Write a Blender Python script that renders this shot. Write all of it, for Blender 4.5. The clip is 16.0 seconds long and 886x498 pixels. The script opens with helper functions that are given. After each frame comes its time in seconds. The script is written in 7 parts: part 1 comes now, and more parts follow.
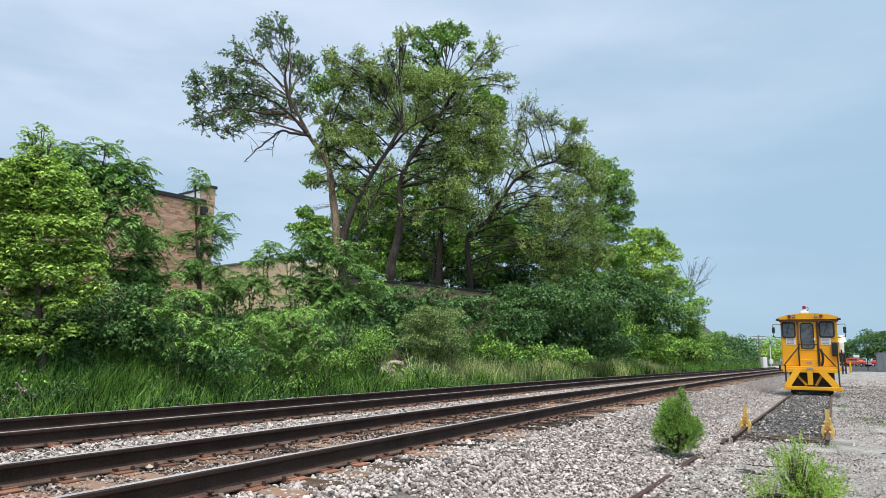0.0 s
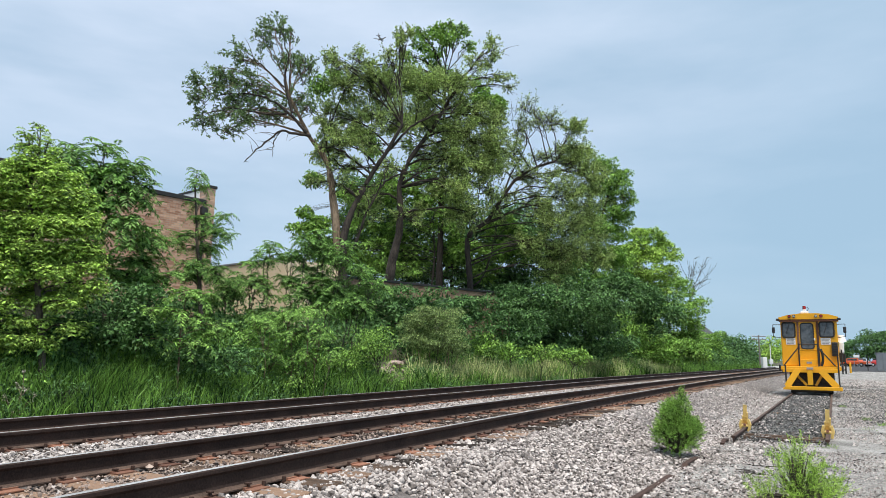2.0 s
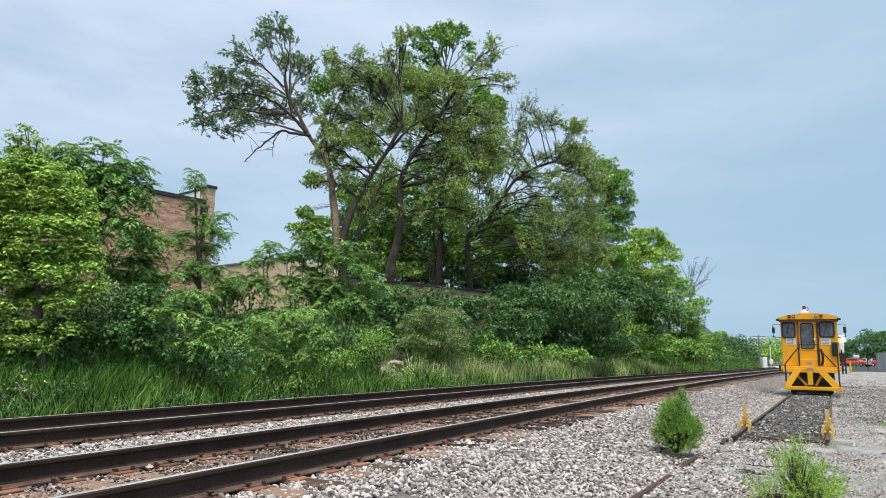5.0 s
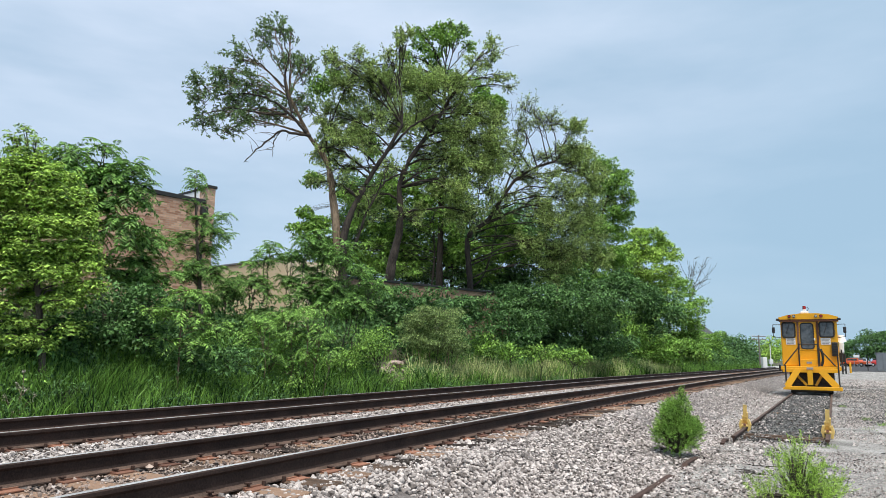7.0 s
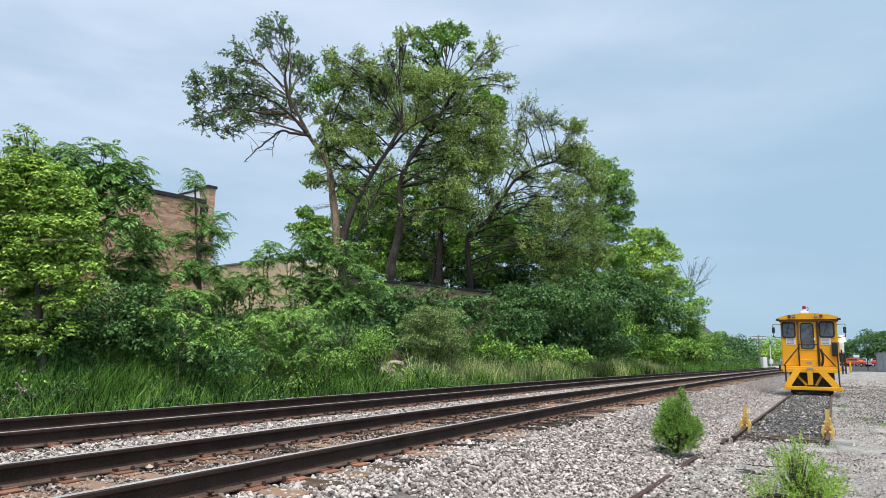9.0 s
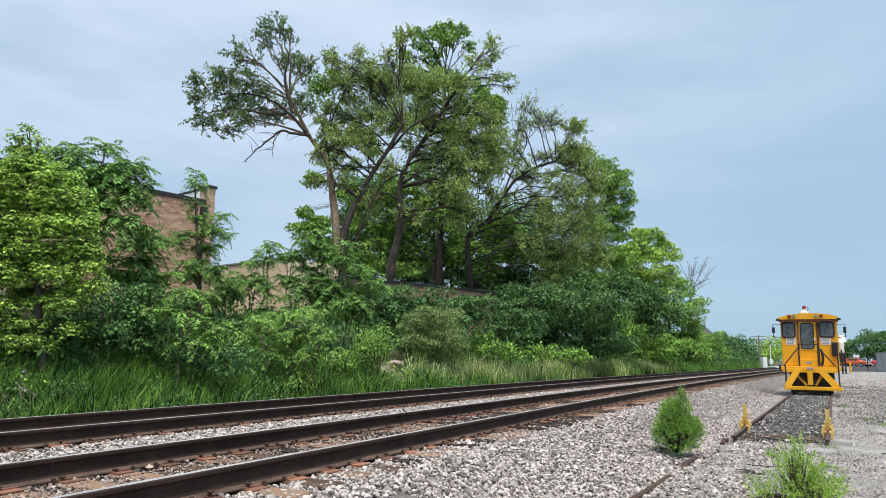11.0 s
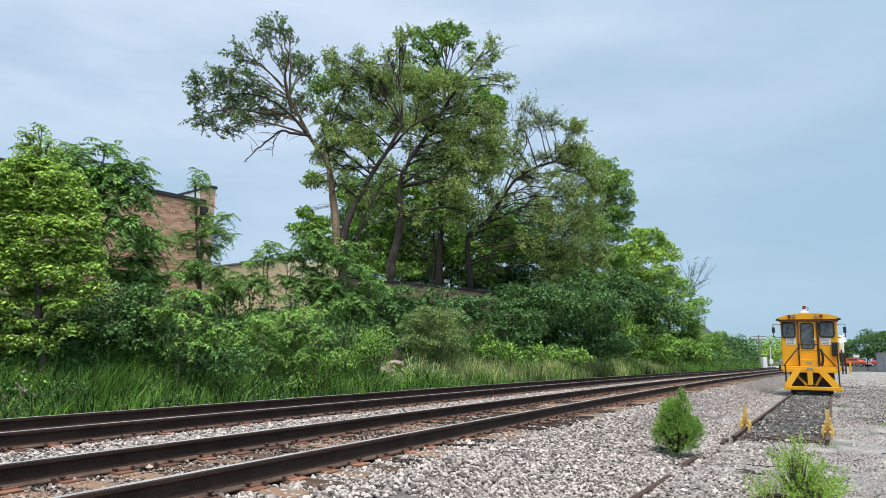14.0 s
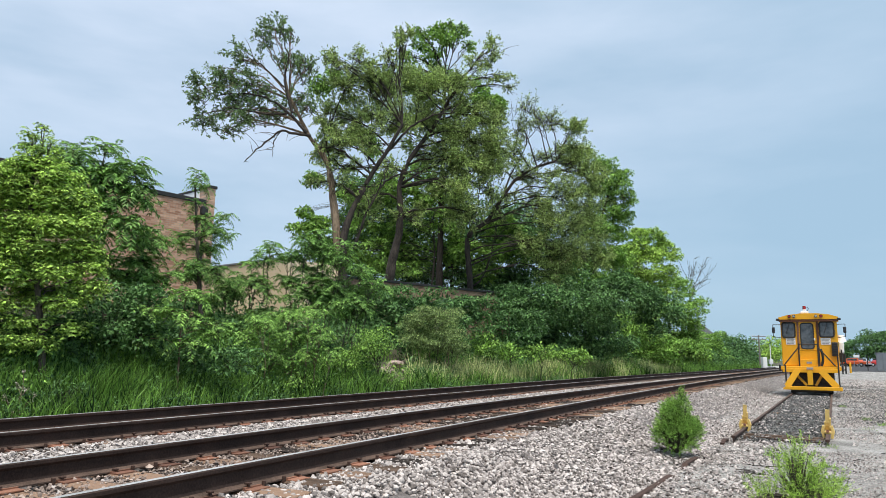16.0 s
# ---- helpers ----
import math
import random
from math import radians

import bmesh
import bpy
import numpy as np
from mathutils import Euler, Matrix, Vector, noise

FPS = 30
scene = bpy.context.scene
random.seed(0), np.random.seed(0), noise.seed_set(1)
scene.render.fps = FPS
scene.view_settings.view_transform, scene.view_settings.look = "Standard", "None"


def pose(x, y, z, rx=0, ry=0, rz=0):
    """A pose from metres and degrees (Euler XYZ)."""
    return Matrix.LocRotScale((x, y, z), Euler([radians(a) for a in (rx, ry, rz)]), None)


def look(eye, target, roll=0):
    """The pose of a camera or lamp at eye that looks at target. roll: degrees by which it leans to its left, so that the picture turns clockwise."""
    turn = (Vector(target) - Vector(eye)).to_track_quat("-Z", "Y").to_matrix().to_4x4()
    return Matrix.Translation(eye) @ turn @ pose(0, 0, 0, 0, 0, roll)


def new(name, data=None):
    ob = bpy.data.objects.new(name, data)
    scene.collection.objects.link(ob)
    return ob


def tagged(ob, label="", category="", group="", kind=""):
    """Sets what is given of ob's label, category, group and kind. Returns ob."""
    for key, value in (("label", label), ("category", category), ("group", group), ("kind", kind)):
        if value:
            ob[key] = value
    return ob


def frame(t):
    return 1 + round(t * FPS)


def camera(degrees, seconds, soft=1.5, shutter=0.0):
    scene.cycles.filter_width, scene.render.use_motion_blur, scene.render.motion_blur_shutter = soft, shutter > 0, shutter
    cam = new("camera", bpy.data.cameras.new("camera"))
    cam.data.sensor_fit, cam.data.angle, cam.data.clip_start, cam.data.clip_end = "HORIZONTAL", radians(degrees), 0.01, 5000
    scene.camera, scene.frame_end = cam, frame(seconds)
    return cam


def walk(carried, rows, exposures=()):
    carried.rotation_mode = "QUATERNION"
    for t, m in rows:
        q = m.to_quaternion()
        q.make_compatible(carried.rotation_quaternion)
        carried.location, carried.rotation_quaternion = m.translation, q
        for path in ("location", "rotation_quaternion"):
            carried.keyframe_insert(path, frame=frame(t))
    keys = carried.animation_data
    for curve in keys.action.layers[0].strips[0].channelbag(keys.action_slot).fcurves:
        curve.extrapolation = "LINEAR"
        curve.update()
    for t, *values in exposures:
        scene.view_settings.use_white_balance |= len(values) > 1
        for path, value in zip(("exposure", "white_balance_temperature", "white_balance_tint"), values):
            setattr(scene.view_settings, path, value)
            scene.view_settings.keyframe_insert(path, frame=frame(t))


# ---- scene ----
# ---- camera ----
cam = camera(65.12, 16.0, soft=0.5)
EYE = Vector((0.0, 0.0, 1.467))
PITCH = radians(8.861)
HELD = look(EYE, EYE + Vector((0, math.cos(PITCH), math.sin(PITCH))), 0.756)
walk(cam, [(0.0, HELD), (16.0, HELD)])

# ---- sky and sun: bright overcast ----
SUN_AZ, SUN_EL = radians(174), radians(70)
world = bpy.data.worlds.new("overcast_sky")
scene.world = world
world.use_nodes = True
wn, wl = world.node_tree.nodes, world.node_tree.links
wn.clear()
w_out = wn.new("ShaderNodeOutputWorld")
w_bg = wn.new("ShaderNodeBackground")
w_sky = wn.new("ShaderNodeTexSky")
w_sky.sky_type = "NISHITA"
w_sky.sun_disc = False
w_sky.sun_elevation, w_sky.sun_rotation = SUN_EL, SUN_AZ
w_co = wn.new("ShaderNodeTexCoord")
w_map = wn.new("ShaderNodeMapping")
w_map.inputs["Scale"].default_value = (1.2, 1.0, 4.2)
w_map.inputs["Rotation"].default_value = (0.0, 0.14, 0.0)
w_noise = wn.new("ShaderNodeTexNoise")
w_noise.inputs["Scale"].default_value = 2.1
w_noise.inputs["Detail"].default_value = 5.0
w_noise.inputs["Roughness"].default_value = 0.5
w_ramp = wn.new("ShaderNodeValToRGB")
w_ramp.color_ramp.elements[0].position, w_ramp.color_ramp.elements[0].color = 0.36, (0.435, 0.58, 0.745, 1)
w_ramp.color_ramp.elements[1].position, w_ramp.color_ramp.elements[1].color = 0.66, (0.68, 0.785, 0.945, 1)
w_sep = wn.new("ShaderNodeSeparateXYZ")
w_low = wn.new("ShaderNodeMapRange")
w_low.inputs[1].default_value, w_low.inputs[2].default_value = 0.0, 0.35
w_low.inputs[3].default_value, w_low.inputs[4].default_value = 0.75, 0.0
w_mix = wn.new("ShaderNodeMix")
w_mix.data_type = "RGBA"
w_mix.inputs[7].default_value = (0.325, 0.512, 0.67, 1)
w_gain = wn.new("ShaderNodeMix")
w_gain.data_type, w_gain.blend_type = "RGBA", "ADD"
w_gain.inputs[0].default_value = 0.012
w_side = wn.new("ShaderNodeMapRange")
w_side.inputs[1].default_value, w_side.inputs[2].default_value = -0.25, 0.6
w_side.inputs[3].default_value, w_side.inputs[4].default_value = 0.0, 0.55
w_east = wn.new("ShaderNodeMix")
w_east.data_type = "RGBA"
w_east.inputs[7].default_value = (0.345, 0.528, 0.69, 1)
for a, b in ((w_co.outputs["Generated"], w_map.inputs["Vector"]), (w_map.outputs[0], w_noise.inputs["Vector"]),
             (w_noise.outputs["Fac"], w_ramp.inputs[0]), (w_co.outputs["Generated"], w_sep.inputs[0]),
             (w_sep.outputs["Z"], w_low.inputs[0]), (w_low.outputs[0], w_mix.inputs[0]),
             (w_sep.outputs["X"], w_side.inputs[0]), (w_side.outputs[0], w_east.inputs[0]),
             (w_ramp.outputs[0], w_east.inputs[6]), (w_east.outputs[2], w_mix.inputs[6]), (w_mix.outputs[2], w_gain.inputs[6]),
             (w_sky.outputs[0], w_gain.inputs[7]), (w_gain.outputs[2], w_bg.inputs["Color"]),
             (w_bg.outputs[0], w_out.inputs["Surface"])):
    wl.new(a, b)
w_bg.inputs["Strength"].default_value = 1.0

sun_data = bpy.data.lights.new("sun", "SUN")
sun_data.energy, sun_data.angle, sun_data.color = 5.0, radians(25), (1.0, 0.95, 0.87)
sun = new("sun", sun_data)
sun.matrix_world = look((0, 0, 0), (-math.sin(SUN_AZ) * math.cos(SUN_EL), -math.cos(SUN_AZ) * math.cos(SUN_EL), -math.sin(SUN_EL)))
sun.location = (0, -20, 40)
scene.view_settings.exposure = 0.0


# ---- materials ----
def mat(name, a, b, rough=0.8, scale=8.0, fine=60.0, bump=0.3, metal=0.0, spread=0.18, rand="", coat=0.0, dist=0.01, stretch=1.0, single=0.55):
    """Two colours mixed by a coarse and a fine noise; rand: vary per 'object' or 'island'."""
    m = bpy.data.materials.new(name)
    m.use_nodes = True
    n, k = m.node_tree.nodes, m.node_tree.links
    p = n["Principled BSDF"]
    co = n.new("ShaderNodeTexCoord")
    n1, n2 = n.new("ShaderNodeTexNoise"), n.new("ShaderNodeTexNoise")
    n1.inputs["Scale"].default_value, n2.inputs["Scale"].default_value = scale, fine
    n1.inputs["Detail"].default_value = n2.inputs["Detail"].default_value = 4.0
    mp = n.new("ShaderNodeMapping")
    mp.inputs["Scale"].default_value = (1.0, 1.0, stretch) if isinstance(stretch, float) else stretch
    k.new(co.outputs["Object"], mp.inputs["Vector"])
    k.new(mp.outputs[0], n1.inputs["Vector"])
    k.new(mp.outputs[0], n2.inputs["Vector"])
    add = n.new("ShaderNodeMath")
    add.operation = "MULTIPLY_ADD"
    add.inputs[1].default_value = 0.5
    half = n.new("ShaderNodeMath")
    half.operation = "MULTIPLY"
    half.inputs[1].default_value = 0.5
    k.new(n2.outputs["Fac"], half.inputs[0])
    k.new(n1.outputs["Fac"], add.inputs[0])
    k.new(half.outputs[0], add.inputs[2])
    fac = add.outputs[0]
    if rand:
        src = n.new("ShaderNodeObjectInfo").outputs["Random"] if rand == "object" else n.new("ShaderNodeNewGeometry").outputs["Random Per Island"]
        mx = n.new("ShaderNodeMix")
        mx.inputs[0].default_value = single
        k.new(fac, mx.inputs[2])
        k.new(src, mx.inputs[3])
        fac = mx.outputs[0]
    rg = n.new("ShaderNodeMapRange")
    rg.inputs[1].default_value, rg.inputs[2].default_value = 0.5 - spread, 0.5 + spread
    k.new(fac, rg.inputs[0])
    mix = n.new("ShaderNodeMix")
    mix.data_type = "RGBA"
    mix.inputs[6].default_value, mix.inputs[7].default_value = (*a, 1), (*b, 1)
    k.new(rg.outputs[0], mix.inputs[0])
    k.new(mix.outputs[2], p.inputs["Base Color"])
    p.inputs["Roughness"].default_value, p.inputs["Metallic"].default_value = rough, metal
    p.inputs["Coat Weight"].default_value = coat
    if bump:
        bm_ = n.new("ShaderNodeBump")
        bm_.inputs["Strength"].default_value, bm_.inputs["Distance"].default_value = bump, dist
        k.new(n2.outputs["Fac"], bm_.inputs["Height"])
        k.new(bm_.outputs[0], p.inputs["Normal"])
    return m


def leaf_mat(name, a, b, through_light=0.16, rough=0.5, single=0.42):
    a, b = [k * q for k, q in zip((0.46, 0.40, 0.85), a)], [k * q for k, q in zip((1.60, 1.42, 2.3), b)]
    m = mat(name, a, b, rough, 1.1, 5.0, 0.0, spread=0.23, rand="island", single=single)
    n, k = m.node_tree.nodes, m.node_tree.links
    p = n["Principled BSDF"]
    p.inputs["Specular IOR Level"].default_value = 0.16
    tr = n.new("ShaderNodeBsdfTranslucent")
    hue = n.new("ShaderNodeHueSaturation")
    hue.inputs["Hue"].default_value, hue.inputs["Saturation"].default_value, hue.inputs["Value"].default_value = 0.492, 1.0, 1.3
    col = p.inputs["Base Color"].links[0].from_socket
    k.new(col, hue.inputs["Color"])
    k.new(hue.outputs[0], tr.inputs["Color"])
    ms = n.new("ShaderNodeMixShader")
    ms.inputs[0].default_value = through_light
    k.new(p.outputs[0], ms.inputs[1])
    k.new(tr.outputs[0], ms.inputs[2])
    k.new(ms.outputs[0], n["Material Output"].inputs["Surface"])
    return m


LEAF = {
    "light": leaf_mat("leaf_fresh", (0.10, 0.27, 0.03), (0.37, 0.60, 0.075)),
    # frond colour is darkened to carry the shade on the sumac thicket
    "frond": leaf_mat("leaf_feathery", (0.07, 0.20, 0.03), (0.205, 0.41, 0.065)),
    "frond_light": leaf_mat("leaf_feathery_pale", (0.07, 0.205, 0.027), (0.24, 0.46, 0.066)),
    "elm": leaf_mat("leaf_elm", (0.07, 0.16, 0.035), (0.17, 0.30, 0.065)),
    "fine": leaf_mat("leaf_fine", (0.15, 0.285, 0.05), (0.36, 0.53, 0.105)),
    "mid": leaf_mat("leaf_mid", (0.075, 0.20, 0.024), (0.235, 0.45, 0.056)),
    "dark": leaf_mat("leaf_dark", (0.036, 0.11, 0.024), (0.115, 0.255, 0.05)),
    "olive": leaf_mat("leaf_olive", (0.09, 0.18, 0.035), (0.235, 0.365, 0.08)),
    "needle": leaf_mat("needle_green", (0.06, 0.19, 0.02), (0.28, 0.51, 0.07), 0.25),
    "needle_pale": leaf_mat("needle_pale", (0.13, 0.30, 0.03), (0.36, 0.58, 0.075), 0.35),
}
M_GRASS = leaf_mat("grass_blades", (0.020, 0.078, 0.010), (0.125, 0.275, 0.030), 0.24, single=0.7)
M_REED = leaf_mat("reed_blades", (0.18, 0.33, 0.055), (0.50, 0.58, 0.17), 0.3)
M_BARK = mat("bark_grey", (0.035, 0.028, 0.022), (0.14, 0.115, 0.09), 0.95, 5, 28, 1.0, dist=0.05, spread=0.12, stretch=0.2)
M_BARK_PALE = mat("bark_pale", (0.075, 0.052, 0.033), (0.33, 0.24, 0.16), 0.95, 4, 24, 1.0, dist=0.06, spread=0.11, stretch=0.18)
M_BARK_DARK = mat("bark_dark", (0.018, 0.014, 0.012), (0.075, 0.060, 0.048), 0.95, 5, 28, 1.0, dist=0.05, spread=0.12, stretch=0.2)
M_STONE = mat("ballast_stone", (0.07, 0.056, 0.049), (0.62, 0.555, 0.52), 0.9, 9, 80, 0.5, spread=0.3, rand="island")
M_STONE_RUSTY = mat("rust_stained_stone", (0.06, 0.042, 0.035), (0.44, 0.345, 0.29), 0.92, 9, 80, 0.5, spread=0.28, rand="island")
M_STONE_DARK = mat("oily_stone", (0.005, 0.005, 0.005), (0.20, 0.195, 0.185), 0.75, 9, 80, 0.5, spread=0.3, rand="island")
M_GROUND = mat("gravel_ground", (0.115, 0.11, 0.10), (0.41, 0.395, 0.375), 0.95, 1.6, 42, 1.0, dist=0.03, spread=0.11)
M_OILBED = mat("oily_bed", (0.018, 0.018, 0.017), (0.12, 0.118, 0.11), 0.85, 3, 60, 0.8, dist=0.02)
M_SOIL = mat("bank_soil", (0.05, 0.045, 0.03), (0.10, 0.10, 0.05), 0.95, 1.5, 30, 0.8, dist=0.05)
M_BED = mat("ballast_bed", (0.05, 0.043, 0.04), (0.26, 0.232, 0.217), 0.95, 12, 55, 1.0, dist=0.03)
M_ASPHALT = mat("asphalt", (0.035, 0.036, 0.039), (0.07, 0.071, 0.074), 0.9, 0.5, 30, 0.4)
M_RAIL = mat("rail_web_steel", (0.016, 0.0105, 0.009), (0.062, 0.039, 0.031), 0.8, 3, 60, 0.3, 0.0)
M_RAILHEAD = mat("rail_head_polished", (0.30, 0.295, 0.295), (0.60, 0.60, 0.61), 0.45, 2, 90, 0.05, 0.35)
M_RAILFOOT = mat("rail_foot_dusty", (0.04, 0.027, 0.021), (0.15, 0.10, 0.078), 0.85, 5, 60, 0.3)
# rust on plates and bolts; also the brown of painted shade on the cab
M_RUST_SHADE = mat("rusty_steel", (0.10, 0.045, 0.030), (0.31, 0.145, 0.09), 0.85, 10, 90, 0.4, 0.2, rand="object")
M_RUST_DARK = mat("dark_rusty_steel", (0.035, 0.020, 0.016), (0.10, 0.055, 0.040), 0.8, 10, 90, 0.4, 0.3)
M_TIE = mat("weathered_tie_wood", (0.028, 0.021, 0.017), (0.27, 0.175, 0.12), 0.95, 5, 60, 1.0, rand="object", dist=0.03, spread=0.17, stretch=(0.07, 1.0, 1.0))
for dull in (M_RAIL, M_RAILFOOT, M_TIE, M_ASPHALT):
    dull.node_tree.nodes["Principled BSDF"].inputs["Specular IOR Level"].default_value = 0.2


# ---- mesh helpers ----
def mesh_np(name, verts, faces, material, smooth=False):
    """A mesh from arrays; all faces have the same number of corners."""
    verts, faces = np.asarray(verts, np.float32), np.asarray(faces, np.int32)
    me = bpy.data.meshes.new(name)
    me.vertices.add(len(verts))
    me.vertices.foreach_set("co", verts.ravel())
    c = faces.shape[1]
    me.loops.add(faces.size)
    me.loops.foreach_set("vertex_index", faces.ravel())
    me.polygons.add(len(faces))
    me.polygons.foreach_set("loop_start", np.arange(0, faces.size, c, dtype=np.int32))
    me.polygons.foreach_set("use_smooth", np.full(len(faces), smooth))
    me.materials.append(material)
    me.update(calc_edges=True)
    return me


def under(ob, parent):
    if parent is not None:
        ob.parent = parent
    return ob


def part(name, bm, material, parent, label="", smooth=False):
    """Links a bmesh as one mesh object under a thing or a part."""
    me = bpy.data.meshes.new(name)
    bm.to_mesh(me)
    bm.free()
    for poly in me.polygons:
        poly.use_smooth = smooth
    me.materials.append(material)
    ob = under(new(name, me), parent)
    return tagged(ob, label)


def thing(name, m, label, category, group="", kind=""):
    ob = new(name)
    ob.empty_display_size = 0.2
    ob.matrix_basis = m
    return tagged(ob, label, category, group, kind)


def box(bm, x0, x1, y0, y1, z0, z1, bevel=0.0):
    made = bmesh.ops.create_cube(bm, size=1.0)["verts"]
    bmesh.ops.transform(bm, verts=made, matrix=Matrix.Translation(((x0 + x1) / 2, (y0 + y1) / 2, (z0 + z1) / 2)) @ Matrix.Diagonal((x1 - x0, y1 - y0, z1 - z0, 1)))
    if bevel:
        edges = list({e for v in made for e in v.link_edges})
        bmesh.ops.bevel(bm, geom=edges, offset=bevel, segments=2, affect="EDGES", profile=0.5)
    return bm


def boxed(x0, x1, y0, y1, z0, z1, bevel=0.0):
    return box(bmesh.new(), x0, x1, y0, y1, z0, z1, bevel)


def bar(bm, a, b, r, sides=8, r2=None):
    """A round bar from a to b."""
    a, b = Vector(a), Vector(b)
    d = b - a
    m = Matrix.Translation((a + b) / 2) @ d.to_track_quat("Z", "Y").to_matrix().to_4x4()
    bmesh.ops.create_cone(bm, cap_ends=True, segments=sides, radius1=r, radius2=r if r2 is None else r2, depth=d.length, matrix=m)
    return bm


def beam(bm, a, b, w, h, up=(0, -1, 0)):
    """A square bar from a to b, w wide and h thick along 'up'."""
    a, b = Vector(a), Vector(b)
    z = (b - a).normalized()
    y = (Vector(up) - z * z.dot(Vector(up))).normalized()
    x = y.cross(z)
    m = Matrix((x, y, z)).transposed().to_4x4()
    m.translation = (a + b) / 2
    made = bmesh.ops.create_cube(bm, size=1.0)["verts"]
    bmesh.ops.transform(bm, verts=made, matrix=m @ Matrix.Diagonal((w, h, (b - a).length, 1)))
    edges = list({e for v in made for e in v.link_edges})
    bmesh.ops.bevel(bm, geom=edges, offset=min(w, h) * 0.08, segments=1, affect="EDGES")
    return bm


def sweep(points, radii, sides=6):
    """Arrays of a tapered tube along points."""
    pts, n = np.asarray(points, float), len(points)
    tang = np.gradient(pts, axis=0)
    tang /= np.linalg.norm(tang, axis=1)[:, None] + 1e-9
    ref = np.where(np.abs(tang[:, 2:3]) > 0.9, np.array([[1.0, 0, 0]]), np.array([[0, 0, 1.0]]))
    u = np.cross(tang, ref)
    u /= np.linalg.norm(u, axis=1)[:, None] + 1e-9
    v = np.cross(tang, u)
    a = np.arange(sides) * 2 * np.pi / sides
    ring = pts[:, None] + (u[:, None] * np.cos(a)[None, :, None] + v[:, None] * np.sin(a)[None, :, None]) * np.asarray(radii)[:, None, None]
    i, j = np.meshgrid(np.arange(n - 1), np.arange(sides), indexing="ij")
    q = np.stack([i * sides + j, i * sides + (j + 1) % sides, (i + 1) * sides + (j + 1) % sides, (i + 1) * sides + j], -1).reshape(-1, 4)
    return ring.reshape(-1, 3), q


def gather(pieces):
    vs, fs, k = [], [], 0
    for v, f in pieces:
        vs.append(v)
        fs.append(f + k)
        k += len(v)
    return np.concatenate(vs), np.concatenate(fs)


def unit(v):
    return v / (np.linalg.norm(v, axis=-1, keepdims=True) + 1e-9)


def leaves(c, along, normal, length, width):
    """Folded, pointed leaves: centre of the stalk, direction, upper side."""
    n = len(c)
    along = unit(along)
    side = unit(np.cross(along, normal))
    up = np.cross(side, along)
    length, width = np.broadcast_to(length, n)[:, None], np.broadcast_to(width, n)[:, None]
    mid = c + along * length * 0.45
    v = np.stack([c, mid + side * width * 0.5 + up * width * 0.16, c + along * length - up * length * 0.12, mid - side * width * 0.5 + up * width * 0.16], 1).reshape(-1, 3)
    k = np.arange(n)[:, None] * 4
    f = np.concatenate([k + np.array([[0, 1, 2]]), k + np.array([[0, 2, 3]])], 1).reshape(-1, 3)
    return v, f


# ---- the lie of the tracks: a curve to the right ----
TH, BEND, NEAR_RAIL, GAUGE, GAP = 0.4593, 0.0016, 3.97, 1.51, 2.11
T_DIR = np.array([math.sin(TH), math.cos(TH)])
T_LEFT = np.array([-math.cos(TH), math.sin(TH)])
S_END = 45.0


def sag(s):
    s1 = np.minimum(s, S_END)
    return BEND * s1 * s1 / 2 + BEND * S_END * np.maximum(s - S_END, 0)


def along(s, w):
    """Plan place s metres along the tracks and w metres to their left of the eye's line."""
    s, w = np.asarray(s, float), np.asarray(w, float)
    return s[..., None] * T_DIR + (w - sag(s))[..., None] * T_LEFT


def heading(s):
    return TH + BEND * min(s, S_END)


PROFILE_W = (-4000, 1.75, 3.15, 10.3, 11.0, 12.0, 15.0, 18.0, 22.0, 4000)
PROFILE_Z = (0.0, 0.0, 0.378, 0.378, 0.22, 0.40, 1.7, 2.7, 3.1, 3.1)


def ground_z(w):
    return np.interp(w, PROFILE_W, PROFILE_Z)


SPUR_TH, SPUR_OFF, SPUR_TOP = 0.5109, 0.960, 0.12
S_DIR = np.array([math.sin(SPUR_TH), math.cos(SPUR_TH)])
S_LEFT = np.array([-math.cos(SPUR_TH), math.sin(SPUR_TH)])


def spur(s, w=0.0):
    return s * S_DIR + (SPUR_OFF + w) * S_LEFT


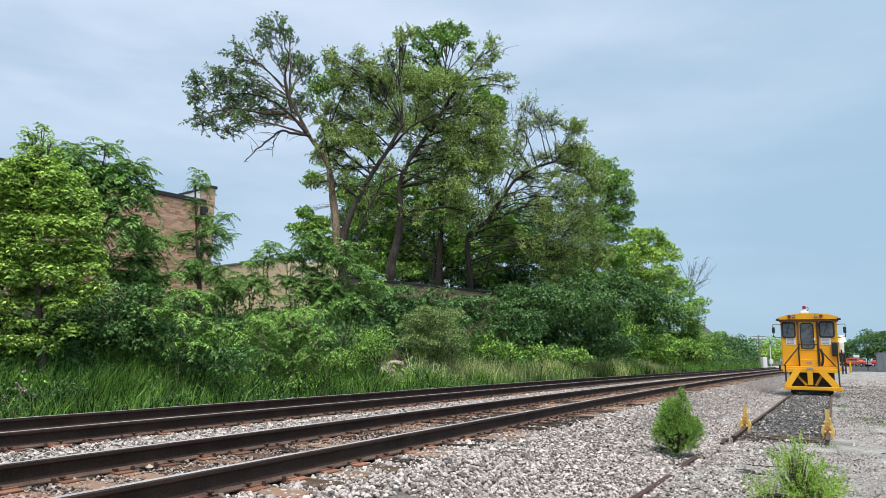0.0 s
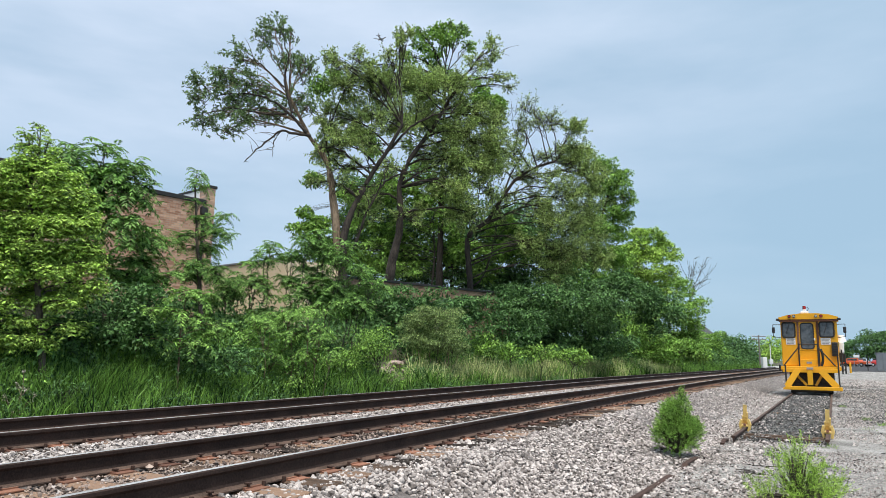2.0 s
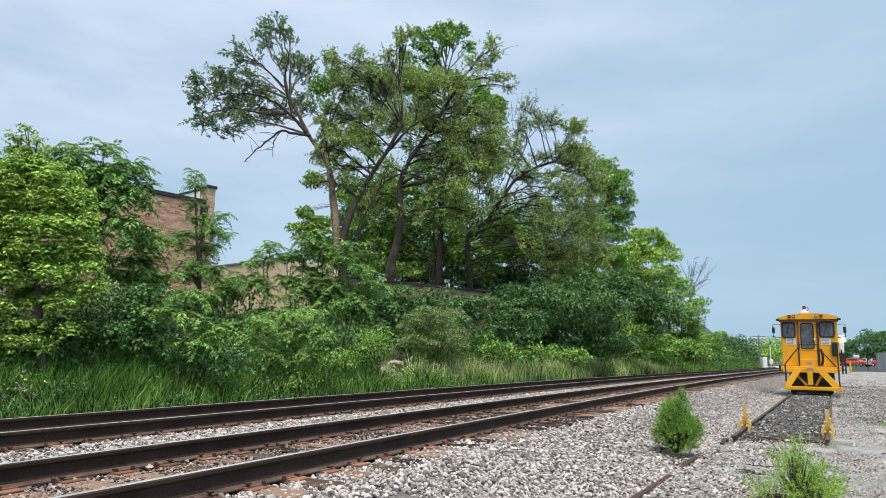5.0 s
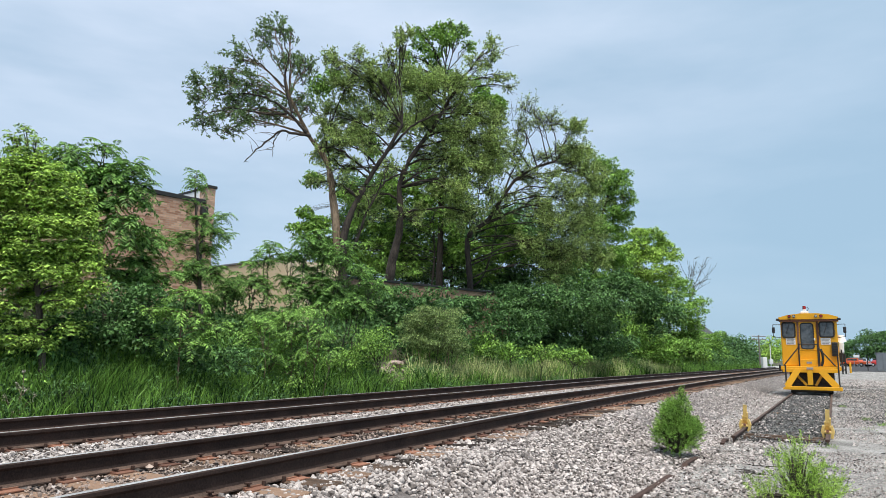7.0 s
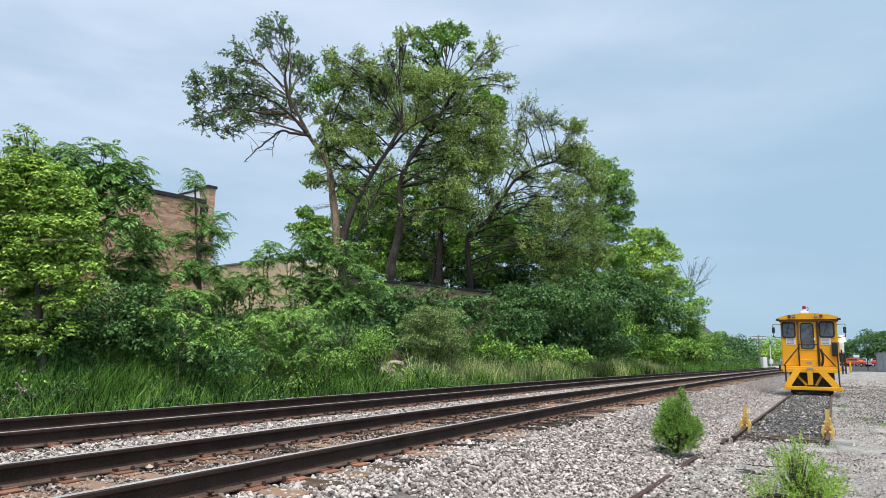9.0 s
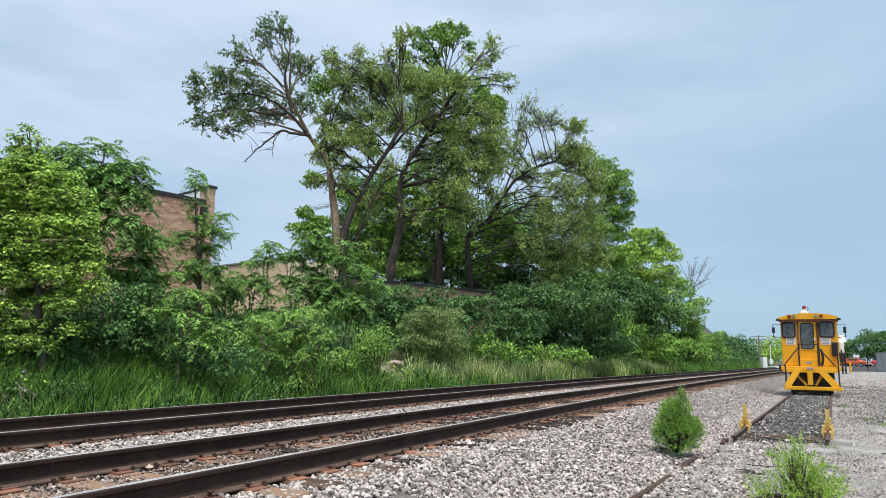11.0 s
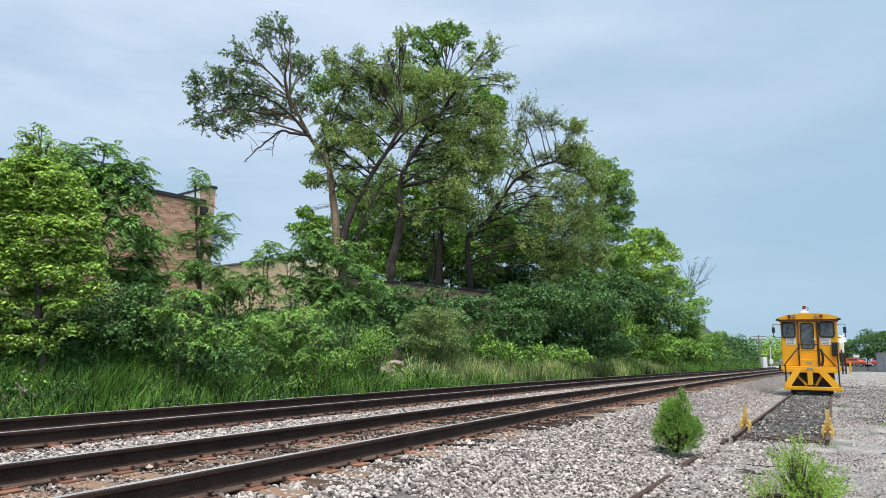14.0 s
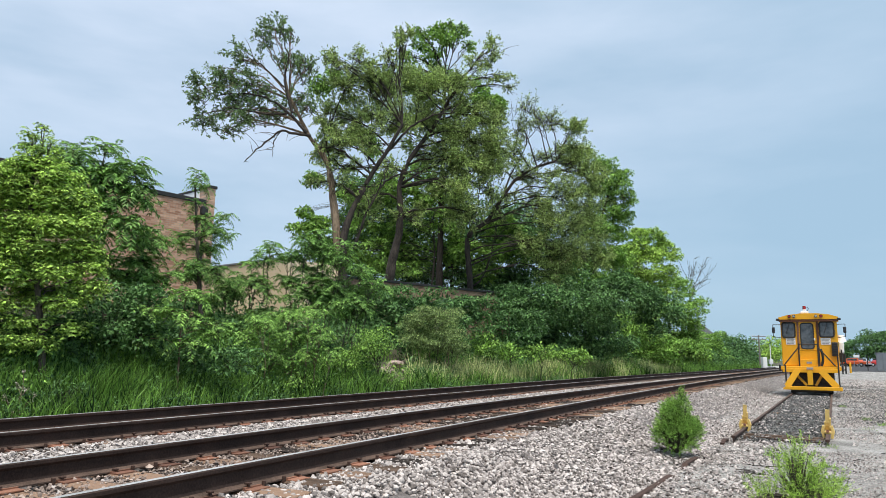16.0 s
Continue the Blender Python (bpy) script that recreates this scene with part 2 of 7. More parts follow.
# ---- ground: one sheet to the horizon ----
def make_ground():
    s = np.concatenate([[-3000, -800, -200, -60], np.arange(-30, 60, 1.0), np.arange(60, 160, 4.0), [200, 400, 900, 3000]])
    w = np.concatenate([[-3000, -600, -150, -60, -30], np.arange(-16, 1.5, 0.7), np.arange(1.5, 3.4, 0.2), np.arange(3.5, 10.3, 0.8), np.arange(10.4, 24, 0.5), [30, 60, 150, 600, 3000]])
    S, W = np.meshgrid(s, w, indexing="ij")
    far = np.abs(S) > 150
    P = along(np.where(far, np.clip(S, -150, 150), S), W)
    P = P + np.where(far, S - np.clip(S, -150, 150), 0)[..., None] * T_DIR
    Z = ground_z(W)
    fade = np.clip((130 - np.abs(S)) / 40, 0, 1)
    lump = np.array([noise.noise((float(a) * 0.6, float(b) * 0.6, 0.0)) for a, b in P.reshape(-1, 2)]).reshape(Z.shape)
    up = np.clip((S - 66) / 42, 0, 1)
    Z = Z + 0.69 * up * up * (3 - 2 * up) * np.clip((0.5 - W) / 2, 0, 1)
    Z = Z + lump * np.where(W > 11, 0.16, 0.035) * fade
    v = np.dstack([P, Z]).reshape(-1, 3)
    i, j = np.meshgrid(np.arange(len(s) - 1), np.arange(len(w) - 1), indexing="ij")
    k = i * len(w) + j
    f = np.stack([k, k + 1, k + len(w) + 1, k + len(w)], -1).reshape(-1, 4)[:, ::-1]
    me = mesh_np("ground", v, f, M_GROUND, True)
    me.materials.append(M_BED)
    me.materials.append(M_SOIL)
    me.materials.append(M_ASPHALT)
    sm = (S[:-1, :-1] + S[1:, 1:]).reshape(-1) / 2
    wm = (W[:-1, :-1] + W[1:, 1:]).reshape(-1) / 2
    me.polygons.foreach_set("material_index", np.where(wm > 10.7, 2, np.where(wm > 1.9, 1, np.where((sm > 90) & (wm < -1.0), 3, 0))).astype(np.int32))
    tagged(new("ground", me), "pale gravel ground rising to a soil bank and asphalt", "ground", kind="structure")


make_ground()


# ---- ballast ----
def stones(name, xy, z, size, material, label, seed, flat=0.75, shape=1):
    rng = np.random.default_rng(seed)
    g = (1 + 5 ** 0.5) / 2
    base = np.array([(0, 0, 1), (0.9, 0, 0.25), (0.28, 0.86, 0.2), (-0.75, 0.5, 0.3), (-0.7, -0.55, 0.15), (0.3, -0.85, 0.3), (0.1, 0.1, -0.8)])
    tri = np.array([(0, 1, 2), (0, 2, 3), (0, 3, 4), (0, 4, 5), (0, 5, 1), (6, 2, 1), (6, 3, 2), (6, 4, 3), (6, 5, 4), (6, 1, 5)])
    if shape == 0:
        base = np.array([(0.1, 0, 0.9), (1, 0.1, -0.3), (-0.5, 0.85, -0.3), (-0.55, -0.8, -0.3)])
        tri = np.array([(0, 1, 2), (0, 2, 3), (0, 3, 1)])
    if shape == 3:
        base = base - np.array([0, 0, 0.3])
        base[0, 2] = 0.55
        tri = tri[:5]
    if shape == 2:
        base = np.array([(-1, g, 0), (1, g, 0), (-1, -g, 0), (1, -g, 0), (0, -1, g), (0, 1, g), (0, -1, -g), (0, 1, -g), (g, 0, -1), (g, 0, 1), (-g, 0, -1), (-g, 0, 1)]) / 1.9
        tri = np.array([(0, 11, 5), (0, 5, 1), (0, 1, 7), (0, 7, 10), (0, 10, 11), (1, 5, 9), (5, 11, 4), (11, 10, 2), (10, 7, 6), (7, 1, 8),
                        (3, 9, 4), (3, 4, 2), (3, 2, 6), (3, 6, 8), (3, 8, 9), (4, 9, 5), (2, 4, 11), (6, 2, 10), (8, 6, 7), (9, 8, 1)])
    n, corners = len(xy), len(base)
    sh = base[None] * rng.uniform(0.78, 1.2, (n, corners, 1)) + rng.normal(0, 0.09, (n, corners, 3))
    sh *= rng.uniform([0.8, 0.7, 0.6], [1.25, 1.05, flat + 0.3], (n, 3))[:, None]
    a, b = rng.uniform(0, 2 * np.pi, n), rng.normal(0, 0.5, n)
    ca, sa, cb, sb = np.cos(a)[:, None], np.sin(a)[:, None], np.cos(b)[:, None], np.sin(b)[:, None]
    x, y, zz = sh[..., 0], sh[..., 1], sh[..., 2]
    x, zz = x * cb - zz * sb, x * sb + zz * cb
    x, y = x * ca - y * sa, x * sa + y * ca
    sz = size * rng.lognormal(0, 0.28, n)
    v = np.stack([x, y, zz], -1) * sz[:, None, None]
    v[..., :2] += xy[:, None]
    v[..., 2] += np.asarray(z)[:, None]
    f = (np.arange(n)[:, None, None] * corners + tri[None]).reshape(-1, 3)
    ob = new(name, mesh_np(name, v.reshape(-1, 3), f, material))
    return tagged(ob, label, "gravel", kind="stuff")


def scatter_sw(rng, s0, s1, w0, w1, per_m2, power=1.0):
    n = int((s1 - s0) * (w1 - w0) * per_m2)
    return s0 + (s1 - s0) * rng.uniform(0, 1, n) ** power, rng.uniform(w0, w1, n)


def settle(w):
    """Height of the ballast: a little below the tie tops within the tracks."""
    near = (w > NEAR_RAIL - 0.62) & (w < NEAR_RAIL + GAUGE + 0.6)
    far = (w > NEAR_RAIL + GAUGE + GAP - 0.6) & (w < NEAR_RAIL + 2 * GAUGE + GAP + 0.6)
    return ground_z(w) - np.where(near | far, -0.002, -0.006)


def clear_of_rails(w):
    rails = np.array([NEAR_RAIL, NEAR_RAIL + GAUGE, NEAR_RAIL + GAUGE + GAP, NEAR_RAIL + 2 * GAUGE + GAP])
    return np.min(np.abs(w[:, None] - rails[None]), axis=1) > 0.085


def make_ballast():
    rng = np.random.default_rng(5)
    S, W = [], []
    # shoulder and cribs near the eye are dense, thinner further off
    for s0, s1, w0, w1, d in ((5.3, 18, 0.35, 1.5, 260), (7.5, 10, 1.45, 4.6, 1250), (10, 18, 1.3, 4.2, 680), (18, 34, 1.2, 3.6, 280), (34, 60, 1.3, 3.5, 40),
                              (-1, 9, 5.6, 8.2, 620), (9, 24, 4.2, 8.2, 330), (24, 60, 3.6, 8.0, 60), (6, 24, 5.75, 7.35, 560), (24, 60, 5.75, 7.35, 220),
                              (-3, 14, 8.2, 10.6, 120)):
        s, w = scatter_sw(rng, s0, s1, w0, w1, d)
        S.append(s), W.append(w)
    s, w = np.concatenate(S), np.concatenate(W)
    keep = clear_of_rails(w)
    s, w = s[keep], w[keep]
    heap = np.clip((0.8 - np.abs(w - 6.55)) / 0.12, 0, 1) * 0.036
    z = settle(w) + heap + rng.uniform(-0.016, 0.026, len(s))
    far = s > 10
    stones("ballast", along(s[~far], w[~far]), z[~far], 0.0225, M_STONE, "angular pinkish-grey crushed stone ballast", 6)
    stones("ballast", along(s[far], w[far]), z[far], 0.0235, M_STONE, "angular pinkish-grey crushed stone ballast", 14, 0.8, 3)
    S, W = [], []
    for s0, s1, w0, w1, d in ((5.3, 7.5, 1.45, 3.0, 1550), (2.2, 7.5, 3.0, 4.6, 1350)):
        s, w = scatter_sw(rng, s0, s1, w0, w1, d)
        S.append(s), W.append(w)
    s, w = np.concatenate(S), np.concatenate(W)
    keep = clear_of_rails(w)
    s, w = s[keep], w[keep]
    stones("ballast", along(s, w), settle(w) + rng.uniform(-0.018, 0.034, len(s)), 0.0195, M_STONE, "angular pinkish-grey crushed stone on the track shoulder", 9, 0.75, 2)
    s, w = scatter_sw(rng, -4, 6, 3.6, 8.4, 60)
    keep = clear_of_rails(w)
    s, w = s[keep], w[keep]
    stones("ballast", along(s, w), settle(w) + rng.uniform(0.0, 0.012, len(s)), 0.028, M_STONE, "coarse crushed stone on the near track bed", 10, 0.75, 2)
    s, w = scatter_sw(rng, -0.5, 10, 4.05, 5.4, 900)
    stones("crib_stone", along(s, w), settle(w) + rng.uniform(-0.01, 0.044, len(s)), 0.0165, M_STONE_RUSTY, "rust-stained crushed stone between the ties", 17, 0.75, 1)
    s, w = scatter_sw(rng, 10, 36, 4.05, 5.4, 210)
    stones("crib_stone", along(s, w), settle(w) + rng.uniform(0.0, 0.034, len(s)), 0.023, M_STONE_RUSTY, "rust-stained crushed stone between the ties", 18, 0.75, 3)
    s, w = scatter_sw(rng, 5.5, 26, -3.5, 1.6, 16)
    stones("spilled_stone", along(s, w), rng.uniform(0.0, 0.008, len(s)), 0.021, M_STONE, "ballast stones spilled over the yard", 11)
    s, w = scatter_sw(rng, 48, 80, -9.0, -0.75, 22)
    stones("far_gravel", along(s, w), rng.uniform(0.0, 0.01, len(s)), 0.055, M_STONE, "coarse gravel on the far part of the yard", 15, 0.5, 0)
    s, w = scatter_sw(rng, 14, 48, -7.0, -0.75, 90)
    stones("coarse_gravel", along(s, w), rng.uniform(0.0, 0.008, len(s)), 0.026, M_STONE, "coarse gravel scattered beside the parked machine", 13, 0.6, 0)
    # dark rubble whose colour also carries the shade beside the machine
    s, w = scatter_sw(rng, 20, 52, -3.6, -0.75, 60)
    stones("coarse_gravel", along(s, w), rng.uniform(0.0, 0.008, len(s)), 0.034, M_STONE_DARK, "dark coarse gravel, its tone also painting shade along the parked machine", 19, 0.5, 0)
    # gravel between and about the spur rails
    n = 9500
    s = 14.1 + 20.4 * rng.uniform(0, 1, n) ** 0.85
    w = rng.uniform(-0.72, 0.72, n)
    xy = s[:, None] * S_DIR + (SPUR_OFF + w)[:, None] * S_LEFT
    stones("spur_ballast", xy, rng.uniform(0.025, 0.055, n), 0.024, M_STONE_DARK, "oil-stained dark ballast between the spur rails", 7)
    n = 420
    s = 14.3 + 19.5 * rng.uniform(0, 1, n)
    w = rng.uniform(-0.68, 0.68, n)
    stones("pale_ballast", s[:, None] * S_DIR + (SPUR_OFF + w)[:, None] * S_LEFT, rng.uniform(0.05, 0.07, n), 0.03, M_STONE, "pale stones strewn between the spur rails", 20)
    n = 115000
    s = 4.8 + 34 * rng.uniform(0, 1, n) ** 1.9
    w = rng.uniform(-5.5, 1.75, n)
    keep = rng.uniform(0, 1, n) < np.where(w > -1.2, 1.0, 0.35)
    s, w = s[keep], w[keep]
    stones("loose_gravel", along(s, w), rng.uniform(0.0, 0.006, len(s)), 0.0135, M_STONE, "loose pale grey gravel on the yard", 8, 0.6, 0)


make_ballast()


# ---- rails and ties ----
RAIL_H = 0.185
SECTION = ((-0.076, 0.0), (0.076, 0.0), (0.076, 0.011), (0.022, 0.030), (0.009, 0.048), (0.009, 0.128), (0.026, 0.146), (0.036, 0.152),
           (0.036, 0.176), (0.026, 0.185), (-0.026, 0.185), (-0.036, 0.176), (-0.036, 0.152), (-0.026, 0.146), (-0.009, 0.128), (-0.009, 0.048),
           (-0.022, 0.030), (-0.076, 0.011))


def rail_mesh(centre, z0, mats, scale=1.0):
    """A rail swept along plan points, its foot at z0."""
    c = np.asarray(centre, float)
    d = unit(np.gradient(c, axis=0))
    nrm = np.stack([d[:, 1], -d[:, 0]], 1)
    sec = np.array(SECTION) * scale
    v = np.concatenate([c[:, None] + nrm[:, None] * sec[None, :, :1], np.broadcast_to(z0 + sec[None, :, 1:], (len(c), len(sec), 1))], 2)
    n, m = len(c), len(sec)
    i, j = np.meshgrid(np.arange(n - 1), np.arange(m), indexing="ij")
    f = np.stack([i * m + j, i * m + (j + 1) % m, (i + 1) * m + (j + 1) % m, (i + 1) * m + j], -1).reshape(-1, 4)
    me = mesh_np("rail", v.reshape(-1, 3), f, mats[0])
    for x in mats[1:]:
        me.materials.append(x)
    seg = np.tile(np.arange(m), n - 1)
    idx = np.zeros(len(f), np.int32)
    idx[seg == 9] = 1
    idx[(seg == 1) | (seg == 2) | (seg == 16) | (seg == 17)] = 2
    me.polygons.foreach_set("material_index", idx)
    bm = bmesh.new()
    bm.from_mesh(me)
    ends = [e for e in bm.edges if len(e.link_faces) == 1]
    bmesh.ops.holes_fill(bm, edges=ends, sides=0)
    bmesh.ops.recalc_face_normals(bm, faces=bm.faces)
    bm.to_mesh(me)
    bm.free()
    return me


TIE_TOP = 0.415


def make_track(w_near, label, spikes_to):
    track = thing("railway_track", Matrix.Identity(4), label, "railway track", "main line tracks")
    rng = random.Random(int(w_near * 10))
    s = np.concatenate([np.arange(-12, 60, 1.0), np.arange(60, 200, 3.0)])
    for w in (w_near, w_near + GAUGE):
        under(new("rail", rail_mesh(along(s, np.full(len(s), w)), TIE_TOP + 0.012, (M_RAIL, M_RAILHEAD, M_RAILFOOT))), track)
    tie = bpy.data.meshes.new("tie")
    bm = boxed(-1.3, 1.3, -0.115, 0.115, -0.17, 0.0, 0.012)
    for v in bm.verts:
        v.co += Vector((noise.noise(v.co * 3.1), noise.noise(v.co * 4.7), noise.noise(v.co * 5.3))) * 0.012
    bm.to_mesh(tie)
    bm.free()
    tie.materials.append(M_TIE)
    plate = bpy.data.meshes.new("tie_plate")
    bm = boxed(-0.19, 0.19, -0.098, 0.098, 0.0, 0.014, 0.004)
    box(bm, -0.10, -0.078, -0.098, 0.098, 0.012, 0.024)
    box(bm, 0.078, 0.10, -0.098, 0.098, 0.012, 0.024)
    bm.to_mesh(plate)
    bm.free()
    plate.materials.append(M_RUST_SHADE)
    spike = bpy.data.meshes.new("spike")
    bm = boxed(-0.009, 0.009, -0.009, 0.009, 0.0, 0.02)
    box(bm, -0.022, 0.026, -0.02, 0.02, 0.016, 0.032, 0.005)
    bm.to_mesh(spike)
    bm.free()
    spike.materials.append(M_RUST_DARK)
    anchor = bpy.data.meshes.new("rail_anchor")
    bm = boxed(-0.10, 0.10, -0.012, 0.012, -0.022, -0.004, 0.003)
    box(bm, 0.076, 0.102, -0.013, 0.013, -0.02, 0.034, 0.004)
    box(bm, -0.102, -0.080, -0.013, 0.013, -0.02, 0.02, 0.004)
    bm.to_mesh(anchor)
    bm.free()
    anchor.materials.append(M_RUST_DARK)
    at_s = -4.0
    while at_s < 88:
        xy = along(at_s, w_near + GAUGE / 2)
        turn = -heading(at_s) + math.radians(rng.uniform(-1.2, 1.2))
        m = Matrix.Translation((xy[0], xy[1], TIE_TOP + rng.uniform(-0.006, 0.004))) @ Matrix.Rotation(turn, 4, "Z") @ Matrix.Translation((rng.uniform(-0.07, 0.07), 0, 0))
        under(new("tie", tie), track).matrix_basis = m
        if at_s < spikes_to:
            for w in (w_near, w_near + GAUGE):
                p = along(at_s, w)
                mp = Matrix.Translation((p[0], p[1], TIE_TOP + 0.0015)) @ Matrix.Rotation(-heading(at_s), 4, "Z")
                under(new("tie_plate", plate), track).matrix_basis = mp
                if at_s < spikes_to * 0.75:
                    for k in (1, -1):
                        side = 0.088 * k
                        ms = mp @ Matrix.Translation((side, rng.choice((-0.05, 0.05)), 0.012 + rng.choice((0.0, 0.004, 0.014)))) @ Matrix.Rotation(math.pi if k > 0 else 0, 4, "Z")
                        under(new("spike", spike), track).matrix_basis = ms
                    if rng.random() < 0.75:
                        under(new("rail_anchor", anchor), track).matrix_basis = mp @ Matrix.Translation((0, rng.choice((-0.13, 0.13)), 0.012))
        at_s += 0.50 + rng.uniform(-0.03, 0.03)
    return track


make_track(NEAR_RAIL, "main line track with rust-stained wooden ties and dark rails", 34)
make_track(NEAR_RAIL + GAUGE + GAP, "second main line track on weathered ties", 24)


def make_spur_bed():
    s = np.arange(15.5, 37, 0.5)
    rng = np.random.default_rng(12)
    left = 0.70 + rng.normal(0, 0.05, len(s))
    right = -0.80 + rng.normal(0, 0.08, len(s))
    rows_ = [s[:, None] * S_DIR + (SPUR_OFF + w)[:, None] * S_LEFT for w in (left, left * 0.3, right * 0.4, right)]
    v = np.concatenate([np.column_stack([r, np.full(len(s), 0.042)]) for r in rows_])
    v[: len(s), 2] = v[-len(s):, 2] = 0.0
    n = len(s)
    f = np.concatenate([np.stack([k * n + np.arange(n - 1), k * n + np.arange(1, n), (k + 1) * n + np.arange(1, n), (k + 1) * n + np.arange(n - 1)], 1) for k in range(3)])
    tagged(new("spur_bed", mesh_np("spur_bed", v, f[:, ::-1], M_OILBED, True)), "oil-blackened ground between the spur rails", "ground", kind="structure")


make_spur_bed()


def make_spur():
    track = thing("spur_track", Matrix.Identity(4), "short rusty spur track half sunk in gravel", "railway track")
    for w, s0 in ((GAUGE / 2, 14.0), (-GAUGE / 2, 14.3)):
        s = np.arange(s0, 62, 2.0)
        c = s[:, None] * S_DIR + (SPUR_OFF + w) * S_LEFT
        under(new("rail", rail_mesh(c, SPUR_TOP - RAIL_H, (M_RUST_DARK, M_RAILFOOT, M_RUST_DARK))), track)
    for s0, s1, dip in ((6.8, 9.53, 0.0), (10.11, 11.44, -0.006), (13.39, 13.9, -0.004)):
        s = np.linspace(s0, s1, max(6, int((s1 - s0) / 0.25)))
        ends = np.minimum(s - s0 + 0.35 * (s0 < 7), s1 - s)
        sunk = -RAIL_H + 0.060 + dip + 0.010 * np.sin(s * 1.9 + 0.6) - 0.045 * np.clip(1 - ends / 0.22, 0, 1) + 0.04 * np.clip(s - 12.8, 0, 1)
        c = s[:, None] * S_DIR + (SPUR_OFF + GAUGE / 2 + 0.19 - 0.1 * np.clip((s - 11) / 3, 0, 1))[:, None] * S_LEFT
        me = rail_mesh(c, 0.0, (M_RUST_DARK, M_RUST_DARK, M_RUST_DARK))
        for v in me.vertices:
            v.co.z += float(np.interp(Vector((v.co.x, v.co.y)).dot(Vector(S_DIR)), s, sunk))
        tagged(under(new("buried_rail", me), track), "rusty rail length almost buried in gravel")
    for k, sk in enumerate((14.75, 15.15, 18.2, 22.0, 26.5)):
        xy = spur(sk)
        bm = boxed(-0.66, 0.69, -0.09, 0.09, -0.15, 0.066 if k < 2 else 0.05, 0.008)
        ob = part("tie", bm, M_TIE, track)
        ob.matrix_basis = Matrix.Translation((xy[0], xy[1], 0.0)) @ Matrix.Rotation(-SPUR_TH, 4, "Z")


make_spur()


# ---- plants ----
def limb_curve(a, b, rng, bow=0.12, n=6):
    a, b = np.asarray(a, float), np.asarray(b, float)
    k = np.linspace(0, 1, n)[:, None]
    length = np.linalg.norm(b - a)
    p = a + (b - a) * k
    p[:, 2] += (np.sin(k[:, 0] * np.pi)) * bow * length
    return p + rng.normal(0, 0.025 * length, (n, 3)) * np.sin(k * np.pi)


def thorns(a, b, r):
    """Arrays of thin tapering twigs from points a to points b."""
    n = len(a)
    d = unit(b - a)
    u = unit(np.cross(d, np.array([0.3, 0.2, 1.0])))
    v = np.cross(d, u)
    r = np.broadcast_to(r, n)[:, None]
    ring = [a + (u * math.cos(k) + v * math.sin(k)) * r for k in (0.0, 2.094, 4.189)]
    q = np.stack(ring + [b], 1).reshape(-1, 3)
    k = np.arange(n)[:, None] * 4
    f = np.concatenate([k + np.array([[0, 1, 3]]), k + np.array([[1, 2, 3]]), k + np.array([[2, 0, 3]])], 1).reshape(-1, 3)
    return q, f


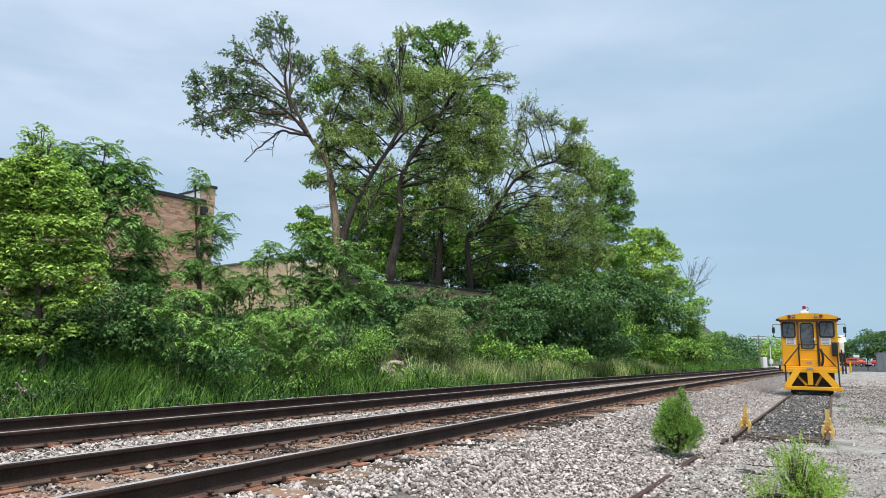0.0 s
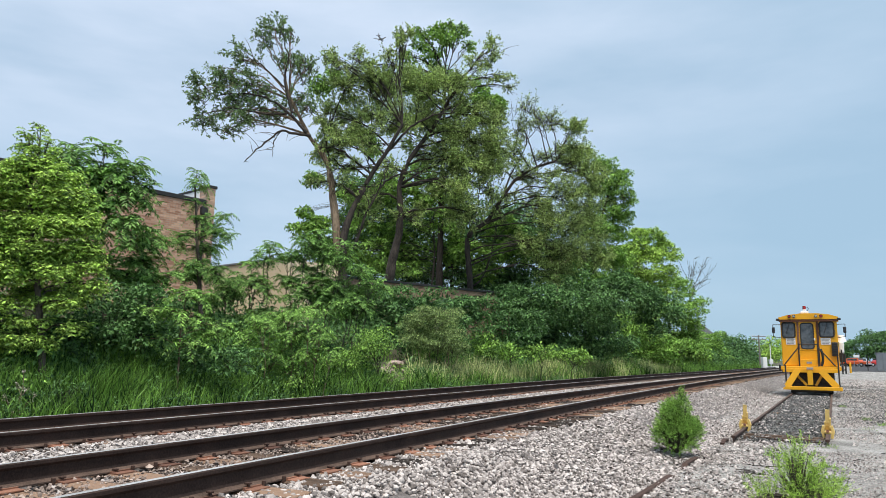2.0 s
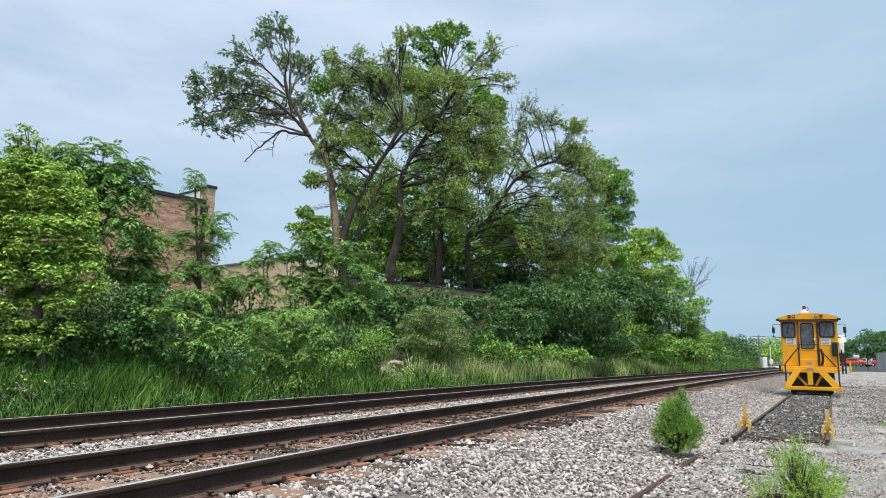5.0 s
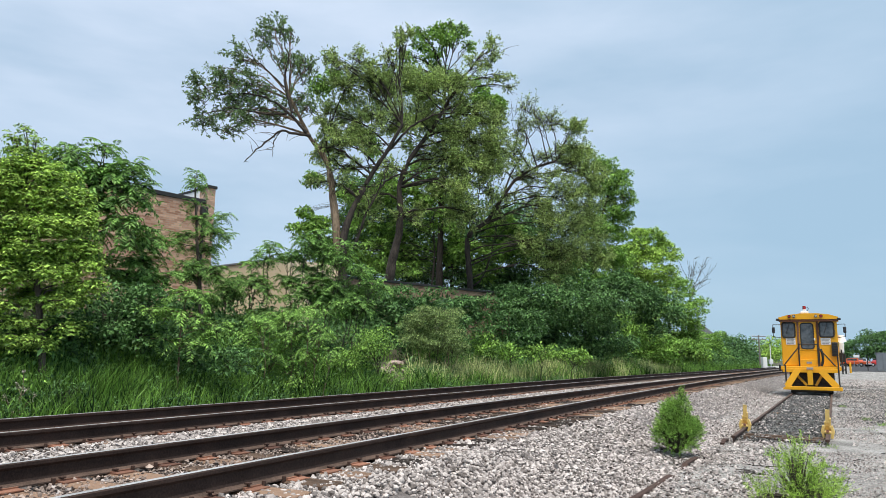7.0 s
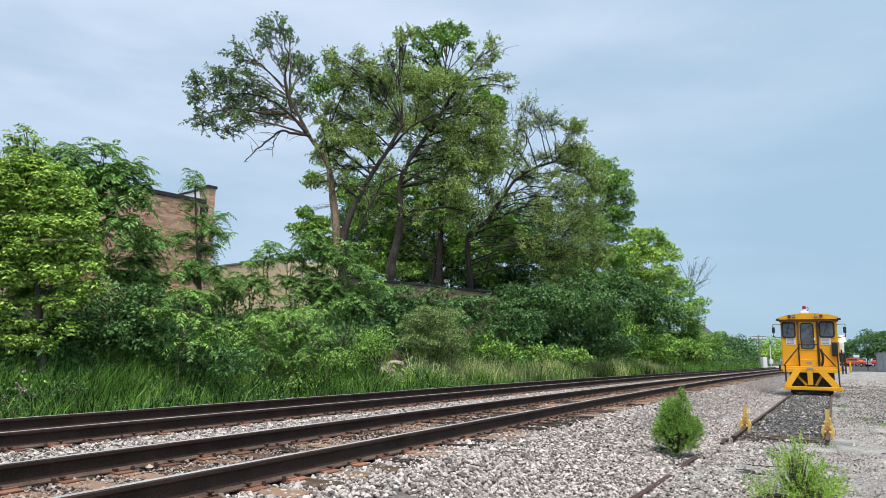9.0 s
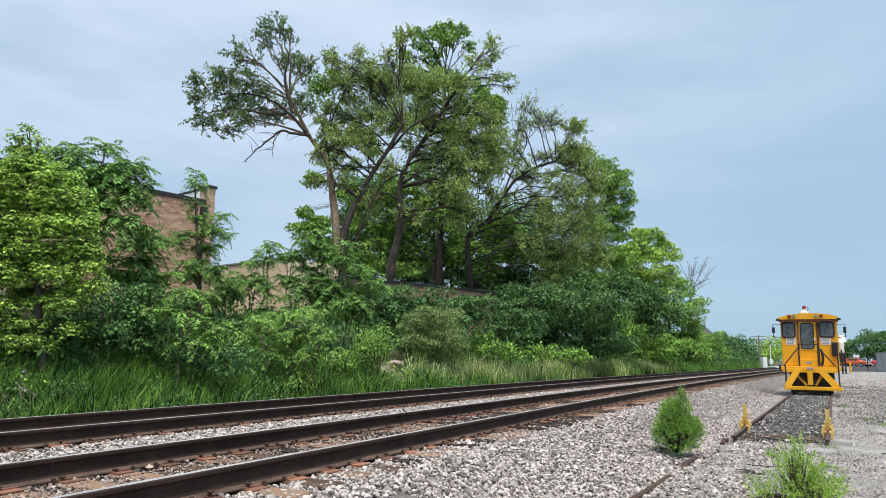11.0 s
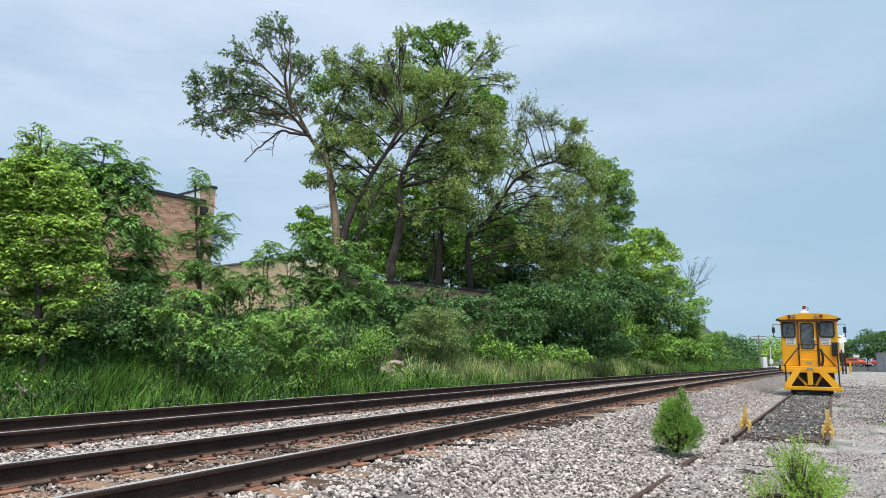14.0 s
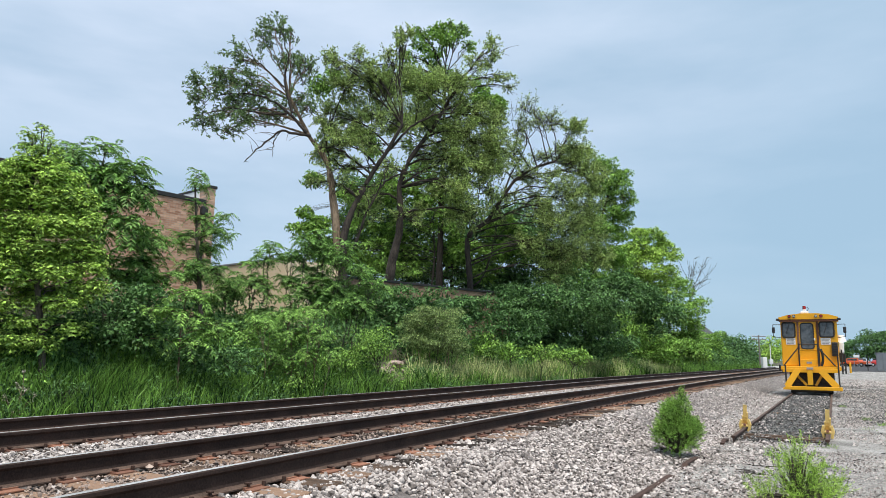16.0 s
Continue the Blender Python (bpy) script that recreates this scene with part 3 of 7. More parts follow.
def frond_lobe(centre, shape, n, size, rng, out, twigs, tips, pairs, broad):
    """Shoots that end in rosettes of arching, feather-like leaves."""
    per = 6
    m = max(3, n // per)
    d = unit(rng.normal(0, 1, (m, 3)))
    tip = centre + d * rng.uniform(0.05, 1.0, (m, 1)) ** 0.4 * rng.uniform(0.7, 1.0, (m, 1)) * shape * 1.08
    tips.append((centre, tip[: 12]))
    lean = unit(d * np.array([1, 1, 0.35]) + np.array([0, 0, 0.75]) + rng.normal(0, 0.25, (m, 3)))
    foot = tip - lean * size * rng.uniform(0.5, 1.0, (m, 1))
    twigs.append(thorns(foot, tip + lean * 0.06 * size, 0.022 * size))
    own = np.repeat(np.arange(m), per)
    n = len(own)
    c = tip[own] - lean[own] * (size * rng.uniform(0.0, 0.42, n))[:, None]
    az = np.tile(np.arange(per) * 2.4, m) + rng.uniform(0, 6.3, m)[own] + rng.normal(0, 0.25, n)
    L = size * rng.uniform(0.6, 1.15, n) * rng.uniform(0.75, 1.15, m)[own]
    t = np.linspace(0.22, 1, pairs)
    flat = unit(np.stack([np.cos(az), np.sin(az), np.zeros(n)], 1) + lean[own] * np.array([0.5, 0.5, 0.0]))
    rise, drop = rng.uniform(0.3, 1.35, n), rng.uniform(0.6, 1.35, n)

    def spine(t):
        p = c[:, None] + flat[:, None] * (t[None, :, None] * L[:, None, None])
        p[..., 2] += L[:, None] * (rise[:, None] * t[None] - drop[:, None] * t[None] ** 2)
        return p
    axis, bend = spine(t), spine(np.array([0.0, 0.5, 1.0]))
    twigs.append(thorns(bend[:, 0], bend[:, 1], 0.011 * size))
    twigs.append(thorns(bend[:, 1], bend[:, 2], 0.008 * size))
    side = np.stack([-flat[:, 1], flat[:, 0], np.zeros(n)], 1)
    a = axis.reshape(-1, 3)
    slope = np.repeat(rise, pairs) - 2 * np.repeat(drop, pairs) * np.tile(t, n)
    fwd = np.repeat(flat, pairs, 0)
    fwd[:, 2] += slope
    ll = np.repeat(L, pairs) * (0.30 if broad < 0.4 else 0.46) * np.tile(1.15 - 0.6 * np.abs(t - 0.5), n)
    for sgn in (1, -1):
        dirn = np.repeat(side * sgn, pairs, 0) + fwd * 0.45 + np.array([0, 0, -0.22]) + rng.normal(0, 0.12, a.shape)
        nrm = np.array([0, 0, 1.0]) - fwd * slope[:, None] * 0.5 + rng.normal(0, 0.2, a.shape)
        out.append(leaves(a, dirn, nrm, ll, ll * broad))
    out.append(leaves(axis[:, -1], fwd.reshape(n, pairs, 3)[:, -1], np.array([0, 0, 1.0]) + rng.normal(0, 0.2, (n, 3)), L * 0.26, L * 0.26 * broad))


def spray_lobe(centre, shape, n, size, rng, out, twigs, tips, per):
    """Boughs that fan outwards, set with fine twigs and small leaves along them."""
    mean = float(np.prod(shape)) ** (1 / 3)
    nb = 9 + int(math.pi * shape[0] * shape[2] * 2.2)
    grow = unit(np.array([centre[0] * 0.5, 0.0, 3.0]))
    d = unit(rng.normal(0, 1, (nb, 3)) + grow * 0.35)
    b0 = centre - grow * shape * 0.35 + rng.normal(0, 0.28, (nb, 3)) * shape
    b1 = centre + d * shape * rng.uniform(0.72, 1.08, (nb, 1))
    tips.append((centre, b0[: 10] * 0.4 + b1[: 10] * 0.6))
    twigs.append(thorns(b0, b1, rng.uniform(0.014, 0.028, nb)))
    m = max(nb, n // per)
    own = rng.integers(0, nb, m)
    k = rng.uniform(0.2, 1.0, (m, 1))
    a = b0[own] + (b1 - b0)[own] * k
    way = unit(unit(b1 - b0)[own] * 0.75 + rng.normal(0, 0.5, (m, 3)) + np.array([0, 0, 0.06]))
    reach = min(mean, 1.3) * rng.uniform(0.28, 0.62, (m, 1))
    b = a + way * reach
    twigs.append(thorns(a, b, 0.0085))
    o = np.repeat(np.arange(m), per)
    n = len(o)
    u = rng.uniform(0.12, 1.04, (n, 1)) ** 0.8
    p = a[o] + (b - a)[o] * u + rng.normal(0, 0.022, (n, 3))
    dirn = way[o] * 0.7 + rng.normal(0, 0.7, (n, 3)) + np.array([0, 0, -0.25])
    nrm = np.array([0, 0, 1.0]) + rng.normal(0, 0.5, (n, 3))
    ll = size * rng.uniform(0.6, 1.35, n)
    out.append(leaves(p, dirn, nrm, ll, ll * 0.5))


def dome_lobe(centre, shape, n, size, rng, out, tips):
    """Boughs, each a dome of broad leaves with a shaded hollow beneath."""
    rx, ry, rz = shape
    mean = (rx * ry * rz) ** (1 / 3)
    nb = 6 + int(math.pi * rx * rz / mean ** 2 * 8.0)
    d = unit(rng.normal(0, 1, (nb, 3)))
    bc = centre + d * rng.uniform(0.2, 1.0, (nb, 1)) ** 0.6 * shape
    rb = mean * rng.uniform(0.16, 0.40, nb)
    tips.append((centre, bc[: 14]))
    own = rng.choice(nb, n, p=rb ** 2 / np.sum(rb ** 2))
    e = unit(rng.normal(0, 1, (n, 3)))
    e[:, 2] = np.where(rng.uniform(0, 1, n) < 0.8, np.abs(e[:, 2]), e[:, 2])
    p = bc[own] + e * (rb[own] * rng.uniform(0.74, 1.10, n))[:, None] * np.array([1.15, 1.15, 0.62])
    # drooping ends below each dome
    hang = rng.uniform(0, 1, n) < 0.16
    p[:, 2] -= np.where(hang, rng.uniform(0.2, 0.8, n) * rb[own], 0)
    loose = rng.uniform(0, 1, n) < 0.06
    stray = centre + unit(rng.normal(0, 1, (n, 3))) * rng.uniform(0.2, 1.08, (n, 1)) ** 0.6 * shape
    p = np.where(loose[:, None], stray, p)
    dirn = e * np.array([0.9, 0.9, 0.4]) + rng.normal(0, 0.5, p.shape) + np.array([0, 0, -0.45])
    nrm = np.array([0, 0, 0.9]) + e * 0.7 + rng.normal(0, 0.35, p.shape)
    ll = size * rng.uniform(0.55, 1.35, n)
    out.append(leaves(p, dirn, nrm, ll, ll * 0.6))


def crown_arrays(lobes, style, size, dens, rng, tips):
    """Leaves and fine twigs of a crown; tips collects where the limbs end."""
    out, twigs = [], []
    for lobe in lobes:
        x, y, z, rx, rz = lobe[:5]
        thick = lobe[5] if len(lobe) > 5 else 1.0
        centre, shape = np.array([x, y, z]), np.array([rx, 0.75 * (rx + rz), rz])
        n = max(8, int(math.pi * rx * rz * dens * thick))
        if style.startswith("frond"):
            frond_lobe(centre, shape, int(n * 2.1), size, rng, out, twigs, tips, 8, 0.32)
        elif style == "light" and size < 0.15:
            frond_lobe(centre, shape, int(n * 0.58), size * 2.1, rng, out, twigs, tips, 3, 0.44)
        elif style in ("elm", "fine"):
            per = 9 if style == "elm" else 13
            count = int(n * (1.7 if style == "elm" else 4.4))
            if thick < 0.42:
                per, count = 3, int(count * 0.8)
            spray_lobe(centre, shape * (0.98 if style == "elm" else 1.12), count, size * (0.98 if style == "elm" else 0.64), rng, out, twigs, tips, per)
        else:
            dome_lobe(centre, shape, int(n * 1.4), size * 0.85, rng, out, tips)
    return gather(out), (gather(twigs) if twigs else None)


BARKS = {"light": M_BARK, "frond": M_BARK, "frond_light": M_BARK_PALE, "elm": M_BARK_PALE, "fine": M_BARK_DARK, "mid": M_BARK_DARK, "dark": M_BARK_DARK, "olive": M_BARK}


def plant(base, stem, lobes, name, label, style, size, dens, seed, category, r0):
    rng = np.random.default_rng(seed)
    root = thing(name, Matrix.Translation(base), label, category)
    lobes = [(q[0], q[1] + rng.normal(0, 0.45 * (q[3] + q[4]) / 2), *q[2:]) for q in lobes]
    high = max(q[2] + q[4] for q in lobes)
    if category == "tree" and high > 8:
        lobes = [(q[0], q[1] + 0.2 * (q[3] + q[4]) * (1.6 - q[2] / high), *q[2:]) for q in lobes]
    tips = []
    (lv, lf), fine = crown_arrays(lobes, style, size, dens, rng, tips)
    crown = under(new("crown", mesh_np("crown", lv, lf, LEAF[style])), root)
    if fine:
        tagged(under(new("branchwork", mesh_np("branchwork", *fine, M_BARK_DARK)), crown), kind="stuff")
    st = np.array([(0.0, 0.0, -0.15)] + [(x, 0.0, z) for x, z in stem])
    st[0, 0] = st[1, 0]
    if st[1, 2] < 0:
        st = np.delete(st, 1, 0)
    m = len(st)
    k = np.linspace(0, m - 1, m * 6)
    sm = np.stack([np.interp(k, np.arange(m), st[:, i]) for i in range(3)], 1)
    for _ in range(2):
        sm[1:-1] = (sm[:-2] + 2 * sm[1:-1] + sm[2:]) / 4
    sm[:, 1] += np.cumsum(rng.normal(0, 0.03, len(sm))) * 0.5
    rad = r0 * (1 - 0.72 * np.linspace(0, 1, len(sm)))
    rad[0] *= 1.35
    tv, tf = sweep(sm, rad, 11)
    lump = np.array([noise.noise(Vector(q) * (0.5 / r0) * 0.9) for q in tv])
    heart = np.repeat(sm, 11, 0)
    pieces = [(heart + (tv - heart) * (1 + 0.34 * lump)[:, None], tf)]
    for centre, ends in tips:
        if category == "tree":
            centre = centre + np.array([0.0, rng.uniform(-1.0, 0.25) * 0.5 * np.ptp(ends[:, 1]), 0.0])
        if category == "shrub":
            foot = np.array([centre[0] * 0.92, centre[1], max(0.0, centre[2] - 1.4)])
            lc = limb_curve(foot, centre, rng, 0.0)
            if centre[2] > 1.1:
                pieces.append(sweep(lc, np.linspace(0.015, 0.008, len(lc)), 5))
            for e in ends:
                pieces.append(sweep(limb_curve(lc[rng.integers(2, len(lc))], e, rng, 0.06, 4), np.linspace(0.009, 0.004, 4), 4))
            continue
        cand = np.linalg.norm(sm - centre, axis=1) + np.where(sm[:, 2] > centre[2] - 0.1, 2.5, 0)
        i = int(np.argmin(cand))
        r = max(0.012, min(rad[i] * 0.55, 0.034 * r0 / 0.15))
        lc = limb_curve(sm[i], centre, rng)
        pieces.append(sweep(lc, np.linspace(r, r * 0.35, len(lc)), 6))
        for e in ends:
            j = rng.integers(2, len(lc))
            tw = limb_curve(lc[j], e, rng, 0.06, 5)
            pieces.append(sweep(tw, np.linspace(r * 0.35, 0.006, 5), 4))
    if category == "shrub":
        pieces = pieces[1:]
    tv, tf = gather(pieces)
    wood = under(new("trunk" if category == "tree" else "stem", mesh_np("trunk", tv, tf, BARKS[style], True)), root)
    if category == "shrub":
        tagged(wood, kind="stuff")
    return root


def tree(base, stem, lobes, name, label, style, size, dens, seed, girth=1.0):
    height = max(q[2] + q[4] for q in lobes)
    return plant(base, stem, lobes, name, label, style, size, dens, seed, "tree", (0.015 + 0.0135 * height) * girth)


def shrub(base, stem, lobes, name, label, style, size, dens, seed):
    return plant(base, stem, lobes, name, label, style, size, dens, seed, "shrub", 0.045)


# lobes with y of 1.0 to 1.3: unseen back foliage added to block skylight
boxelder = tree((-7.47, 13.05, 0.63),
    [(0.08, 0.46), (-0.05, 1.3), (-0.28, 2.46), (-0.46, 3.54), (-0.61, 4.21)],
    [(-0.48, 0, 4.42, 0.37, 0.19), (-0.83, 0, 4.41, 0.28, 0.19), (-0.02, 0, 4.2, 0.35, 0.25), (-0.87, 0, 3.98, 0.4, 0.31), (-0.19, 0, 3.77, 0.45, 0.25), (0.35, 0, 3.78, 0.31, 0.25), (-1.31, 0, 3.98, 0.4, 0.44), (0.6, 0, 3.36, 0.21, 0.21), (-1.55, 1.1, 4.01, 0.63, 0.41, 0.7), (-0.51, 1.2, 3.68, 0.64, 0.41, 0.7), (-2.35, 1.0, 3.38, 0.63, 0.62, 0.7)] +
    [(-0.58, 0, 3.27, 0.45, 0.25), (0.18, 0, 3.22, 0.41, 0.24), (-0.97, 0, 2.88, 0.41, 0.31), (-0.2, 0, 2.73, 0.45, 0.24), (0.55, 0, 2.79, 0.35, 0.21), (0.84, 0, 2.45, 0.17, 0.13), (-0.58, 0, 2.34, 0.41, 0.21), (0.27, 0, 2.35, 0.45, 0.17), (-1.39, 0, 2.33, 0.45, 0.54), (-1.71, 1.2, 2.83, 0.64, 0.41, 0.7), (-0.71, 1.3, 2.74, 0.64, 0.38, 0.7)] +
    [(0.77, 0, 2.09, 0.29, 0.11, 0.8), (-0.1, 0, 1.81, 0.35, 0.09, 0.8), (0.43, 0, 1.77, 0.26, 0.08, 0.8), (-0.73, 0, 1.7, 0.31, 0.12, 0.7), (-0.27, 0, 1.39, 0.4, 0.08, 0.9), (-0.13, 0, 1.04, 0.4, 0.11), (-0.76, 0, 1.07, 0.35, 0.14), (0.58, 0, 1.31, 0.29, 0.08, 0.6), (-1.16, 1.2, 2.01, 0.64, 0.25, 0.7), (-0.28, 1.3, 2.04, 0.53, 0.23, 0.7)],
    "boxelder_tree", "young box elder tree with fresh light green leaves", "light", 0.1, 2500, 1)
walnut = tree((-7.69, 16.15, 1.33),
    [(0.01, 0.33), (-0.21, 1.36), (-0.45, 2.56), (-0.55, 3.65), (-0.49, 4.48)],
    [(-1.44, 0, 5.0, 0.26, 0.17), (-1.22, 0, 4.75, 0.29, 0.21), (-1.62, 0, 4.69, 0.24, 0.21, 0.8), (-0.34, 0, 4.96, 0.21, 0.14), (-0.53, 0, 4.65, 0.34, 0.2), (-0.05, 0, 4.65, 0.26, 0.2), (0.24, 0, 4.38, 0.18, 0.14, 0.8), (-0.77, 0, 4.31, 0.42, 0.29), (-0.22, 0, 4.18, 0.42, 0.29)] +
    [(0.52, 0, 4.1, 0.1, 0.12, 0.5), (0.14, 0, 3.9, 0.33, 0.21, 0.9), (-0.86, 0, 3.78, 0.42, 0.33), (-0.3, 0, 3.62, 0.36, 0.24), (0.0, 0, 3.22, 0.33, 0.24, 0.9), (-0.59, 0, 3.07, 0.33, 0.29), (0.29, 0, 3.0, 0.25, 0.18, 0.8), (-0.41, 0, 2.56, 0.29, 0.29, 0.8)],
    "black_walnut_tree", "young walnut tree with long feathery leaves", "frond", 0.58, 58, 2)
corner_sapling = tree((-6.91, 20.00, 1.78),
    [(0.05, 0.11), (-0.07, 1.23), (-0.25, 2.88), (-0.43, 4.58)],
    [(-0.47, 0, 4.89, 0.16, 0.2, 0.8), (-0.32, 0, 4.59, 0.18, 0.13, 0.8), (-0.32, 0, 3.94, 0.2, 0.2, 0.6), (-0.2, 0, 3.6, 0.29, 0.16), (0.43, 0, 3.68, 0.16, 0.16, 0.8), (0.56, 0, 3.17, 0.24, 0.16), (0.15, 0, 3.27, 0.33, 0.21), (-0.6, 0, 3.09, 0.36, 0.16), (-0.74, 0, 2.82, 0.23, 0.13), (-0.16, 0, 2.81, 0.42, 0.21), (-0.29, 0, 2.23, 0.55, 0.24), (-0.51, 0, 1.89, 0.49, 0.18), (0.3, 0, 2.07, 0.33, 0.24)],
    "sumac_sapling", "slender sapling with feathery leaves beside the brick wall", "frond", 0.38, 115, 3)
thicket = shrub((-5.53, 22.05, 1.69),
    [(0.01, -0.43), (-0.06, 0.99), (-0.05, 2.43)],
    [(-0.04, 0, 3.27, 0.23, 0.16), (-0.16, 0, 2.84, 0.45, 0.2), (-0.69, 0, 2.65, 0.36, 0.16), (0.56, 0, 2.95, 0.45, 0.32), (1.18, 0, 3.29, 0.43, 0.32), (1.74, 0, 3.11, 0.36, 0.32), (2.2, 0, 2.78, 0.45, 0.27), (2.61, 0, 2.61, 0.29, 0.2), (2.41, 0, 3.12, 0.32, 0.22), (1.62, 0, 3.64, 0.36, 0.22, 0.8)] +
    [(-1.03, 0, 2.2, 0.45, 0.2, 0.8), (1.22, 0, 2.44, 0.54, 0.32), (2.08, 0, 2.09, 0.61, 0.34), (2.78, 0, 1.74, 0.45, 0.32), (-0.48, 0, 2.06, 0.61, 0.25), (0.69, 0, 2.25, 0.54, 0.27), (-1.38, 0, 2.05, 0.43, 0.18), (1.51, 0, 1.87, 0.61, 0.32), (2.94, 0, 2.43, 0.43, 0.22), (3.31, 0, 2.02, 0.47, 0.25)] +
    [(0.98, 0, 1.63, 0.43, 0.29, 0.8), (-1.17, 0, 1.65, 0.61, 0.32), (-0.6, 0, 0.98, 0.61, 0.32), (1.89, 0, 1.37, 0.54, 0.32), (-2.24, 0, 1.46, 0.61, 0.32), (-0.01, 0, 1.7, 0.25, 0.18, 0.7), (2.61, 0, 1.29, 0.61, 0.32), (0.12, 0, 0.99, 0.72, 0.32), (-1.48, 0, 0.79, 0.72, 0.32), (2.97, 0, 1.38, 0.54, 0.25)],
    "sumac_thicket", "dense thicket of green sumac on the bank", "frond", 0.48, 62, 4)
dark_sapling = tree((-7.47, 17.5, 1.3),
    [(-0.07, 0.8), (-0.13, 1.94), (-0.16, 2.66), (-0.15, 3.32)],
    [(-0.09, 0, 3.32, 0.23, 0.11), (-0.24, 0, 2.92, 0.4, 0.14), (0.07, 0, 3.02, 0.23, 0.13), (-0.27, 0, 2.49, 0.48, 0.13), (-0.57, 0, 2.14, 0.48, 0.13), (0.15, 0, 2.09, 0.48, 0.13), (-0.23, 0, 1.91, 0.43, 0.13)],
    "tree_of_heaven", "young tree of heaven with dark tiered feathery leaves", "frond", 0.5, 150, 29, 0.7)
front_sapling = tree((-5.65, 15.15, 0.38),
    [(-0.0, 0.92), (-0.02, 1.4), (-0.01, 1.89), (0.03, 2.32)],
    [(0.05, 0, 2.45, 0.3, 0.11), (-0.29, 0, 2.04, 0.32, 0.11), (-0.9, 0, 2.0, 0.3, 0.1, 0.8), (0.33, 0, 2.37, 0.25, 0.11), (0.5, 0, 1.59, 0.37, 0.12), (0.79, 0, 1.71, 0.25, 0.1), (0.15, 0, 1.87, 0.25, 0.1), (0.25, 0, 1.29, 0.37, 0.1), (-0.71, 0, 1.4, 0.2, 0.06)],
    "tree_of_heaven", "thin sapling with pale stem and feathery leaves", "frond_light", 0.42, 80, 5, 0.6)
front_shrub = shrub((-4.00, 17.65, 0.32),
    [(0.04, 0.29), (0.01, 0.99), (0.03, 1.98)],
    [(0.09, 0, 2.24, 0.43, 0.17), (0.59, 0, 2.3, 0.29, 0.14), (-0.39, 0, 1.94, 0.43, 0.17), (-0.88, 0, 1.65, 0.36, 0.17), (0.19, 0, 1.67, 0.58, 0.2), (0.83, 0, 1.68, 0.36, 0.2), (-0.29, 0, 1.27, 0.58, 0.2), (0.57, 0, 1.21, 0.5, 0.2), (0.16, 0, 0.85, 0.58, 0.17), (1.16, 0, 1.26, 0.23, 0.14)],
    "sumac_shrub", "bushy young sumac with bright feathery leaves", "frond_light", 0.38, 92, 6)
elm = tree((-4.48, 30.70, 2.72),
    [(0.03, 0.47), (-0.12, 1.97), (-0.22, 3.24), (-0.4, 4.78), (-0.64, 6.35), (-0.77, 7.19), (-1.22, 8.09), (-1.77, 8.73), (-2.22, 9.59), (-2.79, 10.68)],
    [(-3.53, 0, 13.86, 1.0, 0.63, 0.7), (-2.8, 0, 12.6, 0.75, 0.75, 0.7), (-2.11, 0, 11.91, 0.7, 0.7, 0.4), (-5.04, 0, 12.43, 0.88, 0.55, 0.8), (-5.92, 0, 11.72, 0.95, 0.63, 0.9), (-4.43, 0, 11.05, 1.0, 0.75, 0.9), (-4.16, 0, 13.34, 0.63, 0.5, 0.6), (-2.22, 0, 12.57, 0.45, 0.6, 0.5), (-2.8, 0, 13.69, 0.5, 0.35, 0.5)] +
    [(-6.78, 0, 10.74, 0.88, 0.7, 1), (-6.82, 0, 9.51, 0.8, 0.55, 0.8), (-5.46, 0, 10.62, 1.0, 0.7, 1), (-3.59, 0, 9.96, 1.13, 0.63, 0.8), (-4.87, 0, 9.53, 1.13, 0.55, 0.8), (-5.75, 0, 8.98, 0.88, 0.35, 0.5), (-2.31, 0, 10.52, 0.75, 0.75, 0.5), (-1.76, 0, 9.98, 0.55, 0.5, 0.5)],
    "elm_tree", "tall old elm leaning over with a sparse crown", "elm", 0.13, 400, 7, 1.15)
ash = tree((-4.22, 30.70, 2.52),
    [(-0.08, 0.67), (-0.25, 2.68), (-0.28, 4.21), (0.11, 5.51), (0.86, 7.07), (1.65, 8.34), (2.27, 9.53)],
    [(-0.76, 0, 12.27, 0.7, 0.5, 0.5), (0.08, 0, 12.51, 0.7, 0.45, 0.5), (-1.17, 0, 12.63, 0.4, 0.45, 0.35), (0.84, 0, 12.01, 0.7, 0.55, 0.9), (1.61, 0, 12.58, 0.45, 0.5, 0.4), (2.28, 0, 13.9, 0.45, 0.4, 0.8), (2.13, 0, 13.25, 0.35, 0.45, 0.8), (-0.19, 0, 11.55, 0.95, 0.7, 1), (1.18, 0, 11.43, 0.88, 0.7, 1.1), (0.37, 0, 10.18, 1.0, 0.7, 1)] +
    [(-1.06, 0, 10.03, 0.75, 0.7, 1), (-0.67, 0, 8.68, 1.0, 0.65, 1.2), (-1.51, 0, 8.35, 0.55, 0.55, 0.9), (-1.58, 0, 6.8, 0.65, 0.35, 0.5), (0.55, 0, 8.75, 0.9, 0.5, 0.8), (1.69, 0, 9.93, 1.0, 0.7, 1), (-0.58, 0, 7.61, 0.88, 0.35, 0.9), (0.51, 0, 5.78, 0.75, 0.55, 0.6), (-0.54, 0, 6.55, 0.63, 0.45, 0.4)],
    "ash_tree", "leafy ash tree with several grey-brown limbs", "fine", 0.165, 430, 8, 1.1)
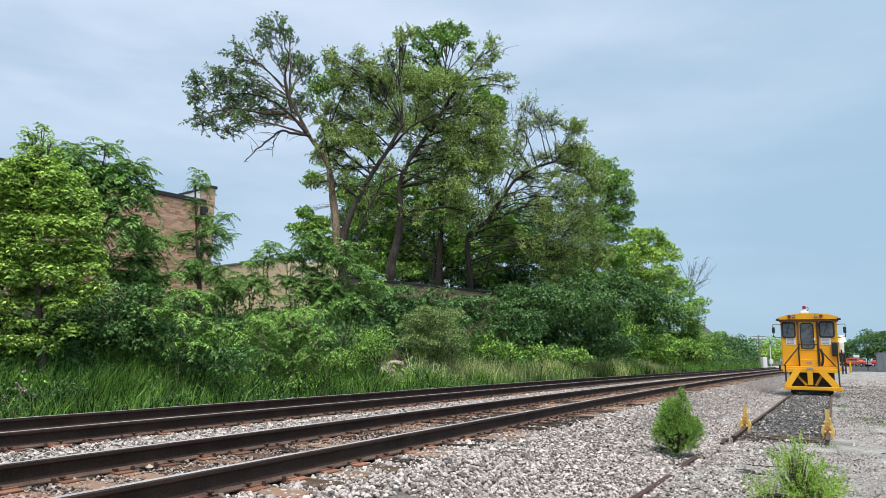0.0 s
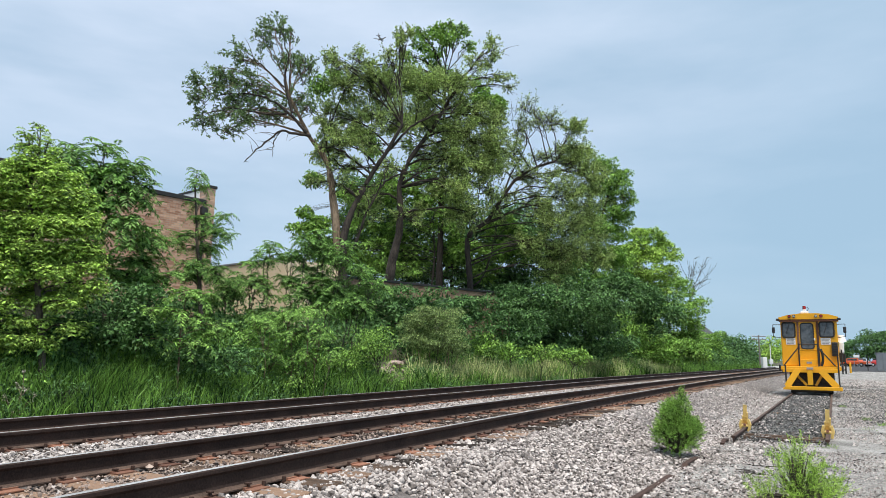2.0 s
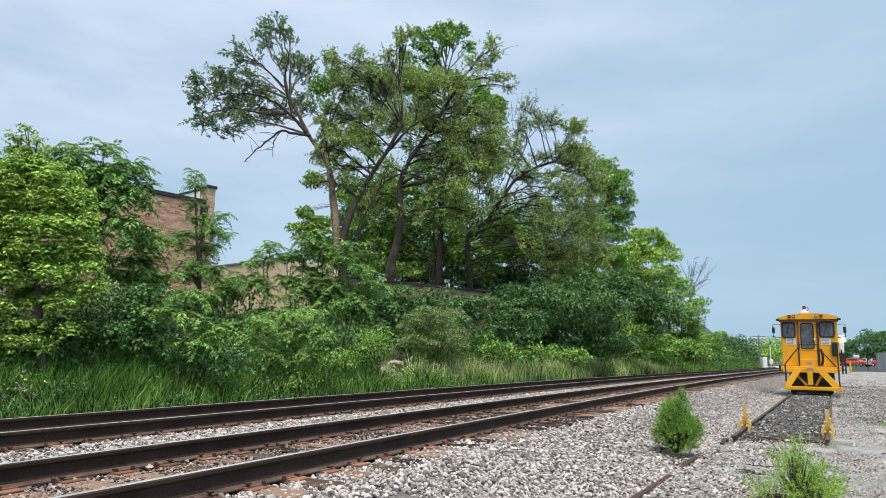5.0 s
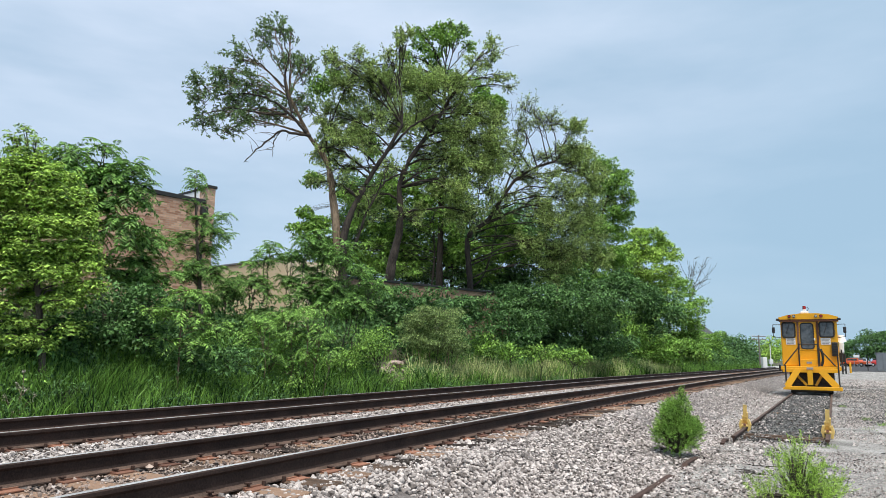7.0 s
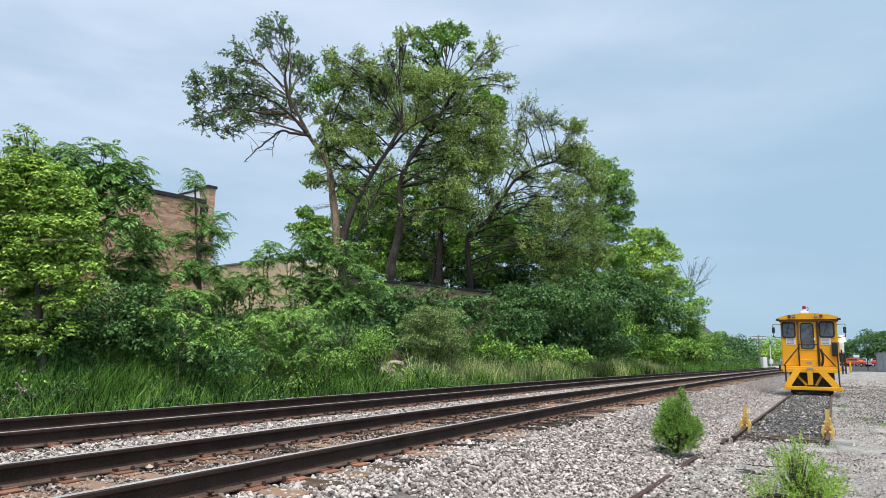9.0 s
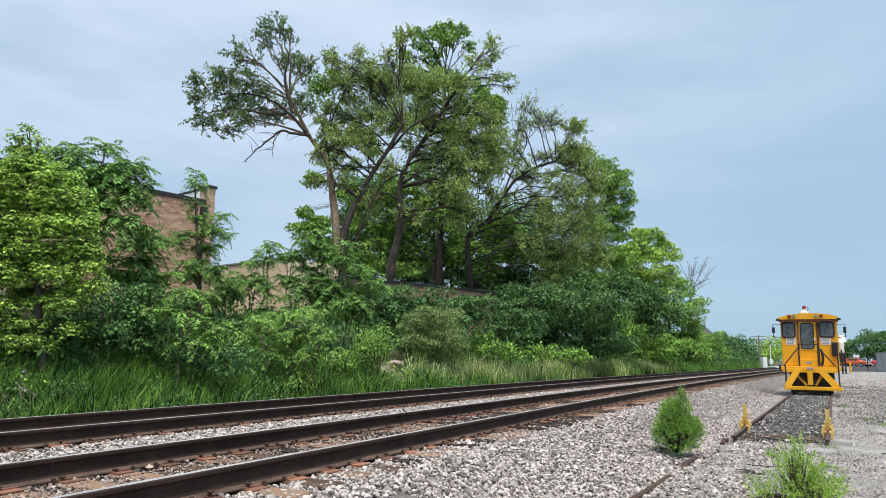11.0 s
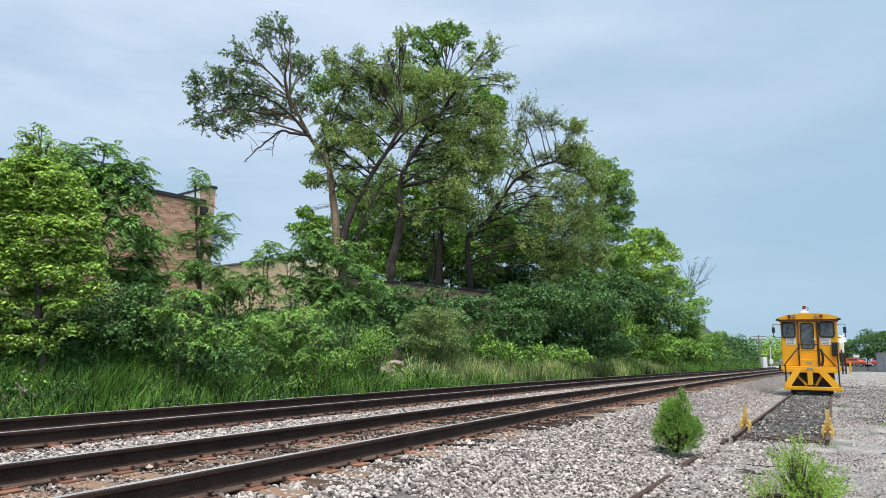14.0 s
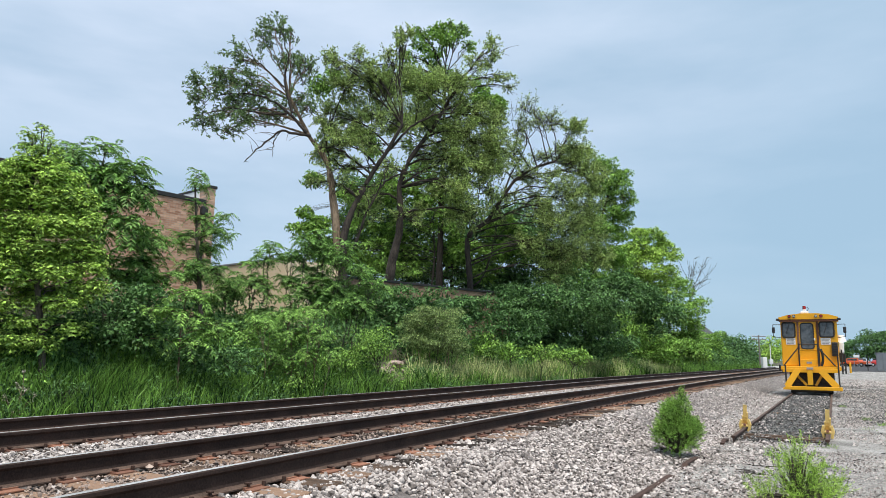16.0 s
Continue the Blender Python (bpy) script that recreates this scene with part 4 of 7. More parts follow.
big_tree = tree((-2.71, 36.85, 2.86),
    [(-0.11, 0.62), (-0.16, 2.51), (-0.01, 3.61), (0.32, 5.06), (0.39, 6.27), (0.26, 7.78), (0.67, 9.06), (2.03, 11.01), (3.1, 12.99)],
    [(0.1, 0, 13.61, 1.14, 0.84, 1), (1.36, 0, 13.62, 1.2, 0.84, 1), (2.78, 0, 13.15, 1.35, 0.9, 1), (4.21, 0, 12.34, 1.26, 0.84, 1), (5.24, 0, 11.64, 0.84, 0.9, 1), (0.77, 0, 11.81, 1.26, 0.84, 0.9), (2.34, 0, 11.5, 1.5, 0.9, 1.2), (4.06, 0, 10.71, 1.44, 0.96, 1.2), (5.3, 0, 15.62, 0.6, 0.72, 0.6), (4.6, 0, 14.93, 0.78, 0.54, 0.45), (5.74, 0, 14.02, 0.78, 0.42, 0.45), (6.31, 0, 13.69, 0.42, 0.24, 0.4)] +
    [(5.37, 0, 10.15, 0.9, 1.08, 1), (1.27, 0, 10.19, 1.08, 0.66, 0.6), (2.83, 0, 9.57, 1.44, 0.96, 1.2), (4.54, 0, 9.11, 1.26, 1.08, 1.2), (3.53, 0, 7.82, 1.44, 0.96, 1.1), (5.31, 0, 7.85, 0.66, 0.66, 0.5), (4.09, 0, 6.32, 1.14, 0.84, 0.8), (2.23, 0, 8.12, 0.84, 0.6, 0.5), (0.97, 0, 6.06, 0.84, 0.72, 0.5), (-1.14, 0, 7.29, 0.54, 0.48, 0.35), (-0.25, 0, 8.73, 0.9, 0.66, 0.5)],
    "hackberry_tree", "large full-crowned tree with a dark slanting trunk", "fine", 0.18, 360, 9, 1.3)
leaning_tree = tree((1.09, 40.35, 2.70),
    [(0.5, 1.13), (0.56, 2.78), (0.38, 4.44), (0.3, 5.62), (0.6, 6.13), (1.53, 6.75), (2.37, 8.13), (3.11, 9.25), (4.13, 9.96), (5.66, 10.51)],
    [(4.09, 0, 13.69, 0.79, 0.66, 0.22), (4.6, 0, 12.84, 0.99, 0.66, 0.25), (5.29, 0, 12.85, 0.85, 0.59, 0.3), (3.47, 0, 12.64, 0.59, 0.79, 0.35), (6.75, 0, 12.44, 0.79, 0.66, 0.9), (6.98, 0, 11.45, 0.79, 0.79, 1), (5.95, 0, 11.15, 0.92, 0.59, 0.8), (3.33, 0, 11.12, 0.59, 0.79, 0.7), (4.76, 0, 10.79, 0.85, 0.39, 0.4), (6.78, 0, 10.04, 1.12, 0.85, 1), (5.08, 0, 9.39, 1.38, 0.46, 0.6), (7.79, 0, 9.36, 0.79, 0.85, 0.9), (2.3, 0, 9.94, 0.72, 0.85, 0.7), (3.62, 0, 9.78, 0.85, 0.59, 0.6)] +
    [(6.42, 0, 8.48, 1.38, 0.85, 1.1), (4.73, 0, 7.53, 1.12, 0.59, 0.6), (7.59, 0, 7.63, 1.05, 0.92, 1), (5.89, 0, 6.59, 1.51, 0.85, 1.1), (3.88, 0, 5.54, 0.99, 0.66, 0.6), (7.39, 0, 6.1, 1.12, 0.79, 1), (5.05, 0, 5.22, 1.38, 0.72, 0.9), (6.37, 0, 4.9, 1.38, 0.85, 0.8), (2.38, 0, 7.22, 0.66, 0.46, 0.3), (7.87, 0, 4.92, 0.99, 0.79, 0.8), (5.36, 0, 3.88, 1.31, 0.66, 0.8), (2.94, 0, 8.38, 0.59, 0.46, 0.4), (2.1, 0, 8.03, 0.66, 0.66, 0.6), (4.46, 0, 8.4, 0.85, 0.46, 0.5)],
    "leaning_elm_tree", "elm with dark leaning limbs and fine leaves", "fine", 0.16, 410, 10, 1.05)
maple_a = tree((12.99, 60.10, 2.59),
    [(0.04, 0.6), (0.04, 5.48), (0.73, 10.5), (1.82, 14.09)],
    [(0.8, 0, 16.19, 0.78, 0.64, 0.8), (1.91, 0, 16.1, 0.98, 0.69), (2.99, 0, 15.08, 0.88, 0.78), (2.46, 0, 13.94, 1.37, 0.98), (3.44, 0, 12.92, 0.69, 0.88), (1.26, 0, 14.23, 1.17, 1.08, 0.8), (2.8, 0, 11.69, 0.98, 0.88), (1.46, 0, 11.92, 1.57, 1.17), (2.37, 0, 10.16, 1.37, 1.08), (0.18, 0, 10.13, 1.57, 1.27), (1.13, 0, 8.13, 1.96, 1.27), (-1.36, 0, 7.1, 1.96, 1.37), (2.6, 0, 7.65, 1.57, 1.47), (-0.4, 0, 5.62, 1.96, 1.27)],
    "silver_maple_tree", "mid-green maple tree in full leaf", "mid", 0.238, 347, 11)
maple_b = tree((18.34, 67.30, 2.27),
    [(0.03, 0.1), (0.04, 4.44), (0.84, 8.88)],
    [(0.93, 0, 11.35, 1.1, 0.71), (2.32, 0, 11.37, 1.1, 0.71), (3.63, 0, 10.48, 0.88, 0.66), (4.48, 0, 9.48, 0.66, 0.66), (1.44, 0, 10.01, 1.75, 1.1), (2.97, 0, 9.18, 1.37, 0.99), (-0.24, 0, 9.42, 1.21, 1.21), (1.1, 0, 7.76, 1.97, 1.37), (3.52, 0, 7.52, 1.21, 0.99, 0.8), (-1.15, 0, 6.35, 1.97, 1.64), (2.14, 0, 5.84, 1.97, 1.37)],
    "norway_maple_tree", "bright green maple tree in full leaf", "light", 0.266, 322, 12)
cherry = tree((24.28, 74.75, 1.82),
    [(-0.31, -0.49), (-0.05, 3.1), (0.88, 6.76)],
    [(1.21, 0, 7.5, 2.11, 1.24), (1.84, 0, 5.06, 1.74, 1.74), (-0.43, 0, 4.3, 2.48, 2.36), (2.34, 0, 2.41, 1.37, 2.11), (-2.03, 0, 1.87, 2.79, 2.36), (0.67, 0, 1.31, 2.48, 1.86), (-3.17, 0, 4.27, 2.48, 2.48)],
    "wild_cherry_tree", "round leafy tree at the end of the thicket", "mid", 0.3, 200, 13)
bank_shrub_a = shrub((5.14, 40.25, 1.45),
    [(-0, -0.48), (0.17, 1.13), (0.35, 2.76)],
    [(-1.78, 0, 3.22, 1.61, 1.27), (0.67, 0, 2.83, 1.94, 1.4), (3.12, 0, 2.47, 1.94, 1.4), (-1.13, 0, 1.5, 1.94, 1.14), (1.47, 0, 1.21, 2.01, 1.14), (-2.6, 0, 2.39, 1.34, 1.34), (3.91, 0, 1.02, 1.74, 1), (-3.32, 0, 2.38, 1.2, 1.14)],
    "honeysuckle_shrub", "dense dark green honeysuckle on the bank", "dark", 0.2, 500, 14)
bank_shrub_b = shrub((15.72, 57.70, 1.31),
    [(-0.02, -0.44), (0.04, 1.4), (0.31, 2.79)],
    [(-0.85, 0, 3.24, 2.4, 2.01), (1.43, 0, 1.18, 2.16, 1.44), (3.74, 0, 0.75, 1.92, 1.05), (-1.37, 0, 0.92, 2.4, 1.2), (5.6, 0, 0.78, 1.2, 0.96)],
    "dogwood_shrub", "mixed green dogwood shrub beside the track", "mid", 0.238, 372, 15)
ivy = shrub((-2.50, 30.65, 2.16),
    [(-0.01, -0.43), (-0.04, 0.8), (0.07, 1.55)],
    [(-0.81, 0, 1.79, 1.48, 0.56), (1.06, 0, 1.86, 1.58, 0.51), (2.68, 0, 1.71, 1.27, 0.61), (0.19, 0, 1.43, 1.53, 0.66), (4.18, 0, 1.48, 1.02, 0.76), (-2.05, 0, 1.4, 1.27, 0.76), (-1.02, 0, 0.3, 1.53, 0.81), (2.94, 0, 1.09, 1.27, 0.76), (0.46, 0, 0.69, 1.27, 0.76), (-2.5, 0, 0.03, 1.27, 0.89)],
    "bramble_shrub", "low dark bramble covering the bank", "dark", 0.182, 434, 16)
dry_bush = shrub((-0.25, 26.85, 0.65),
    [(0.01, 0.01), (-0, 1.08), (0.09, 1.94)],
    [(-0.02, 0, 2.2, 1.07, 0.71), (-0.71, 0, 1.71, 0.67, 0.67), (0.68, 0, 1.51, 0.62, 0.78), (0.1, 0, 1.4, 0.94, 0.36)],
    "olive_bush", "grey-green olive bush with bare twigs below", "olive", 0.075, 2600, 17)
left_under = shrub((-7.21, 15.40, 1.00),
    [(0.06, -0.2), (-0, 0.53), (-0.01, 1.27)],
    [(-0.07, 0, 1.27, 0.83, 0.64), (-0.52, 0, 0.71, 0.77, 0.58), (0.53, 0, 1.59, 0.7, 0.41), (0.66, 0, 0.78, 0.64, 0.58), (-1.73, 0, 0.38, 0.9, 0.45), (1.74, 0, 0.37, 0.64, 0.36), (2.74, 0, 0.32, 0.54, 0.38), (-0.84, 0, 0.15, 0.77, 0.32)],
    "elder_shrub", "dark green elder undergrowth on the bank", "dark", 0.11, 900, 18)
light_far = shrub((36.02, 94.50, 1.78),
    [(-0.02, -0.79), (0.06, 1.09), (0.29, 2.61)],
    [(0.12, 0, 2.23, 1.96, 1.57), (1.04, 0, 0.8, 2.2, 1.73)],
    "willow_shrub", "pale green willow shrub near the end of the tracks", "mid", 0.22, 420, 19)
far_tree_a = tree((50.28, 120.00, 0.30),
    [(-0.05, 0.14), (0.05, 2.05), (0.22, 3.49)],
    [(-0.06, 0, 3.77, 3.79, 2.19), (-1.6, 0, 2.03, 2.99, 1.99), (1.81, 0, 2.55, 2.79, 2.59), (-0.19, 0, 1.28, 3.99, 1.4)],
    "linden_tree", "round dark green tree beyond the tracks", "dark", 0.42, 90, 20)
far_tree_b = tree((70.57, 150.00, 0.30),
    [(-0.04, 0.58), (0.07, 2.37), (0.3, 4.17)],
    [(-0.35, 0, 3.32, 2.99, 2.24), (1.85, 0, 3.83, 2.74, 2.74), (-1.64, 0, 2.11, 1.74, 1.74)],
    "linden_tree", "pale green roadside tree far off", "light", 0.42, 90, 21)
far_tree_c = tree((103.79, 170.00, 0.30),
    [(-0.06, 0.41), (0.14, 2.85), (0.75, 6.93)],
    [(1.6, 0, 7.22, 4.24, 1.69), (-1.31, 0, 5.27, 3.95, 2.26), (4.19, 0, 5.34, 5.08, 3.67), (-4.21, 0, 3.33, 3.39, 2.54), (-6.37, 0, 3.84, 2.54, 2.54), (2.86, 0, 2.61, 5.65, 1.98)],
    "oak_tree", "dark green shade tree beside the parking lot", "dark", 0.5, 70, 22)
vine_tree = tree((-0.23, 43.25, 2.96),
    [(-0.03, 0.32), (0.03, 3.85), (0.12, 7.47), (0.17, 11.94), (0.23, 16.55)],
    [(-1.3, 0, 19.2, 0.7, 0.77, 0.62), (-0.26, 0, 20.01, 0.7, 0.42, 0.62), (1.09, 0, 19.79, 0.7, 0.42, 0.62), (0.35, 0, 19.14, 0.92, 0.63, 0.62), (-0.69, 0, 18.26, 0.77, 0.63, 0.62), (-0.26, 0, 17.4, 0.77, 0.49, 0.62), (-2.11, 0, 16.98, 0.77, 0.77), (-7.04, 0, 16.75, 0.49, 0.63, 0.7), (1.84, 0, 19.08, 0.42, 0.35, 0.7), (-1.69, 0, 20.07, 0.32, 0.32, 0.6), (0.52, 0, 20.38, 0.39, 0.25, 0.7), (-2.25, 0, 18.08, 0.56, 0.49, 0.7), (2.23, 0, 16.57, 0.49, 0.42, 0.7)] +
    [(-1.47, 0, 16.13, 0.92, 0.77), (0.68, 0, 16.55, 0.77, 0.63), (2.76, 0, 15.57, 0.99, 0.7), (3.72, 0, 14.73, 0.56, 0.77), (-7.98, 0, 15.96, 0.7, 0.77), (-5.13, 0, 12.54, 0.92, 0.63, 0.7), (-2.86, 0, 9.2, 1.27, 1.27), (-0.25, 0, 8.75, 1.2, 1.2, 0.7), (-5.81, 0, 8.79, 0.77, 1.13, 0.9), (-8.23, 0, 9.76, 0.7, 0.49, 0.9), (-4.43, 0, 8.51, 0.77, 1.13, 0.8), (-1.25, 0, 10.41, 1.06, 0.85, 0.6), (-4.38, 0, 11.87, 0.7, 0.63, 0.7)],
    "vine_covered_tree", "tree overgrown with bright green vine leaves", "mid", 0.25, 400, 25)
young_maple = tree((-0.23, 43.25, 2.96),
    [(-0.6, 0.32), (-0.5, 2.4), (-0.3, 4.6), (-0.4, 7.0)],
    [(-3.09, 0, 6.69, 1.13, 1.13, 0.8), (-7.39, 0, 6.78, 1.27, 0.63), (-8.33, 0, 6.19, 1.27, 0.63), (-8.56, 0, 7.42, 0.63, 0.42), (3.65, 0, 6.71, 1.06, 0.92, 0.8), (-7.75, 0, 5.18, 1.06, 0.77), (0.78, 0, 6.74, 1.06, 0.99, 0.7), (-1.34, 0, 5.26, 1.41, 0.99, 0.8), (-4.55, 0, 5.22, 1.27, 0.92, 0.8), (-0.65, 0, 6.73, 1.06, 0.85, 0.8), (-1.21, 0, 8.18, 0.77, 0.7, 0.6), (-4.95, 0, 6.67, 0.92, 0.85, 0.7), (4.73, 0, 6.43, 0.85, 0.63, 0.6)] +
    [(-6.1, 0, 4.84, 1.27, 0.92), (1.87, 0, 4.95, 1.41, 0.92, 0.8), (-3.1, 0, 4.52, 1.06, 0.77, 0.7), (0.8, 0, 5.11, 1.2, 0.85, 0.9), (-2.76, 0, 5.07, 1.13, 0.77, 0.8), (3.65, 0, 5.15, 1.2, 0.85, 0.9), (5.61, 0, 5.18, 1.2, 0.77, 0.9), (2.94, 0, 3.81, 1.2, 0.63, 0.8), (-2.02, 0, 3.82, 1.2, 0.49, 0.8), (-3.8, 0, 4.15, 0.99, 0.63, 0.8)],
    "young_maple_tree", "broad young maple with bright green leaves behind the old trunks", "mid", 0.25, 400, 30, 0.8)
verge_shrub = shrub((-2.43, 21.30, 0.38),
    [(0.03, 0.09), (0.02, 0.59), (-0, 1.1)],
    [(-0.34, 0, 0.92, 0.81, 0.39), (0.54, 0, 1.41, 0.6, 0.46), (-0.84, 0, 0.55, 0.64, 0.32), (-1.36, 0, 0.91, 0.53, 0.42), (0.02, 0, 0.46, 0.46, 0.25)],
    "raspberry_shrub", "tangled green bramble reaching down to the track", "mid", 0.085, 1300, 26)
verge_shrub_b = shrub((2.46, 31.00, 0.49),
    [(0, 0.09), (0, 0.82), (-0, 1.56)],
    [(-0.38, 0, 1.43, 0.88, 0.62), (0.62, 0, 1.2, 0.72, 0.46), (-1, 0, 0.81, 0.52, 0.41), (2, 0, 1.22, 0.77, 0.41), (3.5, 0, 1.11, 0.77, 0.36)],
    "raspberry_shrub", "leafy green bramble behind the reeds", "mid", 0.14, 620, 27)
left_verge = shrub((-6.45, 12.70, 0.31),
    [(0.09, 0.2), (0.06, 0.5), (0.03, 0.8)],
    [(-0.24, 0, 0.5, 0.53, 0.15), (-1.05, 0, 0.49, 0.53, 0.19), (-1.23, 0, 0.27, 0.42, 0.15), (-0.48, 0, 0.35, 0.42, 0.13)],
    "nettle_patch", "dark green nettles standing in the tall grass", "dark", 0.05, 1100, 28)
back_tree = tree((0.73, 48.70, 3.10),
    [(-0.01, -0.36), (-0.06, 3.59), (-0.09, 6.82)],
    [(-6.15, 0, 7.56, 2.23, 2.02), (-2.53, 0, 8.02, 2.43, 2.23), (0.71, 0, 7.24, 2.43, 2.23), (3.93, 0, 6.47, 2.43, 2.02), (7.14, 0, 5.7, 2.43, 1.82), (-4.08, 0, 5.14, 2.02, 1.29), (-0.87, 0, 4.78, 2.43, 1.21), (2.73, 0, 4.43, 2.43, 1.21), (-8.13, 0, 6.31, 1.62, 1.62), (5.15, 0, 8.12, 2.02, 1.82), (-6.65, 0, 10.45, 1.62, 1.62), (-4.45, 0, 4.01, 2.23, 0.73), (-7.28, 0, 4.9, 1.62, 1.13), (-1.66, 0, 3.89, 2.23, 0.73), (1.14, 0, 3.8, 2.02, 0.81)],
    "mulberry_tree", "dark green mulberry filling the back of the thicket", "dark", 0.27, 210, 23)
back_bush = shrub((9.00, 48.95, 1.85),
    [(-0, -0.56), (0.03, 1.79), (0.14, 3.77)],
    [(-5.93, 0, 4.49, 1.83, 1.22), (-3.12, 0, 4.73, 2.24, 1.3), (-0.33, 0, 4.37, 2.24, 1.42), (2.47, 0, 4.2, 2.03, 1.63), (4.46, 0, 3.83, 1.83, 1.63), (6.21, 0, 2.66, 1.42, 1.63), (0.44, 0, 2.58, 2.44, 1.22), (-4.33, 0, 2.72, 2.44, 1.22), (-5.52, 0, 3.1, 1.79, 0.96), (-3.33, 0, 2.73, 1.79, 1.04), (-0.95, 0, 2.57, 1.79, 1.04), (1.24, 0, 2.6, 1.59, 1.04), (-7.11, 0, 3.28, 1.44, 0.72)],
    "buckthorn_shrub", "tall dark buckthorn hedge on the bank", "dark", 0.238, 322, 24)


def blades(name, s, w, h, width, material, label, seed, lean=0.25):
    rng = np.random.default_rng(seed)
    xy = along(s, w)
    n = len(s)
    a = rng.uniform(0, 2 * np.pi, n)
    side = np.stack([np.cos(a), np.sin(a), np.zeros(n)], 1) * (width * rng.uniform(0.6, 1.4, n))[:, None]
    tilt = rng.normal(0, lean, (n, 2)) * h[:, None]
    b = np.column_stack([xy, ground_z(w) - 0.03])
    mid = b + np.column_stack([tilt * 0.35, h * 0.6])
    tip = b + np.column_stack([tilt, h])
    v = np.stack([b - side, b + side, mid - side * 0.7, mid + side * 0.7, tip], 1).reshape(-1, 3)
    k = np.arange(n)[:, None] * 5
    f = np.concatenate([k + np.array([[0, 1, 3]]), k + np.array([[0, 3, 2]]), k + np.array([[2, 3, 4]])], 1).reshape(-1, 3)
    return tagged(new(name, mesh_np(name, v, f, material)), label, "grass", kind="stuff")


def patchy(s, w, scale, seed):
    return np.array([noise.noise((a * scale, b * scale * 1.6, seed)) for a, b in zip(s.tolist(), w.tolist())])


def broad_weeds(name, s, w, per, low, high, size, style, label, seed):
    rng = np.random.default_rng(seed)
    keep = off_rubble(s, w)
    s, w = s[keep], w[keep]
    c = np.repeat(np.column_stack([along(s, w), ground_z(w)]), per, 0)
    top = np.repeat(rng.uniform(low, high, len(s)), per)
    n = len(c)
    c = c + rng.normal(0, 1, (n, 3)) * np.array([0.16, 0.16, 0.0])
    c[:, 2] += top * rng.uniform(0.1, 1.0, n) ** 0.6
    v, f = leaves(c, rng.normal(0, 1, (n, 3)) + np.array([0, 0, -0.2]), np.array([0, 0, 1.0]) + rng.normal(0, 0.4, (n, 3)), size * rng.uniform(0.6, 1.3, n), size * 0.5)
    tagged(new(name, mesh_np(name, v, f, LEAF[style])), label, "weeds", kind="stuff")


RUBBLE = (22.0, 13.2)


def off_rubble(s, w):
    """Keeps the rubble free of growth."""
    return ~((np.abs(s - RUBBLE[0] + (RUBBLE[1] - w) * 1.67) < 1.5 - 0.5 * (RUBBLE[1] - w)) & (w < RUBBLE[1] + 0.8) & (w > RUBBLE[1] - 1.5))


